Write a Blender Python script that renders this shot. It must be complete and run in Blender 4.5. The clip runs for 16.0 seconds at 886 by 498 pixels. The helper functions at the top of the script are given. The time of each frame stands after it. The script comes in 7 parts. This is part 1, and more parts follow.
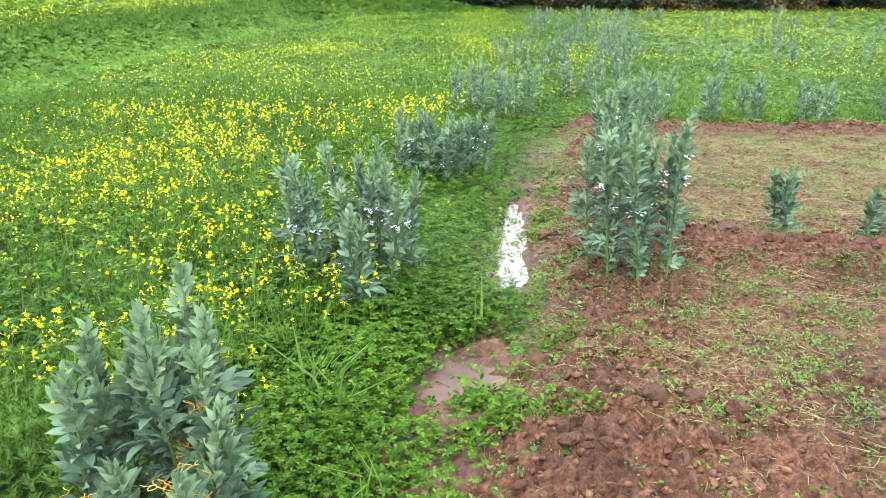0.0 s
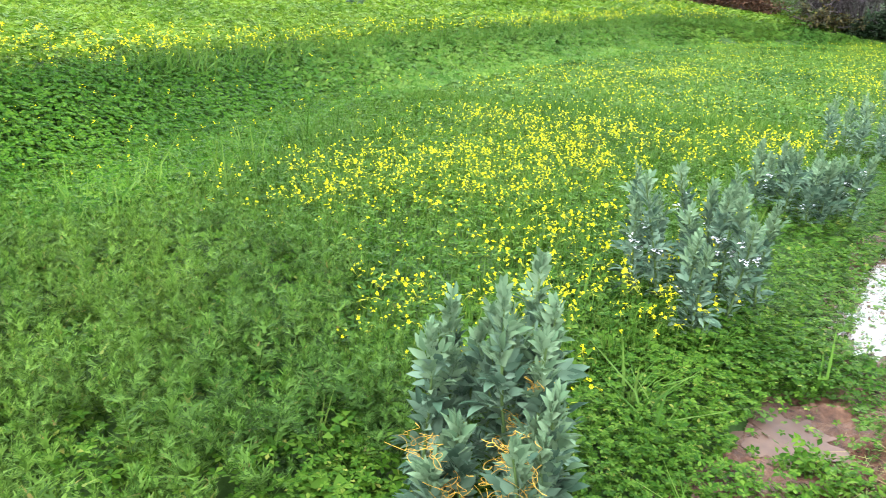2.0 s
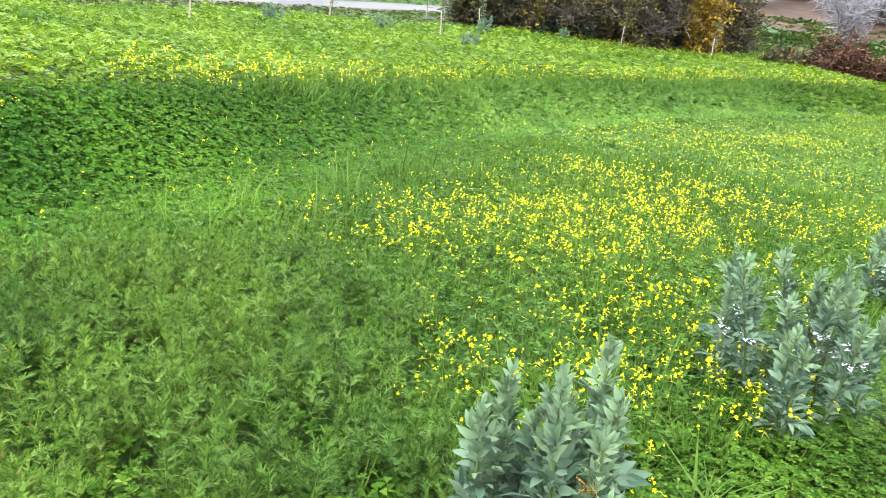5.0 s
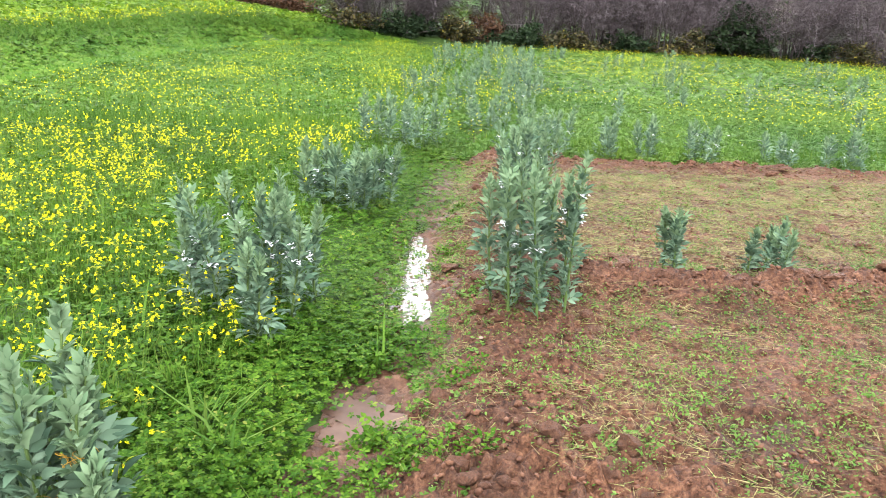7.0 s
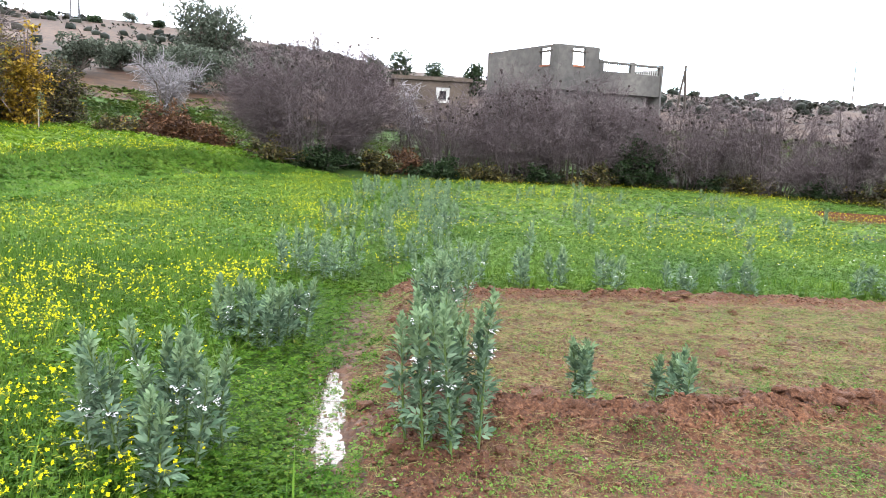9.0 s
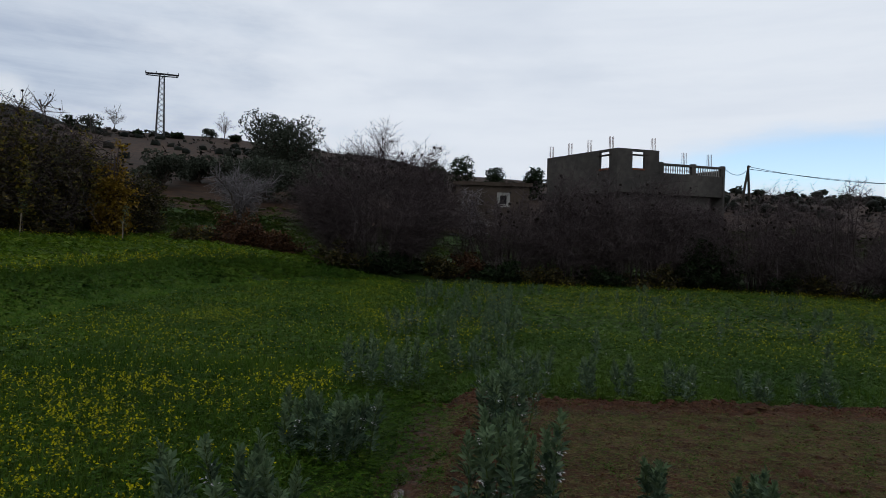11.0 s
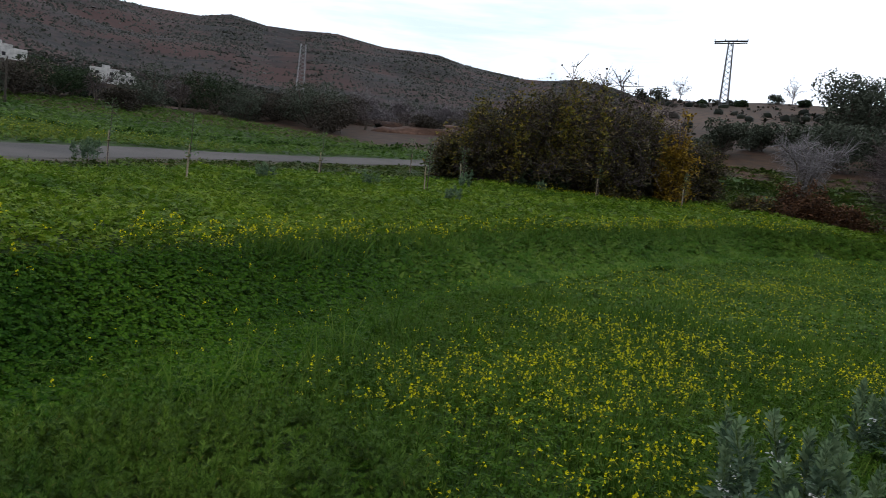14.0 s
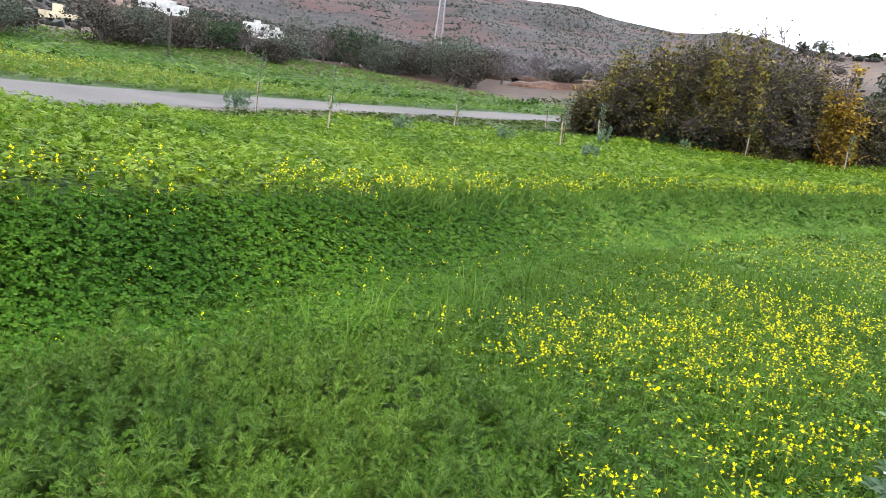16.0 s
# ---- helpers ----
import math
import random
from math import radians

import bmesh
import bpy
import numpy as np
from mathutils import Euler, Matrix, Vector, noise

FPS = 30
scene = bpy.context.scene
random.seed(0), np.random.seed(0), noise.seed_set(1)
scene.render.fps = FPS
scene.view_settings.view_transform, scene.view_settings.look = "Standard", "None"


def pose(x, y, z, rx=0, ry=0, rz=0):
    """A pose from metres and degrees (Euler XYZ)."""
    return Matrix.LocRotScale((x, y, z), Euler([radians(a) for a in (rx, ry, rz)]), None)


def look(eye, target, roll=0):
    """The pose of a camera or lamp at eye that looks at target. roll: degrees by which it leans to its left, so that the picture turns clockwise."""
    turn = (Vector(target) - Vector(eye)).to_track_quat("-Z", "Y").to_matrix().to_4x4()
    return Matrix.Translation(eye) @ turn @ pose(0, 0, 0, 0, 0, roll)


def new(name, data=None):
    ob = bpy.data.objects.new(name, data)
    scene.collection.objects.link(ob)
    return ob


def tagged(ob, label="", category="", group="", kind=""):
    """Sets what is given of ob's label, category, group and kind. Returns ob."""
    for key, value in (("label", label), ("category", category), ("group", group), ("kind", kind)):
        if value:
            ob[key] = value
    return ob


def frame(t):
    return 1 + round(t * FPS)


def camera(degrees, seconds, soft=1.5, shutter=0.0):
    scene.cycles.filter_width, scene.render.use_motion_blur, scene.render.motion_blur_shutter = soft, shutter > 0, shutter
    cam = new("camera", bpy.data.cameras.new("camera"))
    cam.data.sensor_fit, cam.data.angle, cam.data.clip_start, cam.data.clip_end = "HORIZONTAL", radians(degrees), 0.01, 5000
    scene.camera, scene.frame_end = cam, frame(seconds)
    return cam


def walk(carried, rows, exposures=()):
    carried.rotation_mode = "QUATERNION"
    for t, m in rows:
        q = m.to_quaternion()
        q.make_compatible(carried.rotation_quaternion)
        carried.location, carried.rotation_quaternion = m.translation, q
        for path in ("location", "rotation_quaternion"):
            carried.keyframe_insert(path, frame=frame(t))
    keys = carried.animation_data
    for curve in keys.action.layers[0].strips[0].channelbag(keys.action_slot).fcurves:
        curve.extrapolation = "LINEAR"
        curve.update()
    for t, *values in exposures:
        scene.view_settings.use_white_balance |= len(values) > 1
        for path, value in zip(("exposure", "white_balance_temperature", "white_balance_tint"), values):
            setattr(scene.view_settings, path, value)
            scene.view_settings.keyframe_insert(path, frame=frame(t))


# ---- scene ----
cam = camera(64.0, 16.0, soft=0.7, shutter=0.1)
PATH = [
    (0, (0.066, 0.12, 1.359), (0.029, 2.005, 0.693), -0.6),
    (0.5, (0.069, 0.129, 1.358), (0.07, 2.049, 0.798), 1.6),
    (1, (0.085, 0.141, 1.373), (-0.252, 2.037, 0.835), 3.5),
    (1.5, (0.047, 0.092, 1.351), (-0.522, 1.889, 0.682), 3.6),
    (2, (-0.033, 0.037, 1.333), (-0.905, 1.725, 0.708), 2.2),
    (2.5, (-0.069, 0.051, 1.339), (-1.181, 1.569, 0.662), 5.3),
    (3, (-0.064, 0.09, 1.356), (-1.319, 1.516, 0.73), 7.4),
    (5.5, (-0.025, 0.178, 1.384), (-0.986, 1.854, 0.866), 4.9),
    (6, (0.009, 0.177, 1.384), (-0.389, 2.056, 0.829), 4.7),
    (6.5, (0.052, 0.157, 1.386), (0.064, 2.069, 0.8), 3.9),
    (7, (0.092, 0.136, 1.392), (0.312, 2.034, 0.802), 2.4),
    (7.5, (0.121, 0.119, 1.398), (0.488, 1.994, 0.807), 1.0),
    (8, (0.133, 0.096, 1.409), (0.58, 1.984, 0.924), 1.7),
    (8.5, (0.141, 0.09, 1.433), (0.587, 2.007, 1.08), 2.3),
    (11, (0.103, -0.001, 1.558), (0.354, 1.983, 1.602), 1.7),
    (11.5, (0.088, 0.007, 1.562), (0.061, 2.006, 1.61), 1.5),
    (12, (0.081, 0.005, 1.557), (-0.26, 1.976, 1.562), 1.8),
    (12.5, (0.044, 0.02, 1.543), (-0.55, 1.93, 1.539), 2.3),
    (13, (0.018, 0.009, 1.55), (-0.757, 1.852, 1.515), 2.7),
    (13.5, (-0.007, -0.005, 1.55), (-0.919, 1.772, 1.449), 3.4),
    (14, (-0.031, -0.038, 1.525), (-1.175, 1.596, 1.384), 5.7),
    (14.5, (-0.077, -0.052, 1.474), (-1.391, 1.439, 1.245), 7.8),
    (15, (-0.111, -0.047, 1.45), (-1.559, 1.307, 1.188), 8.5),
    (15.5, (-0.134, -0.006, 1.473), (-1.576, 1.35, 1.187), 7.0),
    (16, (-0.136, 0.034, 1.483), (-1.535, 1.431, 1.181), 7.1),
]
EXPOSURES = [(0, 3.19, 6250, 8), (1.0, 3.21, 6100, 6.5), (3.0, 3.27, 6050, 6), (5.5, 3.35, 6450, 9.5), (7.0, 3.25, 6500, 10), (7.5, 3.23, 6500, 10), (8.2, 3.17, 6500, 10), (8.7, 3.13, 6500, 10), (9.7, 1.56, 6500, 10), (10.8, -0.52, 6400, 9), (12.0, -0.49, 6400, 9), (13.0, -0.13, 6400, 9), (13.6, 0.08, 6400, 9), (14.0, 0.52, 6400, 9), (14.5, 1.16, 6400, 9), (14.99, 1.94, 6500, 10), (15.5, 2.32, 6500, 10), (16.0, 2.6, 6500, 10)]
walk(cam, [(t, look(eye, target, roll)) for t, eye, target, roll in PATH], EXPOSURES)

# ---------------------------------------------------------------- overcast sky and a weak sun behind the clouds
SUN_UP, SUN_FROM = 48.0, 205.0
world = bpy.data.worlds.new("sky")
scene.world = world
world.use_nodes = True
wt = world.node_tree
wt.nodes.clear()


def wnode(kind, **values):
    n = wt.nodes.new(kind)
    for k, v in values.items():
        n.inputs[k.replace("_", " ")].default_value = v
    return n


w_out, w_bg = wnode("ShaderNodeOutputWorld"), wnode("ShaderNodeBackground", Strength=1.0)
sky = wnode("ShaderNodeTexSky")
sky.sky_type, sky.sun_disc = "NISHITA", False
sky.sun_elevation, sky.sun_rotation = radians(SUN_UP), radians(SUN_FROM)
sky_dim = wnode("ShaderNodeMix")
sky_dim.data_type, sky_dim.blend_type = "RGBA", "MULTIPLY"
sky_dim.inputs[0].default_value = 1.0
sky_dim.inputs[7].default_value = (0.22, 0.22, 0.22, 1)
coord = wnode("ShaderNodeTexCoord")
squash = wnode("ShaderNodeMapping", Scale=(1.0, 1.0, 3.2))
big = wnode("ShaderNodeTexNoise", Scale=1.6, Detail=5.0, Roughness=0.55)
fine = wnode("ShaderNodeTexNoise", Scale=5.0, Detail=6.0, Roughness=0.6)
cloud = wnode("ShaderNodeValToRGB")
cloud.color_ramp.elements[0].position, cloud.color_ramp.elements[0].color = 0.36, (0.82, 0.9, 1.04, 1)
cloud.color_ramp.elements[1].position, cloud.color_ramp.elements[1].color = 0.58, (1.08, 1.14, 1.24, 1)
link = wt.links.new
link(coord.outputs["Generated"], squash.inputs["Vector"])
link(squash.outputs["Vector"], big.inputs["Vector"])
link(squash.outputs["Vector"], fine.inputs["Vector"])
link(big.outputs["Fac"], cloud.inputs["Fac"])
link(sky.outputs["Color"], sky_dim.inputs[6])


def wmath(kind, a, b):
    n = wt.nodes.new("ShaderNodeMath")
    n.operation = kind
    for k, v in enumerate((a, b)):
        if isinstance(v, (int, float)):
            n.inputs[k].default_value = v
        else:
            link(v, n.inputs[k])
    return n.outputs[0]


def around(bearing, slope, width, high, ragged, edge):
    """1 within an oval of the sky about that bearing and slope, with a ragged edge."""
    shift = wnode("ShaderNodeMapping", Rotation=(0, 0, -radians(bearing)))
    link(coord.outputs["Generated"], shift.inputs["Vector"])
    axes = wt.nodes.new("ShaderNodeSeparateXYZ")
    link(shift.outputs["Vector"], axes.inputs[0])
    u = wmath("MULTIPLY", axes.outputs["X"], 1 / width)
    v = wmath("MULTIPLY", wmath("SUBTRACT", axes.outputs["Z"], slope), 1 / high)
    d = wmath("SQRT", wmath("ADD", wmath("MULTIPLY", u, u), wmath("MULTIPLY", v, v)), 0.0)
    d = wmath("ADD", d, wmath("MULTIPLY", wmath("SUBTRACT", fine.outputs["Fac"], 0.5), ragged))
    ahead = wmath("GREATER_THAN", axes.outputs["Y"], 0.0)
    soft_ = wnode("ShaderNodeMapRange")
    soft_.interpolation_type = "SMOOTHSTEP"
    link(d, soft_.inputs["Value"])
    soft_.inputs["From Min"].default_value, soft_.inputs["From Max"].default_value = 1.0, 1.0 - edge
    return wmath("MULTIPLY", soft_.outputs["Result"], ahead)


def wmix(fac, a, b):
    n = wt.nodes.new("ShaderNodeMix")
    n.data_type = "RGBA"
    link(fac, n.inputs[0])
    for s, v in ((n.inputs[6], a), (n.inputs[7], b)):
        if isinstance(v, tuple):
            s.default_value = (*v, 1)
        else:
            link(v, s)
    return n.outputs[2]


long_streaks = wnode("ShaderNodeMapping", Scale=(1.3, 1.3, 13.0))
streak = wnode("ShaderNodeTexNoise", Scale=2.2, Detail=6.0, Roughness=0.6)
link(coord.outputs["Generated"], long_streaks.inputs["Vector"])
link(long_streaks.outputs["Vector"], streak.inputs["Vector"])
band = wnode("ShaderNodeMapRange")
link(streak.outputs["Fac"], band.inputs["Value"])
for k, v in (("From Min", 0.42), ("From Max", 0.62), ("To Min", 0.0), ("To Max", 0.75)):
    band.inputs[k].default_value = v
heaven = wmix(wmath("MULTIPLY", band.outputs["Result"], 0.3), cloud.outputs["Color"], (0.8, 0.89, 1.05))
heaven = wmix(around(36, 0.24, 0.72, 0.17, 1.2, 0.9), heaven, wmix(band.outputs["Result"], (0.58, 0.68, 0.86), (0.82, 0.92, 1.07)))
puff = wmix(fine.outputs["Fac"], (0.74, 0.82, 0.95), (1.3, 1.34, 1.4))
heaven = wmix(around(30.5, 0.188, 0.034, 0.016, 3.2, 0.8), heaven, puff)
heaven = wmix(around(25, 0.188, 0.034, 0.02, 3.2, 0.8), heaven, puff)
heaven = wmix(around(-37, 0.14, 0.3, 0.055, 1.0, 0.7), heaven, sky_dim.outputs[2])
link(heaven, w_bg.inputs["Color"])
link(w_bg.outputs["Background"], w_out.inputs["Surface"])

sun = new("sun", bpy.data.lights.new("sun", "SUN"))
sun.data.energy, sun.data.angle, sun.data.color = 0.5, radians(25), (1.0, 0.96, 0.9)
a = radians(SUN_FROM)
sun.matrix_world = look((0, 0, 60), (-60 * math.sin(a) / math.tan(radians(SUN_UP)), -60 * math.cos(a) / math.tan(radians(SUN_UP)), 0))


# ---------------------------------------------------------------- materials
def material(name, rough=0.8, metal=0.0):
    m = bpy.data.materials.new(name)
    m.use_nodes = True
    b = m.node_tree.nodes["Principled BSDF"]
    b.inputs["Roughness"].default_value, b.inputs["Metallic"].default_value = rough, metal
    b.inputs["Specular IOR Level"].default_value = 0.12
    return m, m.node_tree, b


def ramp(nt, fac, stops):
    r = nt.nodes.new("ShaderNodeValToRGB")
    while len(r.color_ramp.elements) < len(stops):
        r.color_ramp.elements.new(0.5)
    for e, (p, c) in zip(r.color_ramp.elements, stops):
        e.position, e.color = p, (*c, 1)
    nt.links.new(fac, r.inputs["Fac"])
    return r.outputs["Color"]


def dull(stops, by=0.58):
    """Colour stops scaled down: the sky-to-ground brightness gap is put into the colours."""
    return [(p, tuple(by * v for v in c)) for p, c in stops]


def noise_fac(nt, scale, detail=5.0, rough=0.55, vector=None):
    n = nt.nodes.new("ShaderNodeTexNoise")
    n.inputs["Scale"].default_value, n.inputs["Detail"].default_value, n.inputs["Roughness"].default_value = scale, detail, rough
    if vector is None:
        vector = nt.nodes.new("ShaderNodeTexCoord").outputs["Object"]
    nt.links.new(vector, n.inputs["Vector"])
    return n.outputs["Fac"]


def blend(nt, a, b, fac=0.5, mode="MIX"):
    n = nt.nodes.new("ShaderNodeMix")
    n.data_type, n.blend_type = "RGBA", mode
    for socket, v in ((n.inputs[0], fac), (n.inputs[6], a), (n.inputs[7], b)):
        if isinstance(v, (int, float)):
            socket.default_value = v
        elif isinstance(v, tuple):
            socket.default_value = (*v, 1)
        else:
            nt.links.new(v, socket)
    return n.outputs[2]


def bump(nt, b, fac, strength=0.4, distance=0.02):
    n = nt.nodes.new("ShaderNodeBump")
    n.inputs["Strength"].default_value, n.inputs["Distance"].default_value = strength, distance
    nt.links.new(fac, n.inputs["Height"])
    nt.links.new(n.outputs["Normal"], b.inputs["Normal"])


def grainy(name, stops, scale, coarse=None, rough=0.85, relief=0.4, depth=0.02, metal=0.0):
    """A mottled surface: a ramp over fine noise, darkened and lightened by a coarse one."""
    m, nt, b = material(name, rough, metal)
    fac = noise_fac(nt, scale, 7.0, 0.62)
    colour = ramp(nt, fac, dull(stops))
    if coarse:
        colour = blend(nt, colour, ramp(nt, noise_fac(nt, coarse, 3.0), [(0.3, (0.62, 0.62, 0.62)), (0.7, (1.25, 1.22, 1.18))]), 1.0, "MULTIPLY")
    nt.links.new(colour, b.inputs["Base Color"])
    if relief:
        bump(nt, b, fac, relief, depth)
    return m


def leafy(name, stops, lets=0.3, rough=0.65, patch=None, spec=0.08):
    """Leaves, each of its own shade, that let some light through."""
    m, nt, b = material(name, rough)
    geo = nt.nodes.new("ShaderNodeNewGeometry")
    colour = ramp(nt, geo.outputs["Random Per Island"], dull(stops))
    if patch:
        colour = blend(nt, colour, ramp(nt, noise_fac(nt, patch, 3.0), [(0.32, (0.62, 0.72, 0.7)), (0.68, (1.3, 1.2, 0.95))]), 1.0, "MULTIPLY")
    nt.links.new(colour, b.inputs["Base Color"])
    b.inputs["Specular IOR Level"].default_value = spec
    t = nt.nodes.new("ShaderNodeBsdfTranslucent")
    nt.links.new(colour, t.inputs["Color"])
    mix = nt.nodes.new("ShaderNodeMixShader")
    mix.inputs[0].default_value = lets
    nt.links.new(b.outputs[0], mix.inputs[1])
    nt.links.new(t.outputs[0], mix.inputs[2])
    nt.links.new(mix.outputs[0], nt.nodes["Material Output"].inputs["Surface"])
    return m


M_FIELD = grainy("field_earth", [(0.3, (0.016, 0.034, 0.004)), (0.55, (0.034, 0.07, 0.009)), (0.75, (0.05, 0.06, 0.018))], 9.0, 0.35)
M_SCRUB = grainy("scrub_hillside", [(0.36, (0.019, 0.013, 0.0075)), (0.47, (0.05, 0.0265, 0.0145)), (0.7, (0.082, 0.044, 0.024))], 0.9, 0.03, relief=0.0)
M_MOUNT = grainy("mountain_scrub", [(0.42, (0.0045, 0.0048, 0.0048)), (0.49, (0.0155, 0.0105, 0.0105)), (0.57, (0.028, 0.0165, 0.0158))], 0.09, 0.006, relief=0.0)
nt_m = M_MOUNT.node_tree
b_m = nt_m.nodes["Principled BSDF"]
red = ramp(nt_m, noise_fac(nt_m, 0.011, 4.0), [(0.46, (0, 0, 0)), (0.58, (1, 1, 1))])
nt_m.links.new(blend(nt_m, b_m.inputs["Base Color"].links[0].from_socket, (0.026, 0.0085, 0.0064), red), b_m.inputs["Base Color"])
M_SOIL = grainy("wet_red_soil", [(0.34, (0.034, 0.0135, 0.007)), (0.5, (0.088, 0.037, 0.0185)), (0.66, (0.155, 0.074, 0.039))], 34.0, 1.6, rough=0.8, relief=1.0, depth=0.025)
nt_s = M_SOIL.node_tree
b_s = nt_s.nodes["Principled BSDF"]
grit = ramp(nt_s, noise_fac(nt_s, 95.0, 4.0, 0.7), [(0.36, (0.58, 0.56, 0.54)), (0.6, (1.25, 1.25, 1.25))])
nt_s.links.new(blend(nt_s, b_s.inputs["Base Color"].links[0].from_socket, grit, 1.0, "MULTIPLY"), b_s.inputs["Base Color"])
M_MUD = grainy("wet_mud", [(0.35, (0.035, 0.015, 0.008)), (0.5, (0.08, 0.036, 0.019)), (0.66, (0.13, 0.068, 0.038))], 26.0, 2.0, rough=0.6, relief=0.7)
M_ROAD = grainy("worn_asphalt", [(0.3, (0.06, 0.052, 0.049)), (0.7, (0.088, 0.078, 0.073))], 30.0, 0.25, rough=0.8, relief=0.2)
M_VERGE = grainy("stony_verge", [(0.3, (0.036, 0.03, 0.018)), (0.6, (0.102, 0.084, 0.054)), (0.75, (0.048, 0.066, 0.018))], 5.0, 0.6)
M_CLOVER = leafy("clover_leaf", [(0.0, (0.021, 0.06, 0.004)), (0.5, (0.047, 0.112, 0.007)), (1.0, (0.1, 0.172, 0.02))], 0.3, patch=0.6, rough=0.6, spec=0.05)
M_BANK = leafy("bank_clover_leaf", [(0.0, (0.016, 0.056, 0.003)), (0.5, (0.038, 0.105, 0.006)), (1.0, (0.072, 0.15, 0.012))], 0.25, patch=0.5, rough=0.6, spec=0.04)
M_WEED = leafy("weed_leaf", [(0.0, (0.035, 0.078, 0.01)), (0.5, (0.082, 0.158, 0.02)), (0.97, (0.15, 0.25, 0.045)), (1.0, (0.2, 0.15, 0.05))], 0.4, patch=0.9)
M_STRIP = leafy("lobed_leaf", [(0.0, (0.022, 0.066, 0.005)), (0.5, (0.052, 0.118, 0.009)), (0.96, (0.1, 0.175, 0.02)), (1.0, (0.19, 0.2, 0.045))], 0.3, patch=0.7, rough=0.6, spec=0.04)
M_BANKFAR = leafy("bank_grass", [(0.0, (0.046, 0.118, 0.01)), (0.5, (0.085, 0.172, 0.02)), (1.0, (0.135, 0.215, 0.036))], 0.35, patch=0.5)
M_GRASS = leafy("grass_blade", [(0.0, (0.048, 0.112, 0.012)), (0.6, (0.088, 0.172, 0.02)), (1.0, (0.155, 0.22, 0.042))], 0.35, patch=0.5)
M_CROP = leafy("crop_leaf", [(0.0, (0.046, 0.104, 0.016)), (0.5, (0.09, 0.172, 0.03)), (1.0, (0.15, 0.235, 0.058))], 0.4, patch=0.4)
M_ROUGH = leafy("rough_grass_blade", [(0.0, (0.03, 0.056, 0.01)), (0.6, (0.06, 0.1, 0.018)), (0.9, (0.1, 0.12, 0.036)), (1.0, (0.12, 0.1, 0.05))], 0.3, patch=0.3)
M_TERRACE = leafy("terrace_leaf", [(0.0, (0.056, 0.124, 0.008)), (0.5, (0.118, 0.205, 0.015)), (1.0, (0.2, 0.28, 0.038))], 0.4, patch=0.5)
M_PETAL = leafy("yellow_petal", [(0.0, (0.78, 0.71, 0.004)), (1.0, (1.0, 0.92, 0.012))], 0.35)
M_BUD = leafy("pale_bud", [(0.0, (0.3, 0.34, 0.03)), (1.0, (0.5, 0.5, 0.06))], 0.3)
M_STALK = leafy("flower_stalk", [(0.0, (0.06, 0.135, 0.015)), (1.0, (0.11, 0.18, 0.025))], 0.3)
M_BEAN = leafy("bean_leaf", [(0.0, (0.062, 0.112, 0.064)), (0.5, (0.124, 0.192, 0.115)), (1.0, (0.225, 0.305, 0.197))], 0.25, rough=0.6, spec=0.08)
M_STEM = leafy("bean_stem", [(0.0, (0.08, 0.135, 0.035)), (1.0, (0.12, 0.17, 0.05))], 0.1)
M_TWIG = leafy("bare_twig", [(0.0, (0.042, 0.031, 0.03)), (0.6, (0.096, 0.074, 0.072)), (1.0, (0.175, 0.146, 0.146))], 0.0, rough=0.9)
M_BARK = grainy("tree_bark", [(0.3, (0.05, 0.04, 0.03)), (0.7, (0.15, 0.12, 0.1))], 14.0, relief=0.8)
M_OLIVE = leafy("olive_foliage", [(0.0, (0.046, 0.056, 0.038)), (0.6, (0.08, 0.095, 0.066)), (1.0, (0.13, 0.145, 0.11))], 0.25)
M_BRAMBLE = leafy("bramble_leaf", [(0.0, (0.036, 0.042, 0.018)), (0.45, (0.068, 0.064, 0.028)), (0.75, (0.108, 0.08, 0.042)), (0.92, (0.15, 0.125, 0.038)), (1.0, (0.34, 0.26, 0.035))], 0.25)
M_CONCRETE = grainy("grey_render", [(0.3, (0.085, 0.08, 0.075)), (0.7, (0.14, 0.13, 0.12))], 3.0, 0.4, relief=0.2)
M_GALVANISED = grainy("galvanised_steel", [(0.3, (0.26, 0.26, 0.27)), (0.7, (0.4, 0.4, 0.42))], 20.0, rough=0.55, metal=0.2, relief=0.0)
M_STEEL = grainy("weathered_steel", [(0.3, (0.065, 0.065, 0.07)), (0.7, (0.11, 0.11, 0.115))], 20.0, rough=0.6, metal=0.2, relief=0.0)


# ---------------------------------------------------------------- lie of the land
def lerp(v, xs, ys):
    return np.interp(v, xs, ys)


def step(v, a, b):
    u = np.clip((v - a) / (b - a), 0.0, 1.0)
    return u * u * (3 - 2 * u)


# Foot of the grassed bank, from south to north, and the bank's height along it.
FOOT = np.array([(-4.4, -30), (-4.4, 1.0), (-4.7, 3.0), (-5.2, 4.8), (-6.0, 8.0), (-6.3, 11), (-6.1, 15), (-5.5, 19.5), (-4.7, 23.5), (-3.2, 26), (-0.5, 27.6), (4, 28.6), (14, 29.4)], float)
RISE = np.array([0.78, 0.78, 0.78, 0.78, 0.78, 0.78, 0.8, 0.85, 0.95, 0.95, 0.62, 0.3, 0.15])
FURROW = np.array([(-0.5, -0.6), (1.5, -0.16), (2.2, 0.0), (2.6, 0.12), (3.3, 0.28), (4, 0.34), (4.9, 0.44), (6.6, 0.76), (8.4, 1.12), (9.8, 1.6), (12, 2.35), (16, 3.2), (40, 8.0)], float)


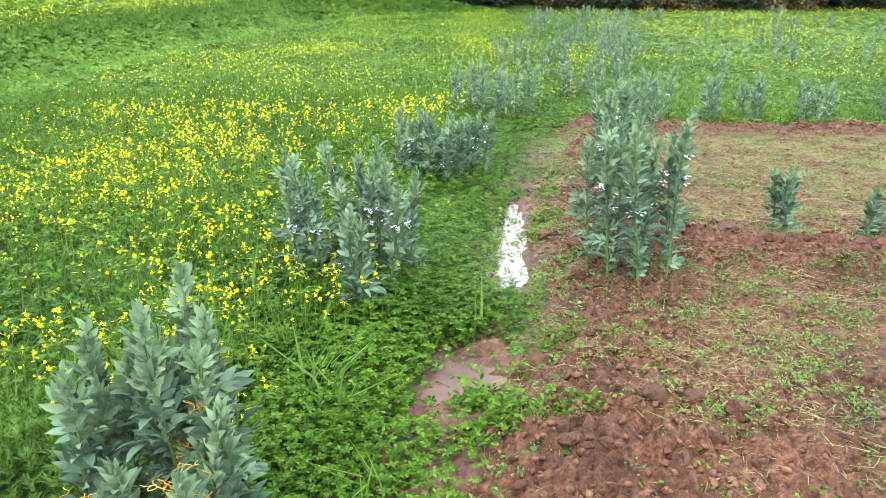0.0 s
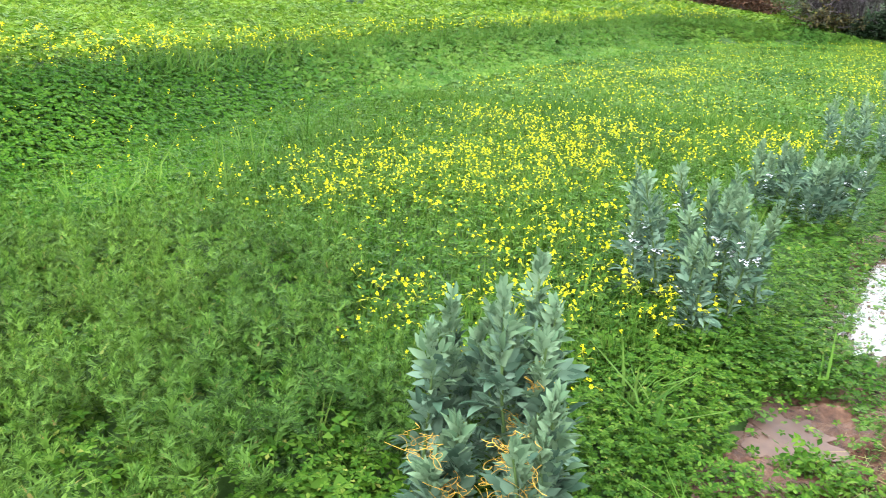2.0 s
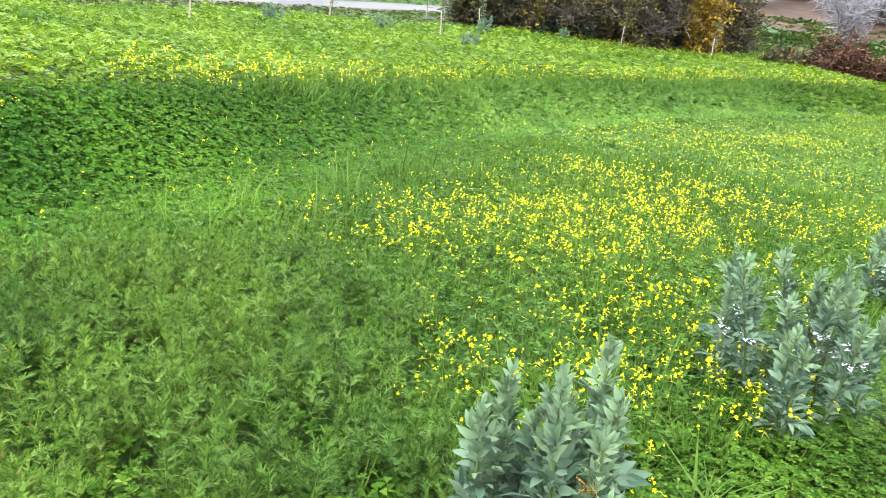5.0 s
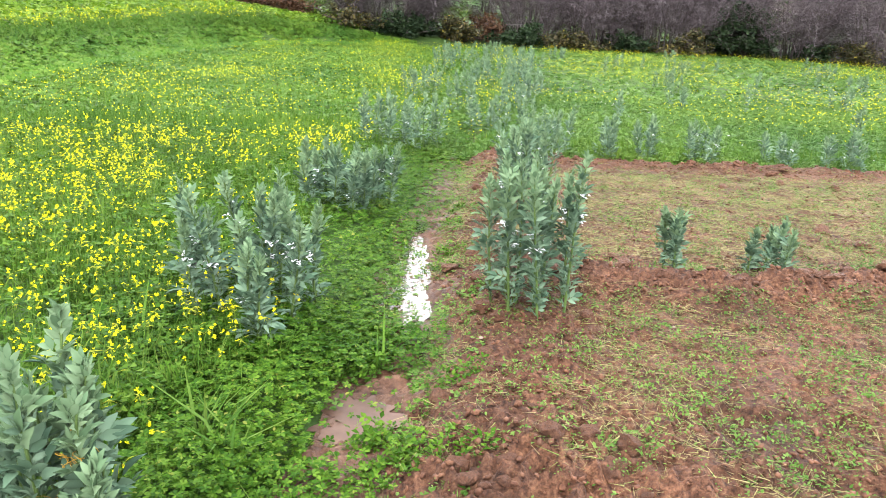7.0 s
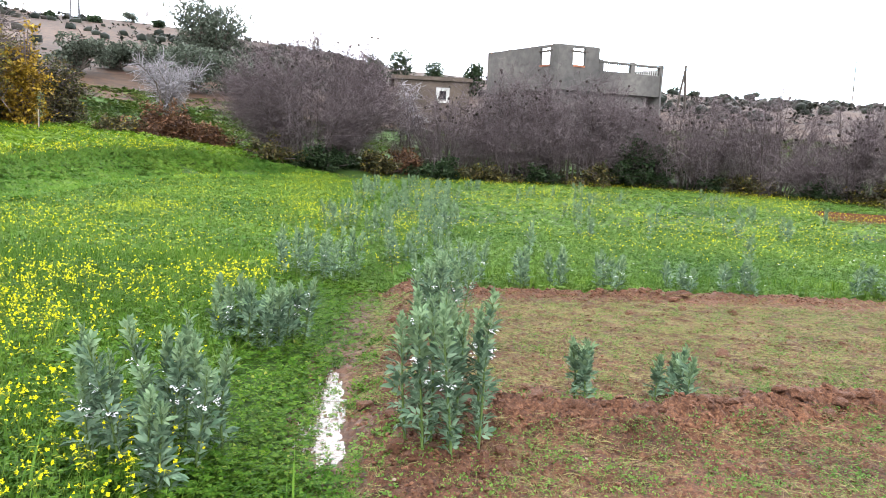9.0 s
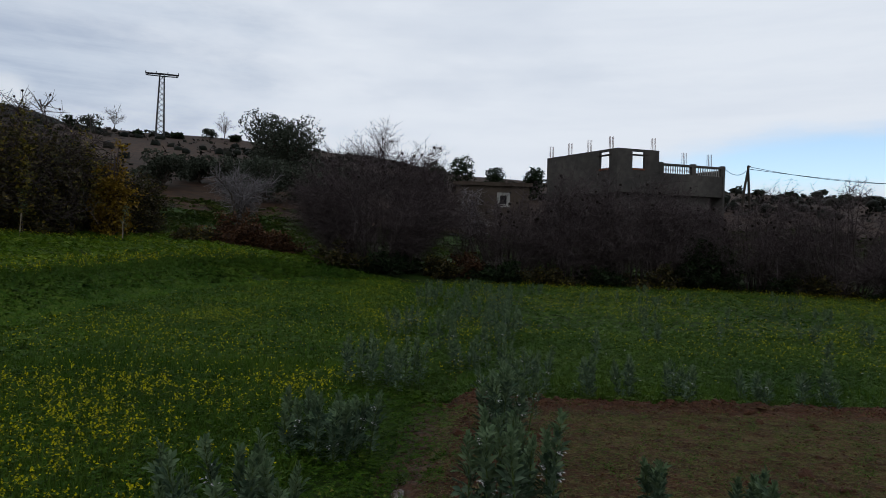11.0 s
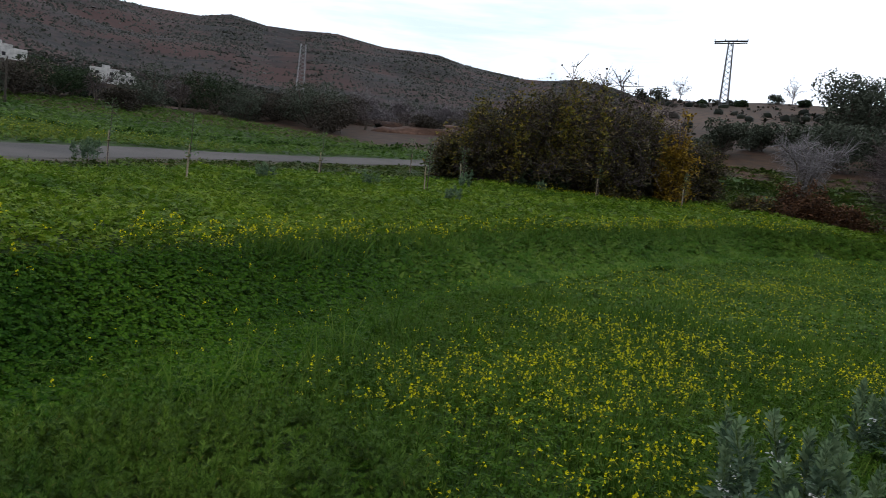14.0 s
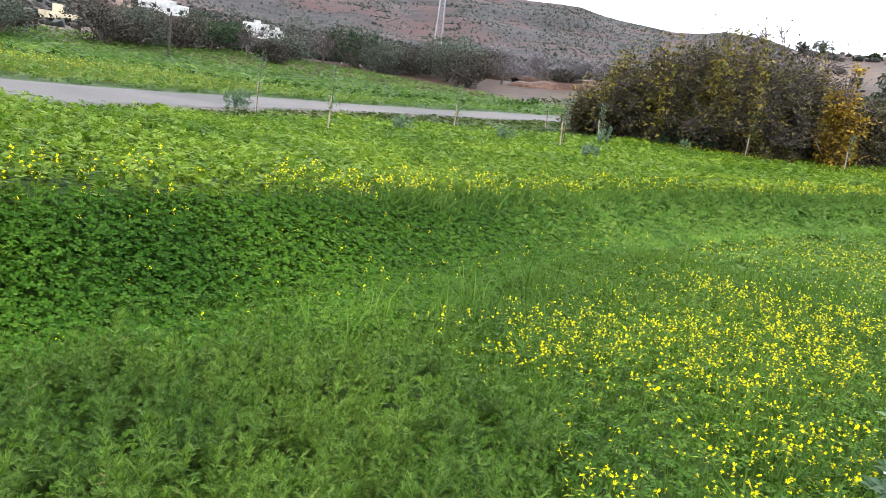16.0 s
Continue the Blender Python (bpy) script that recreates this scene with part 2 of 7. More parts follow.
def from_bank(x, y):
    """Metres beyond the foot of the bank (minus: on the field) and the bank's height there."""
    best, side, high = np.full(np.shape(x), 1e9), np.full(np.shape(x), -1.0), np.zeros(np.shape(x))
    for (ax, ay), (bx, by), ha, hb in zip(FOOT[:-1], FOOT[1:], RISE[:-1], RISE[1:]):
        dx, dy = bx - ax, by - ay
        u = np.clip(((x - ax) * dx + (y - ay) * dy) / (dx * dx + dy * dy), 0, 1)
        d = np.hypot(x - ax - u * dx, y - ay - u * dy)
        near = d < best
        best = np.where(near, d, best)
        side = np.where(near, np.where(dx * (y - ay) - dy * (x - ax) > 0, 1.0, -1.0), side)
        high = np.where(near, ha + u * (hb - ha), high)
    return best * side, high


def furrow_x(y):
    return lerp(y, FURROW[:, 0], FURROW[:, 1])


# Far land by bearing (degrees left of +y): slope from the eye to the near ridge and to the mountain.
RIDGE = np.array([(-180, 0.06), (-60, 0.08), (-44, 0.088), (-36, 0.098), (-30, 0.105), (-19, 0.117), (-8.6, 0.127), (-2.8, 0.147), (3.5, 0.155), (9, 0.162), (21, 0.163), (26, 0.15), (32, 0.11), (40, 0.085), (60, 0.085), (90, 0.085), (180, 0.06)])
MOUNT = np.array([(-180, 0.05), (0, 0.06), (15, 0.13), (20, 0.158), (23, 0.173), (26, 0.182), (29, 0.173), (32, 0.181), (34.4, 0.187), (38, 0.202), (41, 0.199), (43.6, 0.206), (45, 0.211), (46.2, 0.2145), (48.8, 0.203), (52.5, 0.2155), (55.2, 0.2065), (57.5, 0.203), (60.5, 0.207), (66, 0.225), (80, 0.25), (100, 0.25), (180, 0.05)])


def height(x, y):
    x, y = np.asarray(x, float), np.asarray(y, float)
    field = 0.035 * np.clip(y - 8, 0, 40)
    d, high = from_bank(x, y)
    z = field + high * step(d, -0.15, 1.25) + 0.08 * np.clip(d - 1.15, 0, 45)
    f = np.abs(x - furrow_x(y))
    z = z - 0.09 * (1 - step(f, 0.1, 0.42)) * (1 - step(y, 9, 12)) + 0.05 * (1 - step(np.abs(x - furrow_x(y) - 0.62), 0, 0.4)) * (1 - step(y, 7, 8.2)) * step(y, -1, 2.2)
    r, bearing = np.hypot(x, y), np.degrees(np.arctan2(-x, y))
    ridge = 1.5 + 155 * lerp(bearing, RIDGE[:, 0], RIDGE[:, 1])
    mount = 1.5 + 1100 * lerp(bearing, MOUNT[:, 0], MOUNT[:, 1])
    near = z
    u = np.clip((r - 42) / (155 - 42), 0, 1)
    far = near + (ridge - near) * u ** 1.15
    v = np.clip((r - 165) / (1100 - 165), 0, 1)
    far = far + np.where(r > 165, (mount - ridge) * v ** 1.25 * step(bearing, 5, 20) - 12 * (1 - step(bearing, 5, 24)) * step(r, 165, 300), 0)
    far = far - np.where(r > 1100, (r - 1100) * 0.12, 0)
    return np.where(r > 42, far, near)


# ---------------------------------------------------------------- mesh makers
def tri_mesh(name, v, f, mats, index=None, smooth=False):
    """A mesh of triangles from arrays."""
    me = bpy.data.meshes.new(name)
    v, f = np.asarray(v, np.float32).reshape(-1, 3), np.asarray(f, np.int32)
    n = f.shape[1]
    me.vertices.add(len(v))
    me.vertices.foreach_set("co", v.ravel())
    me.loops.add(f.size)
    me.loops.foreach_set("vertex_index", f.ravel())
    me.polygons.add(len(f))
    me.polygons.foreach_set("loop_start", np.arange(0, f.size, n, dtype=np.int32))
    if index is not None:
        me.polygons.foreach_set("material_index", np.asarray(index, np.int32))
    if smooth:
        me.polygons.foreach_set("use_smooth", np.ones(len(f), bool))
    for m in mats if isinstance(mats, (list, tuple)) else [mats]:
        me.materials.append(m)
    me.update(calc_edges=True)
    return me


def thing(name, mesh=None, label="", category="", group="", kind="", parent=None):
    ob = new(name, mesh)
    if parent:
        ob.parent = parent
    return tagged(ob, label, category, group, kind)


def part(name, mesh, parent, label="", m=None):
    ob = new(name, mesh)
    ob.parent = parent
    if m is not None:
        ob.matrix_basis = m
    return tagged(ob, label)


def part_bm(name, bm, mat, parent, label="", smooth=False):
    me = bpy.data.meshes.new(name)
    bm.to_mesh(me)
    bm.free()
    me.materials.append(mat)
    if smooth:
        me.polygons.foreach_set("use_smooth", np.ones(len(me.polygons), bool))
    return part(name, me, parent, label)


def joined(pieces):
    """Several (verts, faces, material number) put together."""
    vs, fs, ms, n = [], [], [], 0
    for v, f, m in pieces:
        if len(v) == 0:
            continue
        vs.append(v)
        fs.append(f + n)
        ms.append(np.full(len(f), m) if np.isscalar(m) else m)
        n += len(v)
    return np.concatenate(vs), np.concatenate(fs), np.concatenate(ms)


def turn_z(a):
    c, s, o, i = np.cos(a), np.sin(a), np.zeros_like(a), np.ones_like(a)
    return np.stack([np.stack([c, -s, o], -1), np.stack([s, c, o], -1), np.stack([o, o, i], -1)], -2)


def turn_x(a):
    c, s, o, i = np.cos(a), np.sin(a), np.zeros_like(a), np.ones_like(a)
    return np.stack([np.stack([i, o, o], -1), np.stack([o, c, -s], -1), np.stack([o, s, c], -1)], -2)


def strewn(proto, pos, rng, scale=(0.8, 1.2), tilt=0.2, toward=None, lean=0.0):
    """Copies of a small form (verts, faces, materials) at the given places, turned and sized by chance, as arrays."""
    v, f, m = proto
    k = len(pos)
    a = rng.uniform(0, 2 * np.pi, k) if toward is None else toward + rng.normal(0, 0.5, k)
    r = turn_z(a) @ turn_x(rng.normal(lean, tilt, k)) @ turn_z(rng.uniform(0, 6.28, k))
    s = scale if isinstance(scale, np.ndarray) else rng.uniform(*scale, k)
    out = np.einsum("kij,nj->kni", r, v) * s[:, None, None] + pos[:, None, :]
    faces = f[None] + (np.arange(k) * len(v))[:, None, None]
    return out.reshape(-1, 3), faces.reshape(-1, 3), np.tile(m, k)


def spots(rng, n, box, keep=None, thin=None):
    """n places by chance in box (x0, x1, y0, y1), on the ground, where keep(x, y) says so (a chance from 0 to 1)."""
    x, y = rng.uniform(box[0], box[1], n), rng.uniform(box[2], box[3], n)
    if keep is not None:
        ok = rng.uniform(0, 1, n) < keep(x, y)
        x, y = x[ok], y[ok]
    return np.stack([x, y, height(x, y)], -1)


def patchy(x, y, size, seed=0.0):
    """A smooth field of chance from 0 to 1, with patches of about that size."""
    u, w = x / size + seed, y / size + 1.7 * seed
    return 0.5 + 0.25 * (np.sin(u * 2.1 + 1.3 * np.sin(w * 1.7)) + np.sin(w * 2.3 + 1.1 * np.sin(u * 1.9 + seed)) * 0.6 + 0.4 * np.sin(u * 5.1 + w * 4.3))


# ---------------------------------------------------------------- ground
def spread(lo, hi, core0, core1, fine, growth):
    """Grid lines: fine between core0 and core1, wider and wider outside."""
    line = list(np.arange(core0, core1 + fine / 2, fine))
    step_, at = fine, core1
    while at < hi:
        step_ *= growth
        at += step_
        line.append(at)
    step_, at = fine, core0
    while at > lo:
        step_ *= growth
        at -= step_
        line.insert(0, at)
    return np.array(line)


def plot_mask(x, y):
    """1 on the bare tilled plot beside the furrow."""
    return (x > furrow_x(y) + 0.17 + 0.03 * np.sin(7 * y)) & (y < 8.27 - 0.17 * x + 0.06 * np.sin(5 * x)) & (y > -6)


def hill_relief(x, y):
    """Spurs and hollows of the mountain, on top of its main shape."""
    r = np.hypot(x, y)
    rough = np.zeros_like(r)
    for k, amp in ((0.008, 6.0), (0.019, 4.0), (0.045, 1.6)):
        rough += amp * (np.sin(x * k + 2 * np.sin(y * k * 0.8)) * np.cos(y * k * 1.1 + 1.5 * np.sin(x * k * 0.7)))
    return rough * step(r, 170, 700) * step(1080 - r, 0, 300)


GRID = []


def ground_z(x, y):
    """Height of the ground sheet itself, between its grid lines."""
    xs, ys, gz = GRID
    i, j = np.clip(np.searchsorted(xs, x) - 1, 0, len(xs) - 2), np.clip(np.searchsorted(ys, y) - 1, 0, len(ys) - 2)
    u, w = (x - xs[i]) / (xs[i + 1] - xs[i]), (y - ys[j]) / (ys[j + 1] - ys[j])
    return (gz[j, i] * (1 - u) + gz[j, i + 1] * u) * (1 - w) + (gz[j + 1, i] * (1 - u) + gz[j + 1, i + 1] * u) * w


def make_ground():
    xs, ys = spread(-2600, 2600, -9, 8, 0.2, 1.075), spread(-900, 2600, -1, 12, 0.2, 1.075)
    gx, gy = np.meshgrid(xs, ys)
    gz = height(gx, gy)
    gz = gz + hill_relief(gx, gy)
    GRID[:] = [xs, ys, gz]
    gz = gz - 0.05 * plot_mask(gx, gy)
    v = np.stack([gx, gy, gz], -1).reshape(-1, 3)
    nx = len(xs)
    i = (np.arange(len(ys) - 1)[:, None] * nx + np.arange(nx - 1)).ravel()
    f = np.stack([i, i + 1, i + nx + 1, i + nx], -1)
    mid = v[f].mean(1)
    rr = np.hypot(mid[:, 0], mid[:, 1])
    index = np.where(rr > 175, 2, np.where(rr > 48, 1, 0))
    thing("ground", tri_mesh("ground", v, f, [M_FIELD, M_SCRUB, M_MOUNT], index, smooth=True), "green field floor rising to brown scrub hills", "ground", kind="structure")


make_ground()


def value_noise(x, y, size, seed):
    """Smooth noise from -1 to 1 with lumps of that size."""
    table = np.random.default_rng(seed).uniform(-1, 1, (64, 64))
    u, w = x / size, y / size
    iu, iw = np.floor(u).astype(int), np.floor(w).astype(int)
    fu, fw = u - iu, w - iw
    fu, fw = fu * fu * (3 - 2 * fu), fw * fw * (3 - 2 * fw)
    g = lambda p, q: table[p % 64, q % 64]
    return (g(iu, iw) * (1 - fu) + g(iu + 1, iw) * fu) * (1 - fw) + (g(iu, iw + 1) * (1 - fu) + g(iu + 1, iw + 1) * fu) * fw


def soil_noise(x, y):
    z = np.zeros_like(x)
    for n, (size, amp) in enumerate(((0.42, 0.018), (0.19, 0.016), (0.09, 0.017), (0.05, 0.018), (0.027, 0.013))):
        v = value_noise(x + 3.3 * n, y + 1.7 * n, size, 30 + n)
        z = z + amp * (v if n < 2 else 1 - 2 * np.abs(v))
    return z


def ridge_line(x):
    return 3.75 + 0.12 * np.sin(2.1 * x) - 0.08 * (x - 2)


def soil_z(x, y):
    mound = 0.1 * np.exp(-((y - ridge_line(x)) / 0.2) ** 2) * step(x, 0.7, 1.2) + 0.05 * np.exp(-((y - 7.85 + 0.17 * (x - 2)) / 0.3) ** 2)
    return height(x, y) + 0.02 + mound + soil_noise(x, y) * (0.75 + 8 * mound + 0.5 * (1 - step(y, 2.0, 2.8)) + 0.5 * (1 - step(np.abs(x - furrow_x(y) - 0.65), 0.15, 0.4)))


def make_soil():
    xs, ys = np.concatenate([np.arange(-0.72, 4.2, 0.024), np.arange(4.2, 9.6, 0.06)]), np.concatenate([np.arange(-6.0, -0.5, 0.15), np.arange(-0.5, 1.2, 0.06), np.arange(1.2, 5.4, 0.024), np.arange(5.4, 8.5, 0.04)])
    gx, gy = np.meshgrid(xs, ys)
    v = np.stack([gx, gy, soil_z(gx, gy)], -1).reshape(-1, 3)
    nx = len(xs)
    i = (np.arange(len(ys) - 1)[:, None] * nx + np.arange(nx - 1)).ravel()
    f = np.stack([i, i + 1, i + nx + 1, i + nx], -1)
    mid = v[f].mean(1)
    f = f[plot_mask(mid[:, 0], mid[:, 1])]
    used, f = np.unique(f, return_inverse=True)
    thing("tilled_soil", tri_mesh("tilled_soil", v[used], f.reshape(-1, 4), M_SOIL), "wet reddish brown tilled soil with low mounds", "soil", kind="structure")


make_soil()


def make_strip(name, mat, near, far, lift, label, category, cuts=40):
    """A band of surface between two lines on the ground."""
    near, far = np.array(near, float), np.array(far, float)
    u = np.linspace(0, len(near) - 1, cuts)
    a = np.stack([np.interp(u, range(len(near)), near[:, k]) for k in (0, 1)], -1)
    b = np.stack([np.interp(u, range(len(far)), far[:, k]) for k in (0, 1)], -1)
    w = np.array([0, 0.03, 0.15, 0.35, 0.5, 0.65, 0.85, 0.97, 1.0])
    lift = np.where((w > 0) & (w < 1), lift, -0.06)
    g = a[:, None] * (1 - w[None, :, None]) + b[:, None] * w[None, :, None]
    v = np.concatenate([g, (ground_z(g[..., 0], g[..., 1]) + lift)[..., None]], -1).reshape(-1, 3)
    i = (np.arange(cuts - 1)[:, None] * 9 + np.arange(8)).ravel()
    f = np.stack([i, i + 9, i + 10, i + 1], -1)
    return thing(name, tri_mesh(name, v, f, mat, smooth=True), label, category, kind="structure")


ROAD_NEAR = [(-9.0, -3.5), (-11.1, 2.4), (-15.0, 5.9), (-18.6, 11.4), (-20.5, 17.1), (-21.8, 27.5), (-21.5, 42)]
ROAD_FAR = [(-13.8, -3.5), (-16.2, 3.3), (-19.8, 7.6), (-22.5, 13.0), (-23.6, 19.2), (-25.6, 31.0), (-26, 44)]
make_strip("road", M_ROAD, ROAD_NEAR, ROAD_FAR, 0.03, "worn light grey asphalt country road", "road")
M_BARE = grainy("dark_bare_earth", [(0.34, (0.05, 0.022, 0.012)), (0.66, (0.105, 0.05, 0.028))], 12.0, 0.8, rough=0.95, relief=1.0, depth=0.05)
M_BARE.node_tree.nodes["Principled BSDF"].inputs["Specular IOR Level"].default_value = 0.0
make_strip("bare_patch", M_BARE, [(14.6, 16.8), (16.0, 15.0), (18.0, 13.0)], [(16.8, 20.3), (20.0, 18.6), (24.0, 16.0)], 0.05, "bare reddish tilled earth at the edge of the crop", "soil")
make_strip("verge", M_VERGE, [(x + 1.1, y - 0.9) for x, y in ROAD_NEAR], [(x - 0.1, y + 0.05) for x, y in ROAD_NEAR], 0.022, "stony earth verge beside the road", "verge")


# ---------------------------------------------------------------- small plant forms: (verts, faces, material numbers)
def form(v, f, m=0):
    f = np.array(f, int)
    return np.array(v, float), f, np.full(len(f), m) if np.isscalar(m) else np.array(m)


def merged(*forms):
    return joined(forms)


def moved(fm, yaw=0.0, tilt=0.0, scale=1.0, at=(0, 0, 0)):
    v, f, m = fm
    r = turn_z(np.array(yaw)) @ turn_x(np.array(tilt))
    return (v * scale) @ r.T + np.array(at), f, m


def leaf_form(width=0.4, fold=0.12, droop=0.15, m=0):
    """A pointed leaf of length 1 along y, folded at the midrib."""
    v = [(0, 0, 0), (-width * 0.8, 0.35, fold), (0, 0.4, 0.03), (width * 0.8, 0.35, fold), (-width * 0.55, 0.72, fold - droop * 0.5), (0, 0.72, -droop * 0.4), (width * 0.55, 0.72, fold - droop * 0.5), (0, 1, -droop)]
    return form(v, [(0, 2, 1), (0, 3, 2), (1, 2, 4), (2, 5, 4), (2, 3, 5), (3, 6, 5), (4, 5, 7), (5, 6, 7)], m)


def blade_form(width=0.06, bend=0.35, m=0):
    """A grass blade of length 1, upright and bent over."""
    v = [(-width / 2, 0, 0), (width / 2, 0, 0), (-width * 0.45, bend * 0.2, 0.5), (width * 0.45, bend * 0.2, 0.5), (0, bend, 0.95)]
    return form(v, [(0, 1, 2), (1, 3, 2), (2, 3, 4)], m)


def simple_leaf(width=0.35, m=0):
    return form([(0, 0, 0), (-width / 2, 0.5, 0.08), (0, 1, -0.05), (width / 2, 0.5, 0.08)], [(0, 2, 1), (0, 3, 2)], m)


def clover_form(m=0):
    """Three heart-shaped leaflets, 1 from middle to tip."""
    heart = form([(0, 0.04, 0), (-0.42, 0.55, 0.1), (-0.3, 0.95, 0.02), (0, 0.8, -0.04), (0.3, 0.95, 0.02), (0.42, 0.55, 0.1)], [(0, 3, 1), (1, 3, 2), (0, 5, 3), (3, 5, 4)], m)
    return merged(*[moved(heart, a, 0.05) for a in (0.0, 2.09, 4.19)])


def clover_light(m=0):
    """Three notched leaflets of two triangles each."""
    leaf = form([(0, 0.05, 0), (-0.46, 0.78, 0.08), (0, 0.8, -0.03), (0.46, 0.78, 0.08)], [(0, 2, 1), (0, 3, 2)], m)
    return merged(*[moved(leaf, a, 0.05, 1.1) for a in (0.0, 2.09, 4.19)])


def palmate_form(m=0):
    """A round leaf of five blunt lobes, 1 from middle to tip."""
    lobe = form([(0, 0, 0), (-0.27, 0.62, 0.05), (0, 1.0, -0.06), (0.27, 0.62, 0.05)], [(0, 2, 1), (0, 3, 2)], m)
    return merged(*[moved(lobe, a, 0.04, s) for a, s in ((0.0, 1.0), (1.15, 0.92), (-1.15, 0.92), (2.25, 0.75), (-2.25, 0.75))])


def round_clover(m=0):
    """Three broad overlapping leaflets with blunt tips."""
    leaf = form([(0, 0.02, 0), (-0.5, 0.52, 0.05), (-0.28, 0.94, -0.02), (0.28, 0.94, -0.02), (0.5, 0.52, 0.05)], [(0, 2, 1), (0, 3, 2), (0, 4, 3)], m)
    return merged(*[moved(leaf, a, 0.06) for a in (0.0, 2.09, 4.19)])


def cut_leaf(m=0):
    """A feathery leaf, 1 long: a middle blade and two pairs of side blades."""
    blade = form([(-0.11, 0.12, 0), (0.11, 0.12, 0), (0, 1.0, 0.04)], [(0, 1, 2)], m)
    return merged(moved(blade, 0.0, 0.0), *[moved(blade, a, 0.12, s, (0, y, 0.02)) for a, s, y in ((0.75, 0.55, 0.3), (-0.75, 0.55, 0.3), (0.6, 0.42, 0.58), (-0.6, 0.42, 0.58))])


def ribbon(a, b, width, m=0):
    a, b = np.array(a, float), np.array(b, float)
    side = np.cross(b - a, (0.3, 0.8, 0.1))
    side = side / (np.linalg.norm(side) + 1e-9) * width / 2
    other = np.cross(b - a, side)
    other = other / (np.linalg.norm(other) + 1e-9) * width / 2
    return form([a - side, a + side, a + other, b], [(0, 1, 3), (1, 2, 3), (2, 0, 3)], m)


def funnel(m, petals=5, mouth=0.7):
    """A nodding funnel flower, 1 long along z."""
    fs = []
    for k in range(petals):
        a, w = 6.283 * k / petals, 0.42
        ring = lambda r, z, t: (r * math.cos(t), r * math.sin(t), z)
        fs.append(form([(0, 0, 0), ring(0.22, 0.5, a - w), ring(0.22, 0.5, a + w), ring(mouth, 0.95, a - w * 0.9), ring(mouth, 0.95, a + w * 0.9)], [(0, 1, 2), (1, 3, 2), (2, 3, 4)], m))
    return merged(*fs)


def oxalis_form(rng, full=True, big=1.0):
    """A leafless stalk 1 high with a nodding head (materials: 0 stalk, 1 petal, 2 bud): open flowers, closed trumpets and buds."""
    top = np.array([rng.uniform(-0.15, 0.15), rng.uniform(-0.15, 0.15), 0.93])
    fs = [ribbon((0, 0, 0), top * (1, 1, 0.55), 0.016), ribbon(top * (0.9, 0.9, 0.5), top, 0.012)]
    if full:
        for k in range(rng.integers(0, 3)):
            fs.append(moved(funnel(1, 5, 0.66), rng.uniform(0, 6.28), rng.uniform(0.4, 1.7), rng.uniform(0.03, 0.042), top + rng.normal(0, 0.03, 3)))
        for k in range(rng.integers(1, 3)):
            fs.append(moved(funnel(1, 3, 0.2), rng.uniform(0, 6.28), rng.uniform(1.0, 2.2), rng.uniform(0.045, 0.062), top + rng.normal(0, 0.045, 3)))
        for k in range(rng.integers(2, 5)):
            a = rng.uniform(0, 6.28)
            end = top + (0.08 * math.cos(a), 0.08 * math.sin(a), rng.uniform(-0.1, 0.01))
            fs += [ribbon(top, end, 0.015, 2)]
    else:
        fs.append(moved(funnel(1, 3, 0.75), rng.uniform(0, 6.28), rng.uniform(0.3, 1.5), big * rng.uniform(0.03, 0.045), top))
    return merged(*fs)


def weed_form(rng):
    """An upright weed 1 high with many narrow leaves in tufts up the stem and side shoots."""
    lean = rng.uniform(-0.15, 0.15, 2)
    fs = [ribbon((0, 0, 0), (lean[0], lean[1], 0.95), 0.02)]

    def shoot(foot, tip, n, size):
        for u in np.linspace(0.15, 1.0, n):
            at = np.array(foot) * (1 - u) + np.array(tip) * u
            for k in range(2 if u < 0.9 else 5):
                s = size * (1.15 - 0.55 * u) * rng.uniform(0.7, 1.3)
                fs.append(moved(cut_leaf(), rng.uniform(0, 6.28), rng.uniform(0.0, 0.8) + 0.6 * (u > 0.85), 1.3 * s, at))

    shoot((0, 0, 0), (lean[0], lean[1], 0.97), 10, 0.15)
    for k in range(5):
        a, z = rng.uniform(0, 6.28), rng.uniform(0.1, 0.5)
        tip = np.array([0.25 * math.cos(a), 0.25 * math.sin(a), z + rng.uniform(0.25, 0.42)])
        fs.append(ribbon((0, 0, z), tip, 0.014))
        shoot((0, 0, z), tip, 5, 0.105)
    return merged(*fs)


def tuft_form(rng, n=9, wide=1.0):
    return merged(*[moved(blade_form(wide * rng.uniform(0.014, 0.024), rng.uniform(0.2, 0.9)), rng.uniform(0, 6.28), rng.uniform(-0.25, 0.05), rng.uniform(0.5, 1.0), (rng.normal(0, 0.05), rng.normal(0, 0.05), 0)) for _ in range(n)])


def herb_form(rng, n=9):
    """A low leafy herb, about 1 across."""
    return merged(*[moved(simple_leaf(rng.uniform(0.35, 0.6)), rng.uniform(0, 6.28), rng.uniform(0.1, 1.1), rng.uniform(0.3, 0.6), (rng.normal(0, 0.1), rng.normal(0, 0.1), rng.uniform(0, 0.35))) for _ in range(n)])


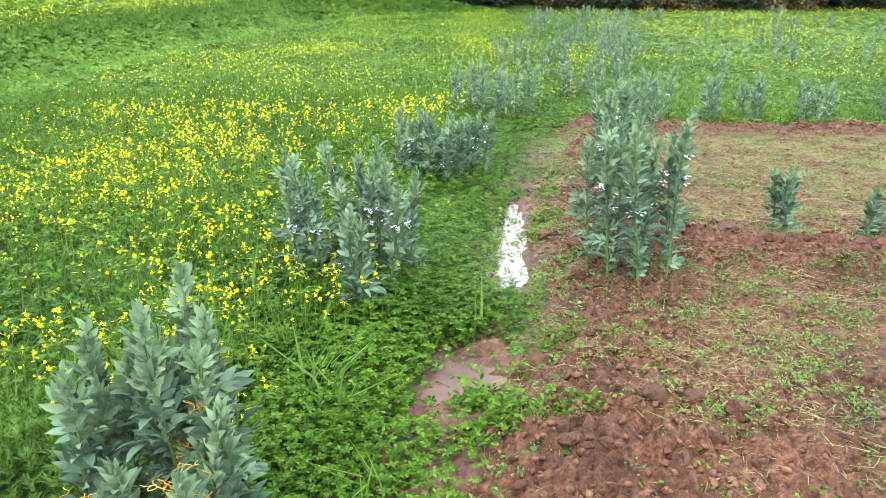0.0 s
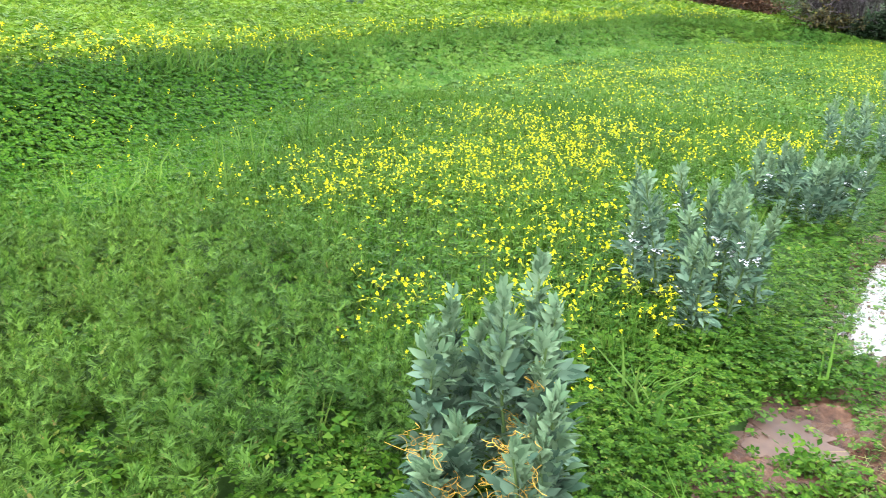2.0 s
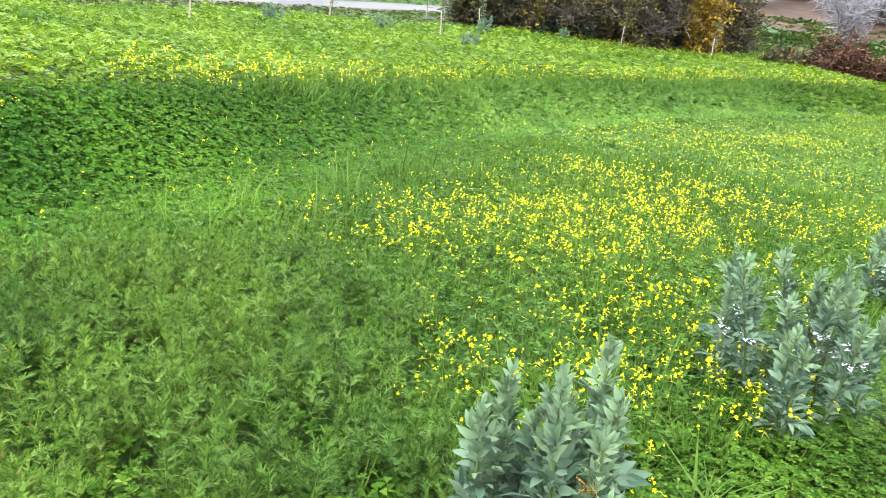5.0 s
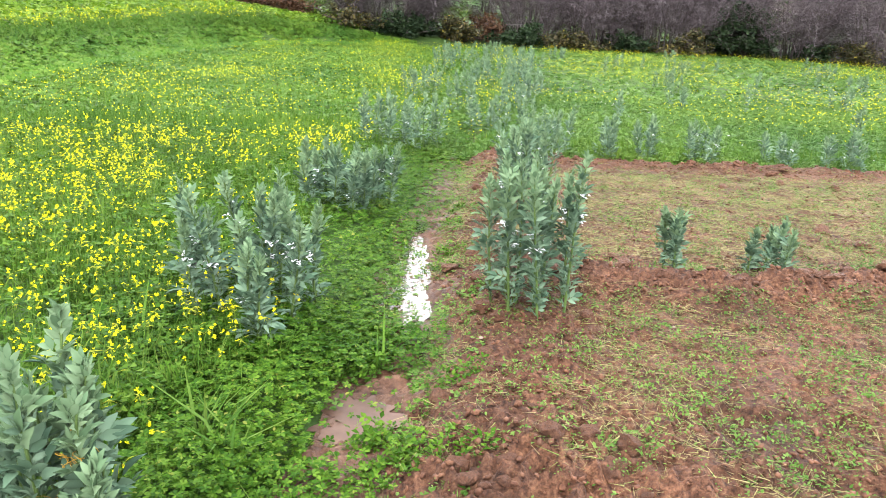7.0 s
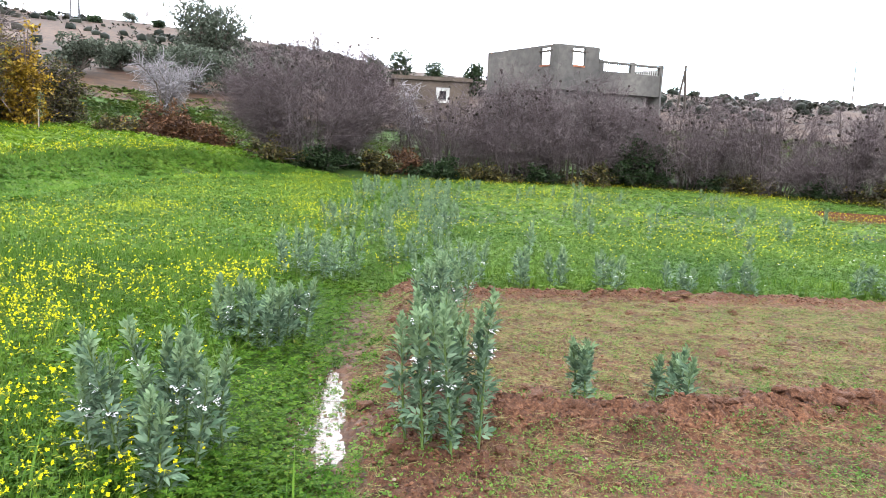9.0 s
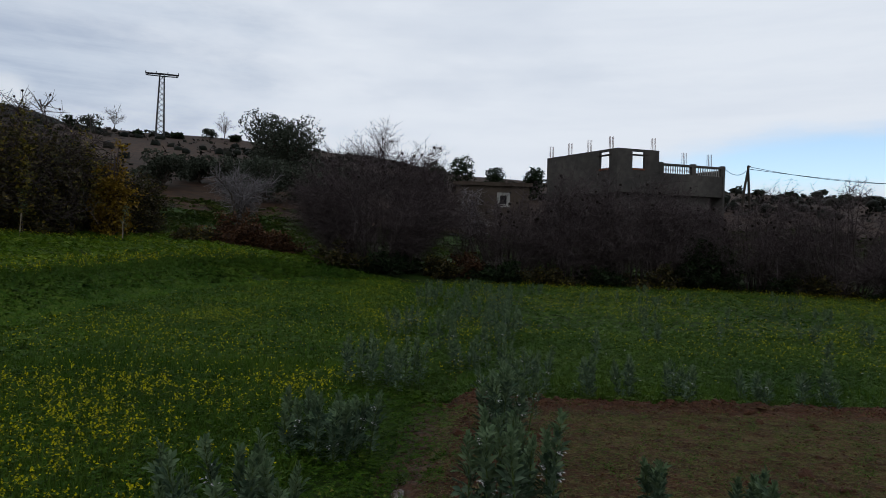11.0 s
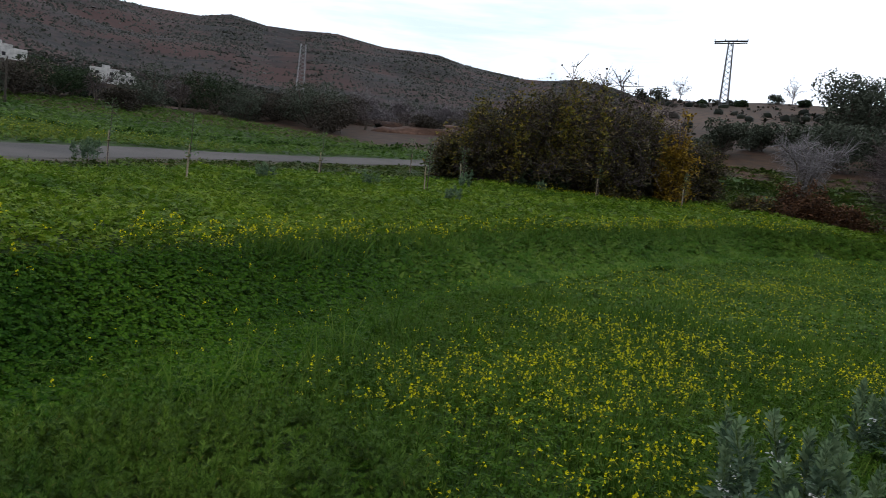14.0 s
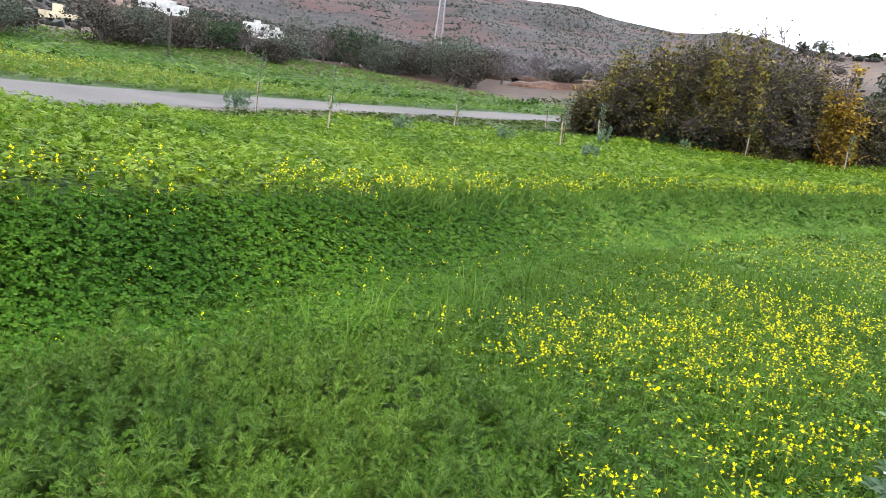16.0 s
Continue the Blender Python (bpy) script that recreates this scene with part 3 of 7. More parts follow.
def sprig_form(rng, n=6, wide=0.08):
    """A light tuft of narrow upright leaves, 1 high."""
    fs = []
    for k in range(n):
        w = wide * rng.uniform(0.6, 1.4)
        fs.append(moved(form([(-w, 0.45, 0.02), (0, 0, 0), (w, 0.45, 0.02), (0, 1, 0)], [(0, 1, 3), (1, 2, 3)][: 1 + (k % 4 == 0)]), rng.uniform(0, 6.28), rng.uniform(0.3, 1.35), rng.uniform(0.5, 1.0), (rng.normal(0, 0.2), rng.normal(0, 0.2), 0)))
    return merged(*fs)


def lacy_form(rng, n=70):
    """A bushy herb of many tiny leaves, about 1 across and half as high."""
    fs = []
    for k in range(n):
        a, r, z = rng.uniform(0, 6.28), 0.5 * rng.uniform(0, 1) ** 0.6, rng.uniform(0.05, 0.5)
        fs.append(moved(simple_leaf(0.6), rng.uniform(0, 6.28), rng.uniform(0.0, 0.9), rng.uniform(0.1, 0.2), (r * math.cos(a), r * math.sin(a), z * (1.1 - r))))
    return merged(*fs)


def sow(name, forms, groups, mats, label, category, seed, **how):
    """One object of many small plants: groups of places shared out among the forms."""
    rng = np.random.default_rng(seed)
    pieces = []
    for pos in groups:
        pick = rng.integers(0, len(forms), len(pos))
        for k, fm in enumerate(forms):
            if (pick == k).any():
                pieces.append(strewn(fm, pos[pick == k], rng, **how))
    v, f, m = joined(pieces)
    return thing(name, tri_mesh(name, v, f, mats, m), label, category, kind="stuff")


def raised(pos, lo, hi, rng):
    return pos + np.stack([np.zeros(len(pos)), np.zeros(len(pos)), rng.uniform(lo, hi, len(pos))], -1)


rng = np.random.default_rng(7)


def inside(x, y, ring):
    """Whether the places lie within a ring of corners."""
    ok = np.zeros(np.shape(x), bool)
    ring = list(ring)
    for (ax, ay), (bx, by) in zip(ring, ring[1:] + ring[:1]):
        ok ^= ((ay > y) != (by > y)) & (x < (bx - ax) * (y - ay) / (by - ay + 1e-12) + ax)
    return ok


WEEDY = [(-0.95, 1.2), (-1.1, 1.8), (-1.5, 2.3), (-2.0, 2.85), (-2.7, 3.1), (-3.5, 2.6), (-3.9, 1.8), (-3.6, 0.6), (-3.6, -2), (-0.7, -2)]


def weedy(x, y):
    j = 0.12 * np.sin(9 * x + 4 * y)
    return inside(x + j, y + j, WEEDY)


def left_of_furrow(x, y, gap):
    return x < furrow_x(y) - gap


def on_field(x, y):
    return from_bank(x, y)[0] < 0.1


CLOVER_FAR = form([(0, 0, 0), (-0.7, 0.75, 0.08), (0.7, 0.75, 0.08), (1.0, -0.25, 0.05), (0.25, -1.0, 0.05), (-0.25, -1.0, 0.0), (-1.0, -0.25, 0.05)], [(0, 2, 1), (0, 4, 3), (0, 6, 5)])

# Clover over the bank, finer where it lies near the path.
bank_near = spots(rng, 160000, (-8.2, -3.6, -0.8, 11.5), lambda x, y: ((from_bank(x, y)[0] > -0.9 + 0.5 * step(y, 4, 8)) & (from_bank(x, y)[0] < 0.95) & ~weedy(x, y)) * (1 - step(y + 2.5 * (patchy(x, y, 0.9, 7.7) - 0.5), 7.0, 11.0)))
bank_far = spots(rng, 185000, (-8.6, 2.0, 6.5, 28.5), lambda x, y: ((from_bank(x, y)[0] > -0.5) & (from_bank(x, y)[0] < 1.0)) * step(y + 2.5 * (patchy(x, y, 0.9, 7.7) - 0.5), 6.6, 10.5))
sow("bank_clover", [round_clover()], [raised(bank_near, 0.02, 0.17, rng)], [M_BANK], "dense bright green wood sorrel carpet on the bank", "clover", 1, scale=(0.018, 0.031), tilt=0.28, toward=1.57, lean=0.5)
sow("bank_grass", [CLOVER_FAR, CLOVER_FAR, sprig_form(np.random.default_rng(3), 5, 0.1)], [raised(bank_far, 0.02, 0.13, rng)], [M_BANKFAR], "short light green grass on the far bank", "grass", 2, scale=(0.06, 0.11), tilt=0.35, toward=0.9, lean=0.55)

# Low clover between the bean row and the furrow, thinner towards the mud.
def mud_open(x, y):
    """1 in the bare muddy clearing at the near end of the furrow."""
    d = np.hypot((x - 0.1 - 0.2 * (y - 2.6)) / 0.2, (y - 2.55) / 0.42) + 0.5 * (patchy(x, y, 0.12, 3.1) - 0.5)
    return 1 - step(d, 0.75, 1.1)


def strip_chance(x, y):
    on = left_of_furrow(x, y, -0.24) & (x > furrow_x(y) - 1.45) & ~weedy(x, y)
    return np.where(on, np.clip((furrow_x(y) + 0.18 - x) / 0.28, 0.2, 1.0) * np.where((y > 3.45) & (y < 5.1) & (x > furrow_x(y) - 0.03), 0.03, 1.0) * (1 - 0.95 * mud_open(x, y)), 0)


strip = spots(rng, 40000, (-2.4, 1.5, 2.9, 9.5), strip_chance)
strip_near = spots(rng, 26000, (-1.7, 0.5, 0.9, 3.4), strip_chance)
sow("strip_clover", [clover_light()], [raised(strip, 0.03, 0.13, rng)], [M_STRIP], "low bright green wood sorrel leaves beside the furrow", "clover", 3, scale=(0.017, 0.029), tilt=0.35)
sow("strip_clover", [palmate_form()], [raised(strip_near, 0.02, 0.13, rng)], [M_STRIP], "dense carpet of small round lobed green leaves", "clover", 27, scale=(0.015, 0.029), tilt=0.35)

# Feathery weeds.
weeds = spots(rng, 1750, (-4.7, -0.6, -0.8, 3.7), lambda x, y: weedy(x, y) * 1.0)
sow("feathery_weeds", [weed_form(np.random.default_rng(k)) for k in range(5)], [weeds], [M_WEED], "knee-high grey-green feathery weeds standing close together", "weeds", 4, scale=(0.22, 0.4), tilt=0.15)
under = spots(rng, 17000, (-4.7, -0.6, -0.8, 3.7), lambda x, y: weedy(x, y) * 1.0)
sow("weed_undergrowth", [palmate_form()], [raised(under, 0.04, 0.17, rng)], [M_STRIP], "round lobed green leaves under the weeds", "clover", 5, scale=(0.022, 0.036), tilt=0.4)


# Yellow wood sorrel in the field.
def bloom(x, y):
    d = furrow_x(y) - x
    band = step(d, 0.6, 1.3) * (1 - step(-from_bank(x, y)[0], 1.2, 0.2)) * step(-from_bank(x, y)[0], 0.9, 2.3)
    return band * (0.25 + 0.75 * step(patchy(x, y, 1.1, 3.0), 0.35, 0.7)) * (0.4 + 0.6 * step(patchy(x, y, 3.4, 6.1), 0.3, 0.6)) * (~weedy(x, y))


def grassy(x, y):
    return ((left_of_furrow(x, y, 0.7)) & on_field(x, y) & ~weedy(x, y)) * 1.0


flow_near = spots(rng, 7000, (-5.5, 0.4, 1.8, 8.0), bloom)
flow_mid = spots(rng, 9000, (-6.5, 1.6, 7.0, 15.0), bloom)
flow_far = spots(rng, 17000, (-7.0, 8.0, 8.0, 27.5), lambda x, y: np.where(y > 10.5, np.where(x < furrow_x(y) - 0.3, bloom(x, y), 0), bloom(x, y)))
OX = [oxalis_form(np.random.default_rng(20 + k)) for k in range(6)]
OX_MID = [oxalis_form(np.random.default_rng(26 + k), False, 1.12) for k in range(4)]
OX_FAR = [oxalis_form(np.random.default_rng(30 + k), False) for k in range(4)]
sow("yellow_flowers", OX, [flow_near], [M_STALK, M_PETAL, M_BUD], "yellow wood sorrel flowers nodding on thin green stalks", "flowers", 6, scale=(0.22, 0.4), tilt=0.12)
sow("yellow_flowers", OX_MID, [flow_mid], [M_STALK, M_PETAL, M_BUD], "yellow wood sorrel flowers in broad drifts", "flowers", 40, scale=(0.26, 0.42), tilt=0.12)
sow("yellow_flowers", OX_FAR, [flow_far], [M_STALK, M_PETAL, M_BUD], "yellow wood sorrel flowers across the far field", "flowers", 7, scale=(0.28, 0.42), tilt=0.12)
low_near = spots(rng, 32000, (-6.2, 0.2, 1.5, 9.0), grassy)
low_far = spots(rng, 75000, (-7.2, 6.0, 9.0, 28.5), grassy)
mid_grass = spots(rng, 25000, (-6.2, 0.3, 1.5, 10.0), lambda x, y: grassy(x, y) * (0.3 + 0.7 * step(patchy(x, y, 0.7, 8), 0.35, 0.65)))
sow("field_herbs", [clover_light()], [raised(low_near, 0.05, 0.2, rng)], [M_CLOVER], "green wood sorrel leaves under the flowers", "clover", 8, scale=(0.022, 0.036), tilt=0.4)
SPRIG = [sprig_form(np.random.default_rng(70 + k)) for k in range(5)]
SPRIG_THIN = [sprig_form(np.random.default_rng(75 + k), 8, 0.028) for k in range(4)]
SPRIG_WIDE = [sprig_form(np.random.default_rng(80 + k), 6, 0.17) for k in range(5)]
HERB = [herb_form(np.random.default_rng(40 + k)) for k in range(4)]
TUFT = [tuft_form(np.random.default_rng(50 + k)) for k in range(4)]
sow("field_herbs", [CLOVER_FAR], [raised(low_far, 0.02, 0.1, rng)], [M_BANKFAR], "fresh light green herbs of the far field", "herbs", 9, scale=(0.035, 0.06), tilt=0.3)
sow("field_grass", SPRIG, [low_far[1::3]], [M_GRASS], "fine grass of the far field", "grass", 28, scale=(0.1, 0.22), tilt=0.2)
sow("field_grass", SPRIG_THIN, [mid_grass], [M_GRASS], "fine light green grass among the flowers", "grass", 16, scale=(0.14, 0.28), tilt=0.15)
tufts = spots(rng, 900, (-6.2, 0.4, 1.5, 12.0), lambda x, y: grassy(x, y) * (0.15 + 0.85 * step(patchy(x, y, 0.8, 5), 0.5, 0.8)))
sow("grass_tufts", TUFT, [tufts], [M_GRASS], "tall light green grass tufts among the flowers", "grass", 10, scale=(0.2, 0.42), tilt=0.1)

near_fl = spots(rng, 420, (-1.5, -0.25, 1.7, 3.6), lambda x, y: (x < furrow_x(y) - 0.4) * (~weedy(x, y)) * (0.3 + 0.7 * step(patchy(x, y, 0.5, 2.2), 0.4, 0.6)))
sow("yellow_flowers", OX, [near_fl], [M_STALK, M_PETAL, M_BUD], "nodding yellow flowers and buds beside the beans", "flowers", 36, scale=(0.22, 0.36), tilt=0.15)

# Green crop beyond the tilled plot.
BARE = [(14.6, 16.8), (16.0, 15.0), (18.0, 13.0), (24.0, 16.0), (20.0, 18.6), (16.8, 20.3)]
beyond = lambda x, y: (~inside(x, y, BARE) & (x > furrow_x(y) - 0.6) & (y > 8.3 - 0.17 * x) & (y < 29.6 - 0.33 * np.clip(x - 12, 0, 40))) * 1.0
back = spots(rng, 90000, (0.5, 12, 4.0, 14), beyond)
back_far = spots(rng, 40000, (2, 26, 13, 30), lambda x, y: beyond(x, y) * (y + 0.3 * x > 15))
sow("green_crop", [CLOVER_FAR], [raised(back, 0.02, 0.12, rng)], [M_CROP], "low green crop beyond the bare plot", "crop", 11, scale=(0.024, 0.044), tilt=0.4)
sow("crop_grass", SPRIG_THIN, [back[::4]], [M_CROP], "thin green blades standing in the crop", "grass", 42, scale=(0.1, 0.22), tilt=0.15)
sow("green_crop", [CLOVER_FAR] * 3 + SPRIG[:2], [raised(back_far, 0.02, 0.14, rng)], [M_CROP], "low green crop reaching to the hedge", "crop", 20, scale=(0.055, 0.1), tilt=0.35)
M_WHITEFLOWER = leafy("small_white_flower", [(0.0, (0.5, 0.5, 0.46)), (1.0, (0.65, 0.65, 0.6))], 0.2)
white = spots(rng, 1600, (2, 16, 7.0, 22), lambda x, y: beyond(x, y) * step(patchy(x, y, 1.6, 7.0), 0.3, 0.6))
sow("white_flowers", [CLOVER_FAR], [raised(white, 0.18, 0.3, rng)], [M_WHITEFLOWER], "tiny white flowers dotted through the crop", "flowers", 26, scale=(0.01, 0.018), tilt=0.4)
edge_grass = spots(rng, 3600, (1.5, 9, 6.5, 9.6), lambda x, y: beyond(x, y) * (y < 9.3 - 0.17 * x))
sow("edge_grass", SPRIG_THIN, [edge_grass], [M_GRASS], "taller grass along the edge of the plot", "grass", 21, scale=(0.12, 0.3), tilt=0.15)
back_fl = spots(rng, 30000, (1.0, 26, 8.0, 29), lambda x, y: beyond(x, y) * np.clip(0.1 + 0.9 * step(y + 0.3 * x, 9.6, 12.5) * step(patchy(x, y, 2.6, 1.0), 0.3, 0.58), 0, 1) * (1 - 0.97 * step(y + 0.33 * np.clip(x - 12, 0, 40), 24.5, 27)))
sow("yellow_flowers", OX_MID, [back_fl], [M_STALK, M_PETAL, M_BUD], "yellow wood sorrel flowers in the green crop", "flowers", 12, scale=(0.26, 0.4), tilt=0.12)

between = spots(rng, 5200, (0.2, 6.0, 8.6, 25), lambda x, y: step(0.55 - np.abs(x - furrow_x(y) + 0.05), 0, 0.2) * (0.2 + 0.8 * step(patchy(x, y, 1.0, 5.5), 0.4, 0.65)))
sow("yellow_flowers", OX_MID, [between], [M_STALK, M_PETAL, M_BUD], "yellow wood sorrel flowers between the bean rows", "flowers", 41, scale=(0.26, 0.42), tilt=0.12)
# Upper terrace.
CROP_EDGE = [(-8.0, -3.5), (-10.8, 2.1), (-15.9, 10.9), (-16.2, 17.6), (-15.4, 24.0), (-14.0, 34.0)]
upper = lambda x, y: ((from_bank(x, y)[0] > 0.9) & (y < 34) & (x < 0)) * (1 - step(-x - lerp(y, [p[1] for p in CROP_EDGE], [-p[0] for p in CROP_EDGE]) + 0.3 * np.sin(2 * y), -0.4, 0.3))
top = spots(rng, 84000, (-16, -4.5, -2, 16), upper)
top_far = spots(rng, 64000, (-22, 0, 10, 34), lambda x, y: upper(x, y) * (y - x > 22))
sow("terrace_crop", [CLOVER_FAR] * 14 + SPRIG[:1], [raised(top, 0.03, 0.22, rng)], [M_TERRACE], "bright green leafy crop on the upper terrace", "crop", 13, scale=(0.03, 0.055), tilt=0.5)
sow("terrace_crop", HERB, [top[::6] + (0, 0, 0.06)], [M_TERRACE], "leafy bright green plants on the upper terrace", "crop", 38, scale=(0.1, 0.19), tilt=0.2)
sow("terrace_crop", [CLOVER_FAR], [raised(top_far, 0.03, 0.22, rng)], [M_TERRACE], "bright green leafy crop towards the thicket", "crop", 22, scale=(0.06, 0.1), tilt=0.5)
rim = spots(rng, 36000, (-9.5, -3, -1, 27), lambda x, y: ((from_bank(x, y)[0] > 0.68) & (from_bank(x, y)[0] < 0.98)) * (0.3 + 0.7 * step(patchy(x, y, 0.6, 2.0), 0.4, 0.7)))
sow("yellow_flowers", OX, [rim], [M_STALK, M_PETAL, M_BUD], "yellow wood sorrel flowers along the bank's rim", "flowers", 14, scale=(0.32, 0.5), tilt=0.12)
slope = lambda x, y: (-x - lerp(y, [p[1] for p in ROAD_FAR], [-p[0] for p in ROAD_FAR]) > 0.4) * (np.hypot(x, y) < lerp(np.degrees(np.arctan2(-x, y)), [40, 50, 60, 80], [48, 53, 58, 54])) * 1.0
far_green = spots(rng, 84000, (-56, -14, -5, 52), slope)
sow("roadside_meadow", [CLOVER_FAR] * 9 + SPRIG[:1], [raised(far_green, 0.0, 0.2, rng)], [M_CROP], "green meadow slope beyond the road", "grass", 15, scale=(0.07, 0.14), tilt=0.4)
# Rough grass and herbs behind the hedge, and scrub on the hills.
garden = spots(rng, 22000, (-24, 34, 28, 48), lambda x, y: (y > 30.5 - 0.33 * np.clip(x - 12, 0, 40)) * (0.15 + 0.85 * step(patchy(x, y, 3.0, 2.5), 0.35, 0.6)))
sow("rough_grass", [CLOVER_FAR] * 2 + SPRIG_WIDE[:1], [garden], [M_ROUGH], "patchy green garden plots behind the hedge", "grass", 17, scale=(0.2, 0.45), tilt=0.2)
garden_near = spots(rng, 16000, (-15, 1, 33, 52), lambda x, y: 0.1 + 0.6 * step(patchy(x, y, 2.6, 1.5), 0.4, 0.6))
sow("rough_grass", [CLOVER_FAR] * 2 + SPRIG[:1], [garden_near], [M_ROUGH], "green garden plots between the trees", "grass", 31, scale=(0.16, 0.34), tilt=0.3)
M_SHRUB = leafy("hill_shrub", [(0.0, (0.009, 0.012, 0.008)), (0.6, (0.018, 0.022, 0.014)), (0.85, (0.034, 0.028, 0.022)), (1.0, (0.055, 0.052, 0.042))], 0.1)


def lump_form(rng, flat=0.5):
    """An uneven low mound of leaves, about 1 across."""
    v = np.array([(0.5, 0, 0.1), (0, 0.5, 0.1), (-0.5, 0, 0.1), (0, -0.5, 0.1), (0.4, 0.35, 0.5), (-0.35, 0.4, 0.46), (-0.4, -0.35, 0.5), (0.35, -0.4, 0.46), (0, 0, 0.66)])
    v = v * (1 + rng.uniform(-0.35, 0.35, v.shape)) * (1, 1, flat / 0.6)
    v[:4, 2] = -0.1
    return form(v, [(0, 1, 4), (1, 2, 5), (2, 3, 6), (3, 0, 7), (4, 1, 5), (5, 2, 6), (6, 3, 7), (7, 0, 4), (4, 5, 8), (5, 6, 8), (6, 7, 8), (7, 4, 8)])


SHRUB = [lump_form(np.random.default_rng(90 + k)) for k in range(6)]
SHRUB_FAR = []
for k in range(6):
    r6 = np.random.default_rng(110 + k)
    ring6 = [(0.5 * r6.uniform(0.7, 1.3) * math.cos(q), 0.5 * r6.uniform(0.7, 1.3) * math.sin(q), -0.15) for q in (0.0, 1.25, 2.5, 3.8, 5.0)]
    SHRUB_FAR.append(form(ring6 + [(r6.uniform(-0.2, 0.2), r6.uniform(-0.2, 0.2), r6.uniform(0.28, 0.45))], [(q, (q + 1) % 5, 5) for q in range(5)]))
WISP = [herb_form(np.random.default_rng(96 + k), 10) for k in range(4)]


def on_hills(n, r0, r1, b0, b1, keep):
    r, b = np.sqrt(rng.uniform(r0**2, r1**2, n)), np.radians(rng.uniform(b0, b1, n))
    x, y = -r * np.sin(b), r * np.cos(b)
    ok = rng.uniform(0, 1, n) < keep(x, y)
    return np.stack([x[ok], y[ok], ground_z(x[ok], y[ok])], -1)


sow("hillside_shrubs", WISP + SHRUB[:2], [on_hills(5000, 62, 150, -48, 86, lambda x, y: 0.12 + 0.88 * step(patchy(x, y, 16, 1.0), 0.35, 0.7))], [M_SHRUB], "dark low shrubs scattered over the brown hillside", "shrubs", 18, scale=(0.4, 1.5), tilt=0.2)
mottle = lambda x, y: 0.6 + 0.4 * step(patchy(x, y, 90, 4.0), 0.2, 0.8)
sow("mountain_shrubs", SHRUB, [on_hills(9000, 175, 380, 14, 88, mottle)], [M_SHRUB], "dark scrub on the mountain's foot", "shrubs", 19, scale=(0.8, 2.2), tilt=0.2)
sow("mountain_shrubs", SHRUB_FAR, [on_hills(15000, 380, 720, 14, 88, mottle)], [M_SHRUB], "dark scrub dotted over the mountain", "shrubs", 34, scale=(1.6, 4.0), tilt=0.15)
sow("mountain_shrubs", SHRUB_FAR, [on_hills(15000, 720, 1090, 14, 88, mottle)], [M_SHRUB], "dark scrub high on the mountain", "shrubs", 35, scale=(2.6, 6.0), tilt=0.15)

behind = spots(rng, 34000, (-9.0, 9, -9, 1.5), lambda x, y: (~plot_mask(x, y) & (~weedy(x, y) | (y < -0.7)) & ((x > -4.0) | (y < -0.7))) * 1.0)
sow("field_herbs", [CLOVER_FAR], [raised(behind, 0.02, 0.12, rng)], [M_CLOVER], "green wood sorrel leaves over the near field", "clover", 43, scale=(0.05, 0.08), tilt=0.4)
# Tall grass between the weeds and the bank.
tall = spots(rng, 260, (-5.2, -2.2, 2.6, 6.4), lambda x, y: step(0.7 - np.abs(x + 3.6 + 0.25 * (y - 3.6)), 0, 0.4) * (~weedy(x, y)))
sow("grass_tufts", TUFT, [tall], [M_GRASS], "tall thin grass between the weeds and the bank", "grass", 23, scale=(0.3, 0.6), tilt=0.08)
edge_fl = spots(rng, 2600, (-13, -5.0, 22.5, 29), lambda x, y: step(1.2 - np.abs(np.hypot(x, y) - 26.6), 0, 0.8) * 0.9)
sow("yellow_flowers", OX_FAR, [edge_fl], [M_STALK, M_PETAL, M_BUD], "yellow flowers along the foot of the thicket", "flowers", 37, scale=(0.28, 0.42), tilt=0.12)
stray = spots(rng, 420, (-8.0, -3.6, -0.5, 12), lambda x, y: (from_bank(x, y)[0] > -0.6) & (from_bank(x, y)[0] < 1.2))
sow("yellow_flowers", OX, [stray], [M_STALK, M_PETAL, M_BUD], "scattered yellow flowers on the clover bank", "flowers", 24, scale=(0.24, 0.34), tilt=0.12)
rim_stalks = spots(rng, 20000, (-9.5, -3, -1, 27), lambda x, y: ((from_bank(x, y)[0] > 0.68) & (from_bank(x, y)[0] < 1.0)) * 0.8)
sow("rim_grass", SPRIG_THIN, [rim_stalks[rim_stalks[:, 1] > 5]], [M_STALK], "light green stalks along the rim of the bank", "grass", 25, scale=(0.26, 0.46), tilt=0.1)

# Roadside: rough brambles along the near verge, a yellow-flowering band on the far one.
def from_line(x, y, line):
    """Distance along -x from a line given by corners in rising y."""
    return lerp(y, [p[1] for p in line], [p[0] for p in line]) - x


M_VERGEHERB = leafy("verge_herb", [(0.0, (0.02, 0.034, 0.008)), (0.6, (0.045, 0.065, 0.014)), (0.85, (0.07, 0.05, 0.026)), (1.0, (0.12, 0.09, 0.045))], 0.25)
near_verge = spots(rng, 24000, (-22, -7, -3, 40), lambda x, y: step(0.75 - np.abs(from_line(x, y, ROAD_NEAR) + 0.95), 0.0, 0.4) * (0.25 + 0.75 * step(patchy(x, y, 0.9, 3.3), 0.3, 0.6)))
sow("verge_herbs", HERB[:3], [near_verge], [M_VERGEHERB], "dark rough herbs along the road's edge", "herbs", 29, scale=(0.06, 0.17), tilt=0.3)
rough_verge = spots(rng, 60000, (-23, -10, -1, 36), lambda x, y: ((from_line(x, y, CROP_EDGE) > -0.1) & (from_line(x, y, ROAD_NEAR) < -0.3)) * (0.25 + 0.75 * step(patchy(x, y, 1.1, 4.4), 0.3, 0.6)))
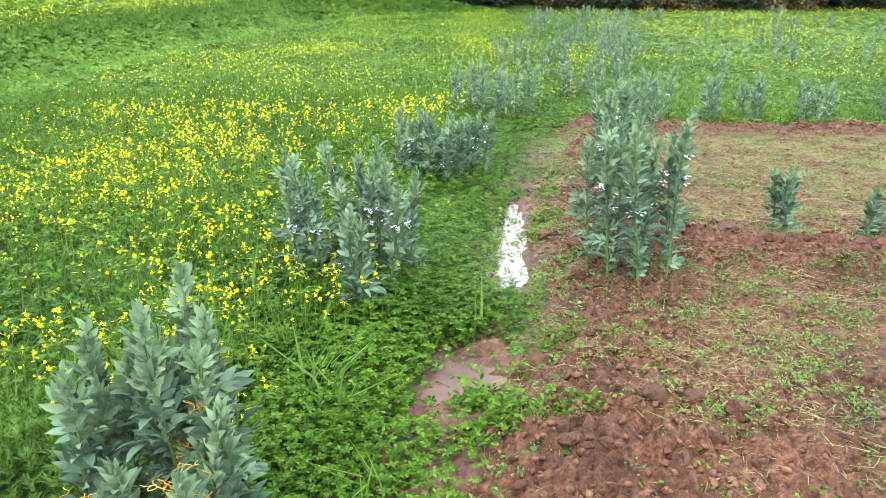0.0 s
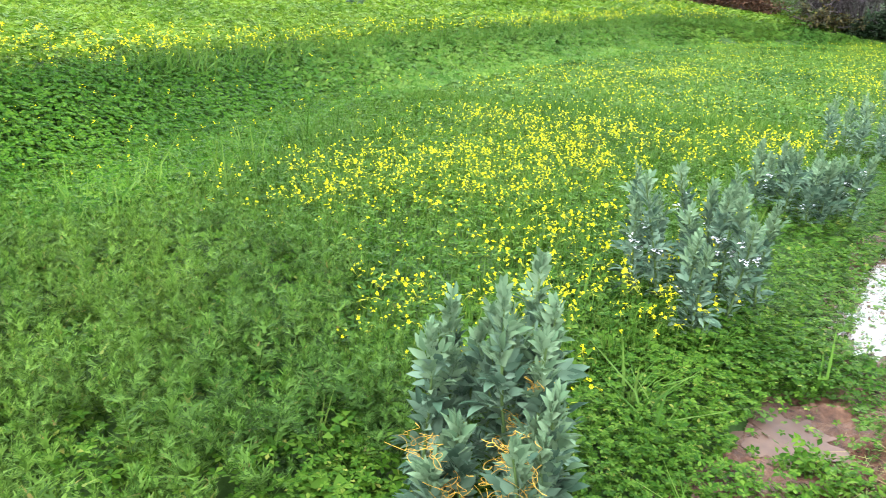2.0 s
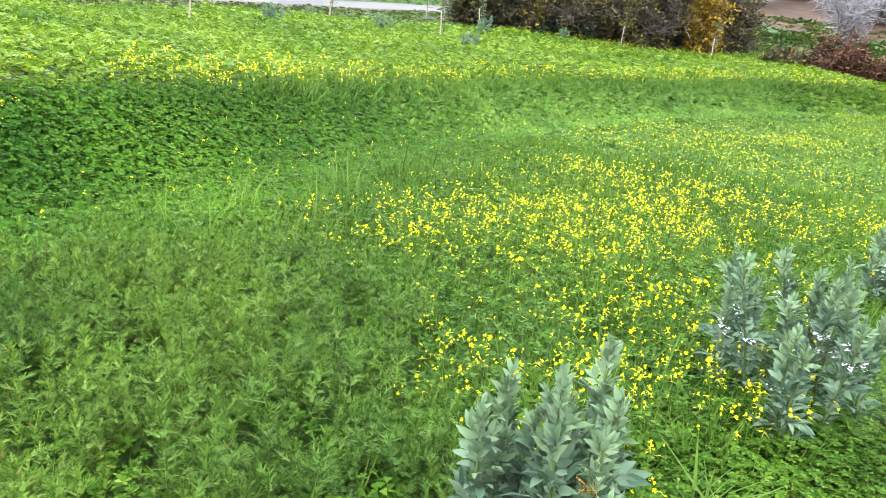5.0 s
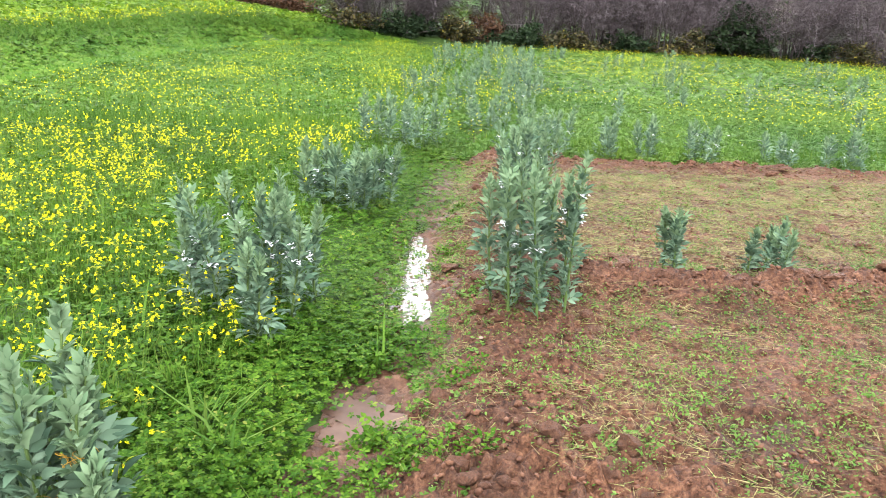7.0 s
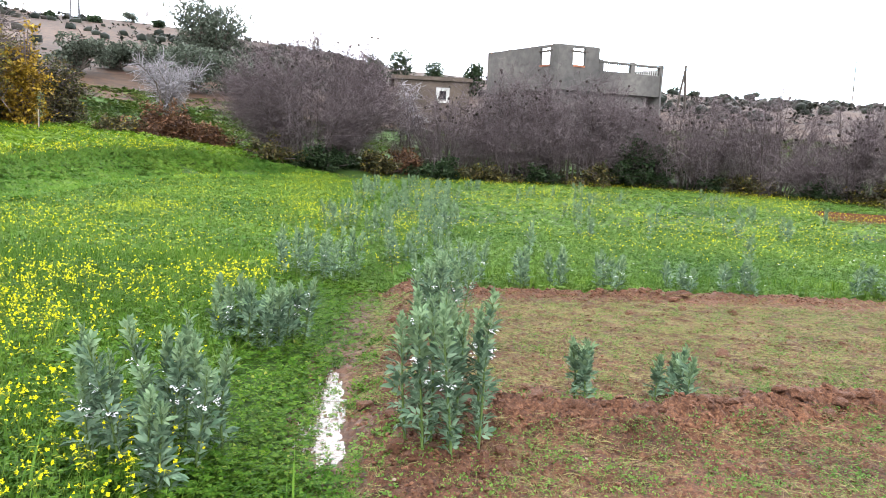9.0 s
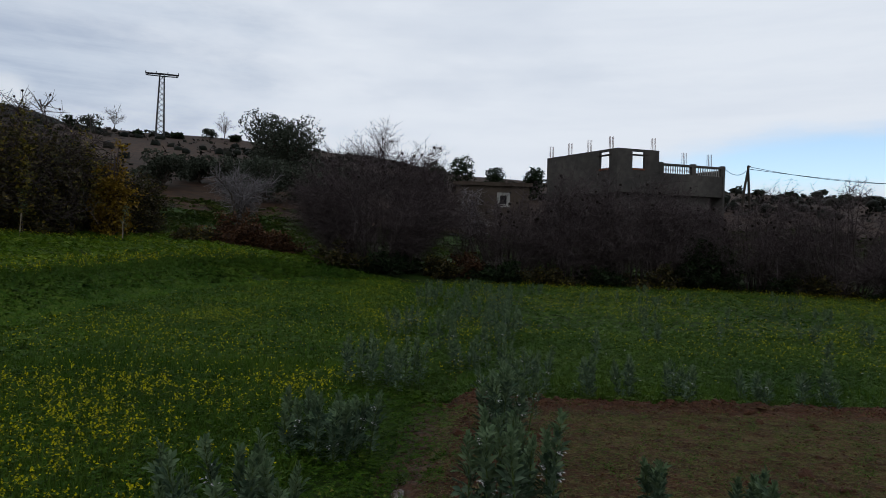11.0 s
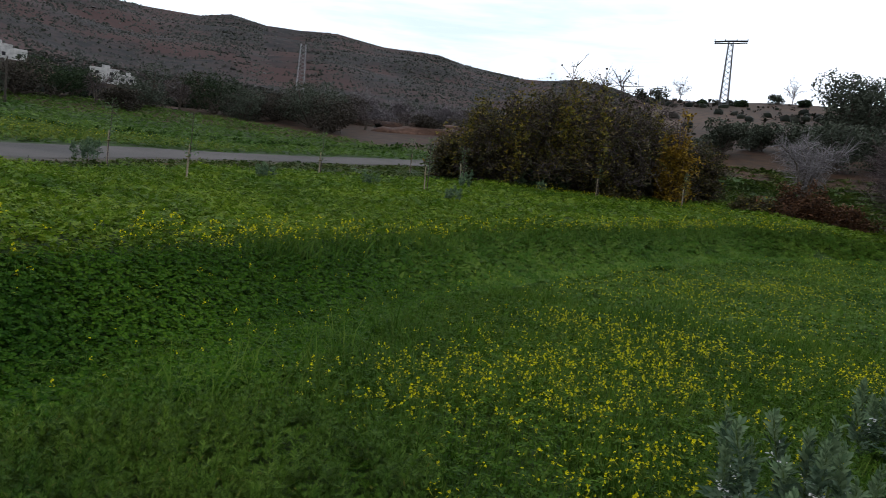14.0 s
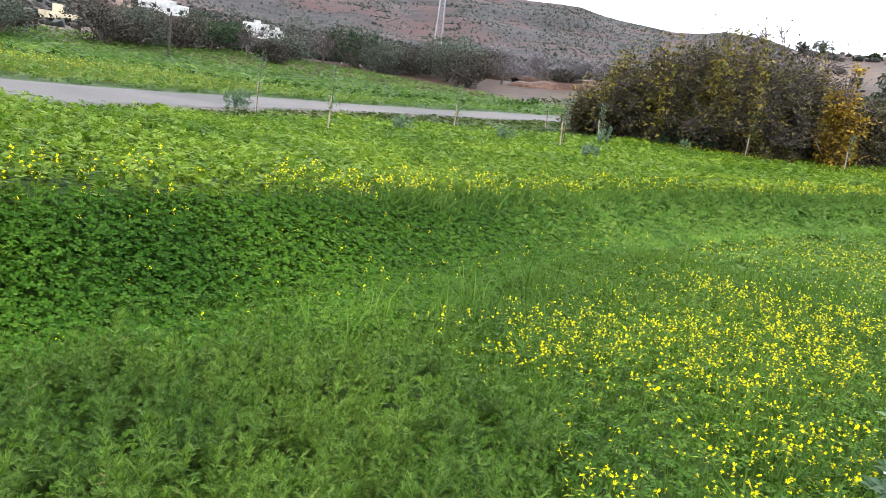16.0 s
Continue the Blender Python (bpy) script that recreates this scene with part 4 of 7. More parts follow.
sow("verge_herbs", [CLOVER_FAR, CLOVER_FAR, SPRIG[0]], [raised(rough_verge, 0.0, 0.08, rng)], [M_ROUGH], "low dull green grass between the crop and the road", "grass", 39, scale=(0.06, 0.12), tilt=0.4)
BAND = lambda y: lerp(y, [0, 8, 17, 30], [14.0, 10.0, 4.6, 2.0])
far_verge = spots(rng, 34000, (-40, -12, -4, 42), lambda x, y: step(from_line(x, y, ROAD_FAR), 0.3, 0.9) * step(BAND(y) - from_line(x, y, ROAD_FAR), 0, 1.5) * (0.2 + 0.8 * step(patchy(x, y, 2.2, 5.0), 0.35, 0.65)) * (1 - step(y, 10, 22)))
sow("yellow_flowers", OX_FAR, [far_verge], [M_STALK, M_PETAL, M_BUD], "yellow wood sorrel flowers on the road's far verge", "flowers", 30, scale=(0.3, 0.44), tilt=0.12)
M_DARKHERB = leafy("dark_herb", [(0.0, (0.018, 0.05, 0.008)), (1.0, (0.05, 0.1, 0.016))], 0.3)
M_DRYMEADOW = leafy("yellowing_meadow", [(0.0, (0.1, 0.15, 0.018)), (0.6, (0.165, 0.21, 0.028)), (1.0, (0.23, 0.26, 0.045))], 0.3)
dry_band = spots(rng, 44000, (-40, -12, -4, 40), lambda x, y: step(from_line(x, y, ROAD_FAR), 0.5, 1.0) * step(BAND(y) + 0.5 - from_line(x, y, ROAD_FAR), 0, 1.2) * (1 - step(y, 12, 26)))
sow("roadside_meadow", SPRIG[:3], [raised(dry_band, 0.05, 0.1, rng)], [M_DRYMEADOW], "yellowing grass along the road's far verge", "grass", 32, scale=(0.12, 0.26), tilt=0.3)
dark_band = spots(rng, 9000, (-44, -14, -4, 44), lambda x, y: step(1.0 - np.abs(from_line(x, y, ROAD_FAR) - BAND(y) - 2.4 - 0.4 * np.sin(0.7 * y)), 0.0, 0.5))
sow("verge_herbs", HERB[:3], [dark_band], [M_DARKHERB], "dark green herbs along a step in the meadow", "herbs", 33, scale=(0.25, 0.5), tilt=0.3)


# ---------------------------------------------------------------- broad beans
def tubes(paths, r0, r1, sides=3):
    """Thin tapered tubes along paths (k, n, 3); r0 and r1: radii at foot and tip."""
    paths = np.asarray(paths, float)
    k, n, _ = paths.shape
    along = np.gradient(paths, axis=1)
    along /= np.linalg.norm(along, axis=2, keepdims=True) + 1e-9
    ref = np.where(np.abs(along[..., 2:3]) > 0.8, np.array([1.0, 0, 0]), np.array([0, 0, 1.0]))
    u = np.cross(along, ref)
    u /= np.linalg.norm(u, axis=2, keepdims=True) + 1e-9
    w = np.cross(along, u)
    t = np.linspace(0, 1, n)[None, :, None]
    rad = np.reshape(r0, (-1, 1, 1)) * (1 - t) + np.reshape(r1, (-1, 1, 1)) * t
    a = np.arange(sides) * 2 * np.pi / sides
    v = paths[:, :, None] + rad[..., None] * (u[:, :, None] * np.cos(a)[None, None, :, None] + w[:, :, None] * np.sin(a)[None, None, :, None])
    base = np.arange(k)[:, None, None] * n * sides + np.arange(n - 1)[None, :, None] * sides
    i, j = np.arange(sides)[None, None], ((np.arange(sides) + 1) % sides)[None, None]
    q = np.stack([base + i, base + j, base + sides + j, base + sides + i], -1).reshape(-1, 4)
    f = np.concatenate([q[:, [0, 1, 2]], q[:, [0, 2, 3]]])
    return v.reshape(-1, 3), f, np.zeros(len(f), int)


def bean_leaf(rng):
    """A compound leaf 1 long along y: two pairs of broad leaflets and a short stalk."""
    blade = leaf_form(0.25, 0.1, 0.12)
    fs = [ribbon((0, 0, 0), (0, 0.55, 0.02), 0.03, 1)]
    for y, a, s in ((0.1, 0.85, 0.5), (0.1, -0.85, 0.5), (0.28, 0.6, 0.6), (0.28, -0.6, 0.6), (0.48, 0.22, 0.62), (0.48, -0.22, 0.62)):
        fs.append(moved(blade, a + rng.uniform(-0.3, 0.3), rng.uniform(-0.35, 0.45), s * rng.uniform(0.9, 1.1), (0, y, 0.02)))
    return merged(*fs)


def bean_flower():
    """A small cluster of white pea flowers with dark wing spots."""
    r = np.random.default_rng(3)
    fs = []
    for k in range(4):
        at = (r.uniform(-0.3, 0.3), r.uniform(-0.1, 0.4), r.uniform(-0.3, 0.3))
        fs.append(moved(merged(form(simple_leaf(0.8)[0], simple_leaf(0.8)[1], 0), moved(form(simple_leaf(0.5)[0] + (0, 0.1, 0.06), simple_leaf(0.5)[1], 1), 0, 0, 0.55)), r.uniform(0, 6.28), r.uniform(-0.4, 0.9), 0.75, at))
    return merged(*fs)


M_BEANFLOWER = leafy("white_pea_flower", [(0.0, (0.7, 0.7, 0.68)), (1.0, (0.8, 0.8, 0.8))], 0.2)
M_SPOT = grainy("dark_wing_spot", [(0.3, (0.012, 0.01, 0.014)), (0.7, (0.03, 0.025, 0.03))], 60, relief=0)
M_DODDER = leafy("orange_dodder", [(0.0, (0.46, 0.24, 0.03)), (1.0, (0.66, 0.42, 0.07))], 0.2)
M_BEANTOP = leafy("young_bean_leaf", [(0.0, (0.11, 0.18, 0.086)), (0.5, (0.175, 0.255, 0.13)), (1.0, (0.245, 0.325, 0.18))], 0.3, rough=0.6, spec=0.08)


def leaf_meshes(mat):
    forms = [bean_leaf(np.random.default_rng(60 + k)) for k in range(5)]
    return [tri_mesh("bean_leaf", v, f, [mat, M_STEM], m) for v, f, m in forms]


LEAF_MESHES, TOP_MESHES = leaf_meshes(M_BEAN), leaf_meshes(M_BEANTOP)
FLOWER_MESH = tri_mesh("bean_flower", *bean_flower()[:2], [M_BEANFLOWER, M_SPOT], bean_flower()[2])


def stem_curve(rng, foot, tall, lean):
    t = np.linspace(0, 1, 6)[:, None]
    side = np.array([lean[0], lean[1], 0.0])
    return np.array(foot) + t * np.array([0, 0, tall]) + t**1.6 * side * tall + 0.008 * np.sin(5 * t + rng.uniform(0, 6)) * np.array([1, 0.6, 0])


def leaf_poses(rng, curve, tall, size, first=0.18):
    """Places of the leaves up a stem: spiralling, closer, smaller and steeper towards the tip."""
    out, turn = [], rng.uniform(0, 6.28)
    n = int(20 + 26 * tall)
    for k in range(n):
        u = first + (1 - first) * (k / (n - 1)) ** 0.85
        at = np.array([np.interp(u, np.linspace(0, 1, 6), curve[:, c]) for c in range(3)])
        turn += math.pi + rng.normal(0, 0.55)
        steep = 0.5 + 0.8 * max(0.0, (u - 0.3) / 0.7) ** 1.1 + rng.normal(0, 0.28)
        s = size * (1.0 - 0.38 * max(0.0, (u - 0.7) / 0.3)) * rng.uniform(0.72, 1.15) * (0.72 + 0.6 * min(u, 0.5))
        out.append((u, at, turn, steep, s))
    return out


def bean_plant(x, y, feet, tall, spread_, seed, size=0.125, flowers=2, detailed=True, label="grey-green broad bean plant with white flowers", leafless=0.18):
    """A clump of upright bean stems, each with its leaves and flower clusters."""
    rng = np.random.default_rng(seed)
    z = float(height(x, y)) + (0.02 if plot_mask(x, y) else 0)
    root = thing("bean_plant", None, label, "bean plant", "broad bean plants in rows")
    root.matrix_world = pose(x, y, z)
    for k in range(feet):
        a, d = 2.4 * k + rng.uniform(-0.4, 0.4), spread_ * math.sqrt((k + 0.3) / feet)
        foot = (d * math.cos(a), d * math.sin(a), -0.03)
        high = tall * rng.uniform(0.78, 1.05)
        lean = (0.25 * d * math.cos(a) / max(tall, 0.3) + rng.normal(0, 0.05), 0.25 * d * math.sin(a) / max(tall, 0.3) + rng.normal(0, 0.05))
        curve = stem_curve(rng, foot, high, lean)
        v, f, m = tubes(curve[None], [0.008], [0.0035], 4)
        stem = part("stem", tri_mesh("stem", v, f, M_STEM, smooth=True), root, "pale green square stem")
        poses_ = leaf_poses(rng, curve, high, size, leafless)
        heads = [p for p in poses_ if 0.5 < p[0] < 0.86]
        if detailed:
            for u, at, turn, steep, s in poses_:
                leaf = part("leaf", (TOP_MESHES if u > rng.uniform(0.62, 0.9) else LEAF_MESHES)[int(rng.integers(0, 5))], stem)
                leaf.matrix_basis = Matrix.Translation(at) @ Matrix.Rotation(turn, 4, "Z") @ Matrix.Rotation(steep, 4, "X") @ Matrix.Rotation(rng.normal(0, 0.45), 4, "Y") @ Matrix.Scale(s, 4)
        else:
            fs = []
            base = merged(*[moved(simple_leaf(0.4), q, rng.uniform(-0.3, 0.45), 0.55, (0, y_, 0.02)) for y_, q in ((0.3, 0.85), (0.3, -0.85), (0.5, 0.35), (0.5, -0.35))])
            for u, at, turn, steep, s in poses_:
                fs.append((*moved(base, turn, steep, s * 1.1, at)[:2], int(u > rng.uniform(0.5, 0.9))))
            v, f, m = joined(fs)
            part("foliage", tri_mesh("foliage", v, f, [M_BEAN, M_BEANTOP], m), stem, "blue-green leaflets")
        if flowers and rng.uniform() < 0.75:
            for q in range(flowers):
                u, at, turn, steep, s = heads[int(rng.integers(0, len(heads)))]
                fl = part("inflorescence", FLOWER_MESH, stem, "white flowers with dark spots")
                fl.matrix_basis = Matrix.Translation(np.array(at) + (0.02 * math.cos(turn), 0.02 * math.sin(turn), 0.01)) @ Matrix.Rotation(turn + 1.0, 4, "Z") @ Matrix.Scale(0.04, 4)
    return root


def dodder(plant, seed, reach, low, high, knots):
    """Fine orange threads of dodder, wound into knots over a plant."""
    rng = np.random.default_rng(seed)
    t = np.linspace(0, 1, 17)
    paths = []
    for k in range(knots):
        c = np.array([rng.uniform(-reach, reach), rng.uniform(-1.6, -0.5) * reach, rng.uniform(low, high)])
        for n in range(13):
            a, w, r = rng.uniform(0, 6.28), rng.uniform(4, 11), rng.uniform(0.004, 0.02)
            o = c + rng.normal(0, 0.022, 3)
            drift = rng.normal(0, 0.03, 3)
            way = [r * np.cos(a + w * t), r * np.sin(a + w * t) * rng.uniform(0.4, 1), 0.7 * r * np.sin(w * t * 0.7 + 2 * a)]
            paths.append(np.stack([o[q] + way[q] + drift[q] * (t - 0.5) for q in range(3)], -1))
    v, f, m = tubes(np.array(paths), [0.0009] * len(paths), [0.0007] * len(paths), 3)
    part("dodder", tri_mesh("dodder", v, f, M_DODDER, smooth=True), plant, "tangled fine orange dodder threads")


near_plant = bean_plant(-0.6, 1.66, 7, 0.71, 0.12, 101, 0.108, 0, label="grey-green broad bean plant wound with orange dodder", leafless=0.08)
dodder(near_plant, 1, 0.11, 0.28, 0.55, 2)
bean_plant(-0.84, 1.6, 4, 0.56, 0.11, 114, 0.106, 0, label="grey-green broad bean plant beside feathery weeds", leafless=0.08)
front_plant = bean_plant(-0.48, 1.4, 4, 0.55, 0.07, 111, 0.116, 0, label="low broad bean shoot tangled in orange dodder", leafless=0.1)
dodder(front_plant, 2, 0.075, 0.26, 0.48, 4)
low_plant = bean_plant(-0.69, 1.42, 3, 0.38, 0.07, 112, 0.112, 0, label="low grey-green broad bean shoot with orange dodder", leafless=0.1)
dodder(low_plant, 3, 0.06, 0.22, 0.36, 2)
bean_plant(-0.42, 3.46, 13, 0.68, 0.33, 102, 0.105, 3, leafless=0.1)
bean_plant(-0.36, 2.98, 2, 0.58, 0.05, 113, 0.105, 1, leafless=0.1, label="single leafy broad bean stem with white flowers")
bean_plant(0.93, 3.42, 10, 0.76, 0.23, 103, 0.108, 3, label="tall grey-green broad bean plant on bare soil", leafless=0.07)
bean_plant(1.88, 3.92, 3, 0.46, 0.08, 104, 0.095, 0, label="small broad bean plant on a soil mound", leafless=0.3)
bean_plant(2.46, 3.92, 4, 0.36, 0.17, 105, 0.095, 0, label="small spreading broad bean plant on a soil mound", leafless=0.22)
bean_plant(-0.06, 5.6, 16, 0.56, 0.36, 106, 0.108, 3)
bean_plant(1.28, 5.5, 8, 0.7, 0.2, 107, 0.108, 3)
seed = 200
FAR_BEANS = [
    (1.55, 6.5, 7, 0.62, 0.26), (0.5, 8.5, 15, 0.64, 0.46), (2.15, 8.2, 7, 0.62, 0.3), (1.75, 9.9, 7, 0.55, 0.3), (1.05, 13.0, 9, 0.6, 0.45), (2.7, 12.4, 8, 0.6, 0.4),
    (3.1, 15.5, 9, 0.62, 0.5), (2.2, 18.5, 9, 0.6, 0.5), (4.0, 17.8, 8, 0.6, 0.5), (2.7, 21.5, 8, 0.6, 0.5), (4.4, 21.0, 8, 0.6, 0.5),
    (2.83, 7.95, 4, 0.54, 0.16), (3.3, 7.95, 4, 0.54, 0.14), (3.92, 7.78, 5, 0.52, 0.2), (4.72, 7.66, 4, 0.42, 0.2), (5.42, 7.5, 5, 0.48, 0.26), (7.1, 7.3, 5, 0.46, 0.24), (7.75, 7.15, 4, 0.5, 0.2),
    (9.8, 12.3, 4, 0.55, 0.2), (8.8, 12.6, 4, 0.5, 0.25), (5.6, 12.4, 4, 0.5, 0.25), (6.6, 15.5, 4, 0.5, 0.3), (11.5, 16.0, 4, 0.5, 0.25), (8.5, 19.0, 4, 0.5, 0.3), (12.8, 19.2, 4, 0.55, 0.3), (6.2, 23.0, 5, 0.5, 0.3), (10.5, 24.5, 4, 0.5, 0.3),
]
rb = np.random.default_rng(77)
for y_ in np.arange(11.2, 24, 2.6):
    FAR_BEANS.append((float(furrow_x(y_)) - 0.5 + rb.normal(0, 0.15), y_ + rb.uniform(-0.3, 0.3), 5, rb.uniform(0.52, 0.68), 0.26))
for y_ in np.arange(11.2, 24, 2.7):
    FAR_BEANS.append((float(furrow_x(y_)) + 0.55 + rb.normal(0, 0.15), y_ + rb.uniform(-0.3, 0.3), 4, rb.uniform(0.5, 0.66), 0.28))
for k in range(20):
    y_ = rb.uniform(8.9, 22)
    FAR_BEANS.append((float(furrow_x(y_)) + rb.uniform(1.6, 10.0), y_, 1, rb.uniform(0.4, 0.6), 0.15))
for bx, by, feet, tall, wide in FAR_BEANS:
    seed += 1
    bean_plant(bx, by, feet, tall, wide, seed, 0.108, 1 if by < 14 else 0, detailed=False, label="blue-green broad bean plant in the green field" if by > 7.3 else "blue-green broad bean plant beside the furrow")
for bx, by in ((-10.8, 15.5), (-13.9, 20.5), (-12.9, 24.3), (-14.2, 12.0), (-17.4, 9.2), (-16.7, 8.7), (-13.6, 15.3), (-15.8, 23.5)):
    seed += 1
    bean_plant(bx, by, 4, 0.5, 0.25, seed, 0.15, 0, detailed=False, label="blue-green broad bean plant on the upper terrace")


# ---------------------------------------------------------------- furrow: mud, puddles, clods, stones, dry stalks
M_WATER, nt_w, b_w = material("puddle_water", 0.03)
b_w.inputs["Base Color"].default_value = (0.062, 0.036, 0.024, 1)
b_w.inputs["Specular IOR Level"].default_value = 0.26
bump(nt_w, b_w, noise_fac(nt_w, 34.0, 3.0), 0.22, 0.012)

M_SLURRY = grainy("muddy_water", [(0.3, (0.075, 0.038, 0.023)), (0.7, (0.13, 0.072, 0.046))], 9.0, 2.0, rough=0.5, relief=0.12, depth=0.006)

PUDDLES = [(0.36, 4.22, 0.84, 0.135, -0.14, 3, "long puddle reflecting the pale sky"), (0.07, 2.58, 0.17, 0.15, -0.3, 7, "shallow muddy brown puddle among weeds"), (1.17, 8.9, 0.3, 0.1, -0.2, 4, "distant small puddle in the furrow")]


def shore(a, seed):
    return 1 + 0.2 * np.sin(3 * a + seed) + 0.16 * np.sin(5 * a + 2 * seed) + 0.13 * np.sin(9 * a) + 0.09 * np.sin(17 * a + seed)


def mud_band():
    """The wet bed of the furrow, hollowed under the puddles."""
    y = np.arange(0.4, 10.2, 0.025)
    n = 29
    w = np.linspace(-1, 1, n)
    half = 0.22 + 0.04 * np.sin(5 * y) + 0.14 * (1 - step(y, 1.5, 2.6))
    gx = furrow_x(y)[:, None] + 0.05 + half[:, None] * w
    gy = np.repeat(y[:, None], n, 1)
    gz = height(gx, gy) + 0.022 + 0.75 * soil_noise(gx, gy)
    for cx, cy, long, wide, turn, seed, label in PUDDLES:
        dx, dy = gx - cx, gy - cy
        c, s = math.cos(turn), math.sin(turn)
        px, py = (c * dx + s * dy) / wide, (-s * dx + c * dy) / long
        d = np.hypot(px, py) / shore(np.arctan2(py, px), seed)
        low = float(height(cx, cy)) + 0.022
        gz = np.where(d < 1.5, gz + (np.minimum(low + 0.3 * (gz - low), low + 0.009) - gz) * step(1.5 - d, 0.0, 0.5), gz)
    v = np.stack([gx, gy, gz], -1).reshape(-1, 3)
    i = (np.arange(len(y) - 1)[:, None] * n + np.arange(n - 1)).ravel()
    thing("furrow_mud", tri_mesh("furrow_mud", v, np.stack([i, i + 1, i + n + 1, i + n], -1), M_MUD), "wet brown mud in the bed of the furrow", "mud", kind="structure")


mud_band()


def puddle(cx, cy, long, wide, turn, seed, label):
    """A still sheet of water with an uneven shore."""
    a = np.linspace(0, 2 * np.pi, 80, endpoint=False)
    r = 1.08 * shore(a, seed)
    px, py = wide * r * np.cos(a), long * r * np.sin(a)
    c, s = math.cos(turn), math.sin(turn)
    x, y = cx + c * px - s * py, cy + s * px + c * py
    z = np.full(80, float(height(cx, cy)) + 0.03)
    v = np.concatenate([np.stack([x, y, z], -1), [(cx, cy, z[0])]])
    f = [(k, (k + 1) % 80, 80) for k in range(80)]
    thing("puddle", tri_mesh("puddle", v, np.array(f), M_SLURRY if "muddy" in label else M_WATER), label, "puddle", kind="structure")


for p in PUDDLES:
    puddle(*p)


def clod_mesh(seed, wild=0.35):
    bm = bmesh.new()
    bmesh.ops.create_icosphere(bm, subdivisions=2, radius=1.0)
    for v in bm.verts:
        d = noise.noise(v.co * 1.3 + Vector((seed * 3.1, 0, 0))) * wild * 1.5 + noise.noise(v.co * 3.4 + Vector((0, seed, 0))) * wild
        v.co *= 1 + d
        v.co.z *= 0.62
    me = bpy.data.meshes.new("clod")
    bm.to_mesh(me)
    bm.free()
    return me


M_CLOD = grainy("clod_earth", [(0.34, (0.06, 0.024, 0.0125)), (0.5, (0.125, 0.053, 0.028)), (0.66, (0.19, 0.092, 0.05))], 30.0, 4.0, rough=0.75, relief=1.0, depth=0.012)
M_STONE = grainy("pale_stone", [(0.3, (0.2, 0.15, 0.11)), (0.7, (0.33, 0.26, 0.2))], 30.0, relief=0.4)
CLODS = [clod_mesh(k) for k in range(7)]
for me in CLODS:
    me.materials.append(M_CLOD)
STONE = clod_mesh(11, 0.2)
STONE.materials.append(M_STONE)
rc = np.random.default_rng(17)


def lump(mesh, x, y, size, name, label, category, group):
    ob = thing(name, mesh, label, category, group)
    zed = float(soil_z(np.array(x), np.array(y))) if plot_mask(x, y) else float(height(x, y)) + 0.02
    ob.matrix_world = pose(x, y, zed + size * 0.25, rc.uniform(-20, 20), rc.uniform(-20, 20), rc.uniform(0, 360)) @ Matrix.Diagonal((size * rc.uniform(0.8, 1.25), size * rc.uniform(0.8, 1.25), size * rc.uniform(0.7, 1.0), 1))


lump(STONE, 0.49, 2.3, 0.02, "stone", "small pale stone on the soil", "stone", "stones on the soil")
for sx, sy, ss in ((0.62, 3.05, 0.016), (0.9, 3.0, 0.018), (0.25, 2.0, 0.014), (0.1, 1.85, 0.012), (1.6, 3.2, 0.012), (0.72, 2.7, 0.012)):
    lump(STONE, sx, sy, ss * 0.7, "stone", "small pale stone on the soil", "stone", "stones on the soil")
for cx, cy, cs in ((1.0, 2.17, 0.075), (0.86, 2.22, 0.05), (0.8, 2.46, 0.055), (0.72, 2.2, 0.05), (0.62, 2.3, 0.05), (0.66, 2.6, 0.05), (0.88, 2.02, 0.04), (0.8, 3.3, 0.06), (0.95, 3.1, 0.06), (1.2, 3.2, 0.055), (0.55, 2.05, 0.045), (1.62, 3.0, 0.05)):
    lump(CLODS[int(rc.integers(0, 7))], cx, cy, cs * 0.72, "soil_clod", "lumpy reddish brown clod of soil", "clod", "clods on the tilled plot")
n = 0
while n < 270:
    cx, cy = rc.uniform(0.2, 5.0), rc.uniform(1.3, 7.8)
    on_line = abs(cy - ridge_line(cx)) < 0.22 or abs(cx - furrow_x(cy) - 0.55) < 0.2 or abs(cy - 7.85 + 0.17 * (cx - 2)) < 0.25 or (cy < 2.2 and cx < 1.1)
    if plot_mask(cx, cy) and (on_line or rc.uniform() < 0.1):
        lump(CLODS[int(rc.integers(0, 7))], cx, cy, 0.016 + 0.04 * rc.uniform() ** 2, "soil_clod", "lumpy reddish brown clod of soil", "clod", "clods on the tilled plot")
        n += 1

# Crumbs of earth, too many to count.
bm = bmesh.new()
bmesh.ops.create_icosphere(bm, subdivisions=1, radius=1.0)
crumb = form([v.co[:] for v in bm.verts], [[v.index for v in f.verts] for f in bm.faces])
bm.free()
crumb = (crumb[0] * (1, 0.85, 0.7) * (1 + np.random.default_rng(5).uniform(-0.6, 0.6, crumb[0].shape)), crumb[1], crumb[2])
pc = spots(rng, 44000, (-0.4, 6.5, 1.0, 8.3), lambda x, y: plot_mask(x, y) * np.clip(0.1 + (np.abs(y - ridge_line(x)) < 0.25) * 0.6 + (np.abs(x - furrow_x(y) - 0.6) < 0.28) * 0.5 + (y < 2.3) * 0.3 + (np.abs(y - 7.85 + 0.17 * (x - 2)) < 0.3) * 0.5, 0, 1))
pc[:, 2] = soil_z(pc[:, 0], pc[:, 1]) + 0.003
sow("soil_crumbs", [crumb], [pc], [M_CLOD], "loose crumbs of reddish soil", "soil", 60, scale=(0.005, 0.016), tilt=0.6)

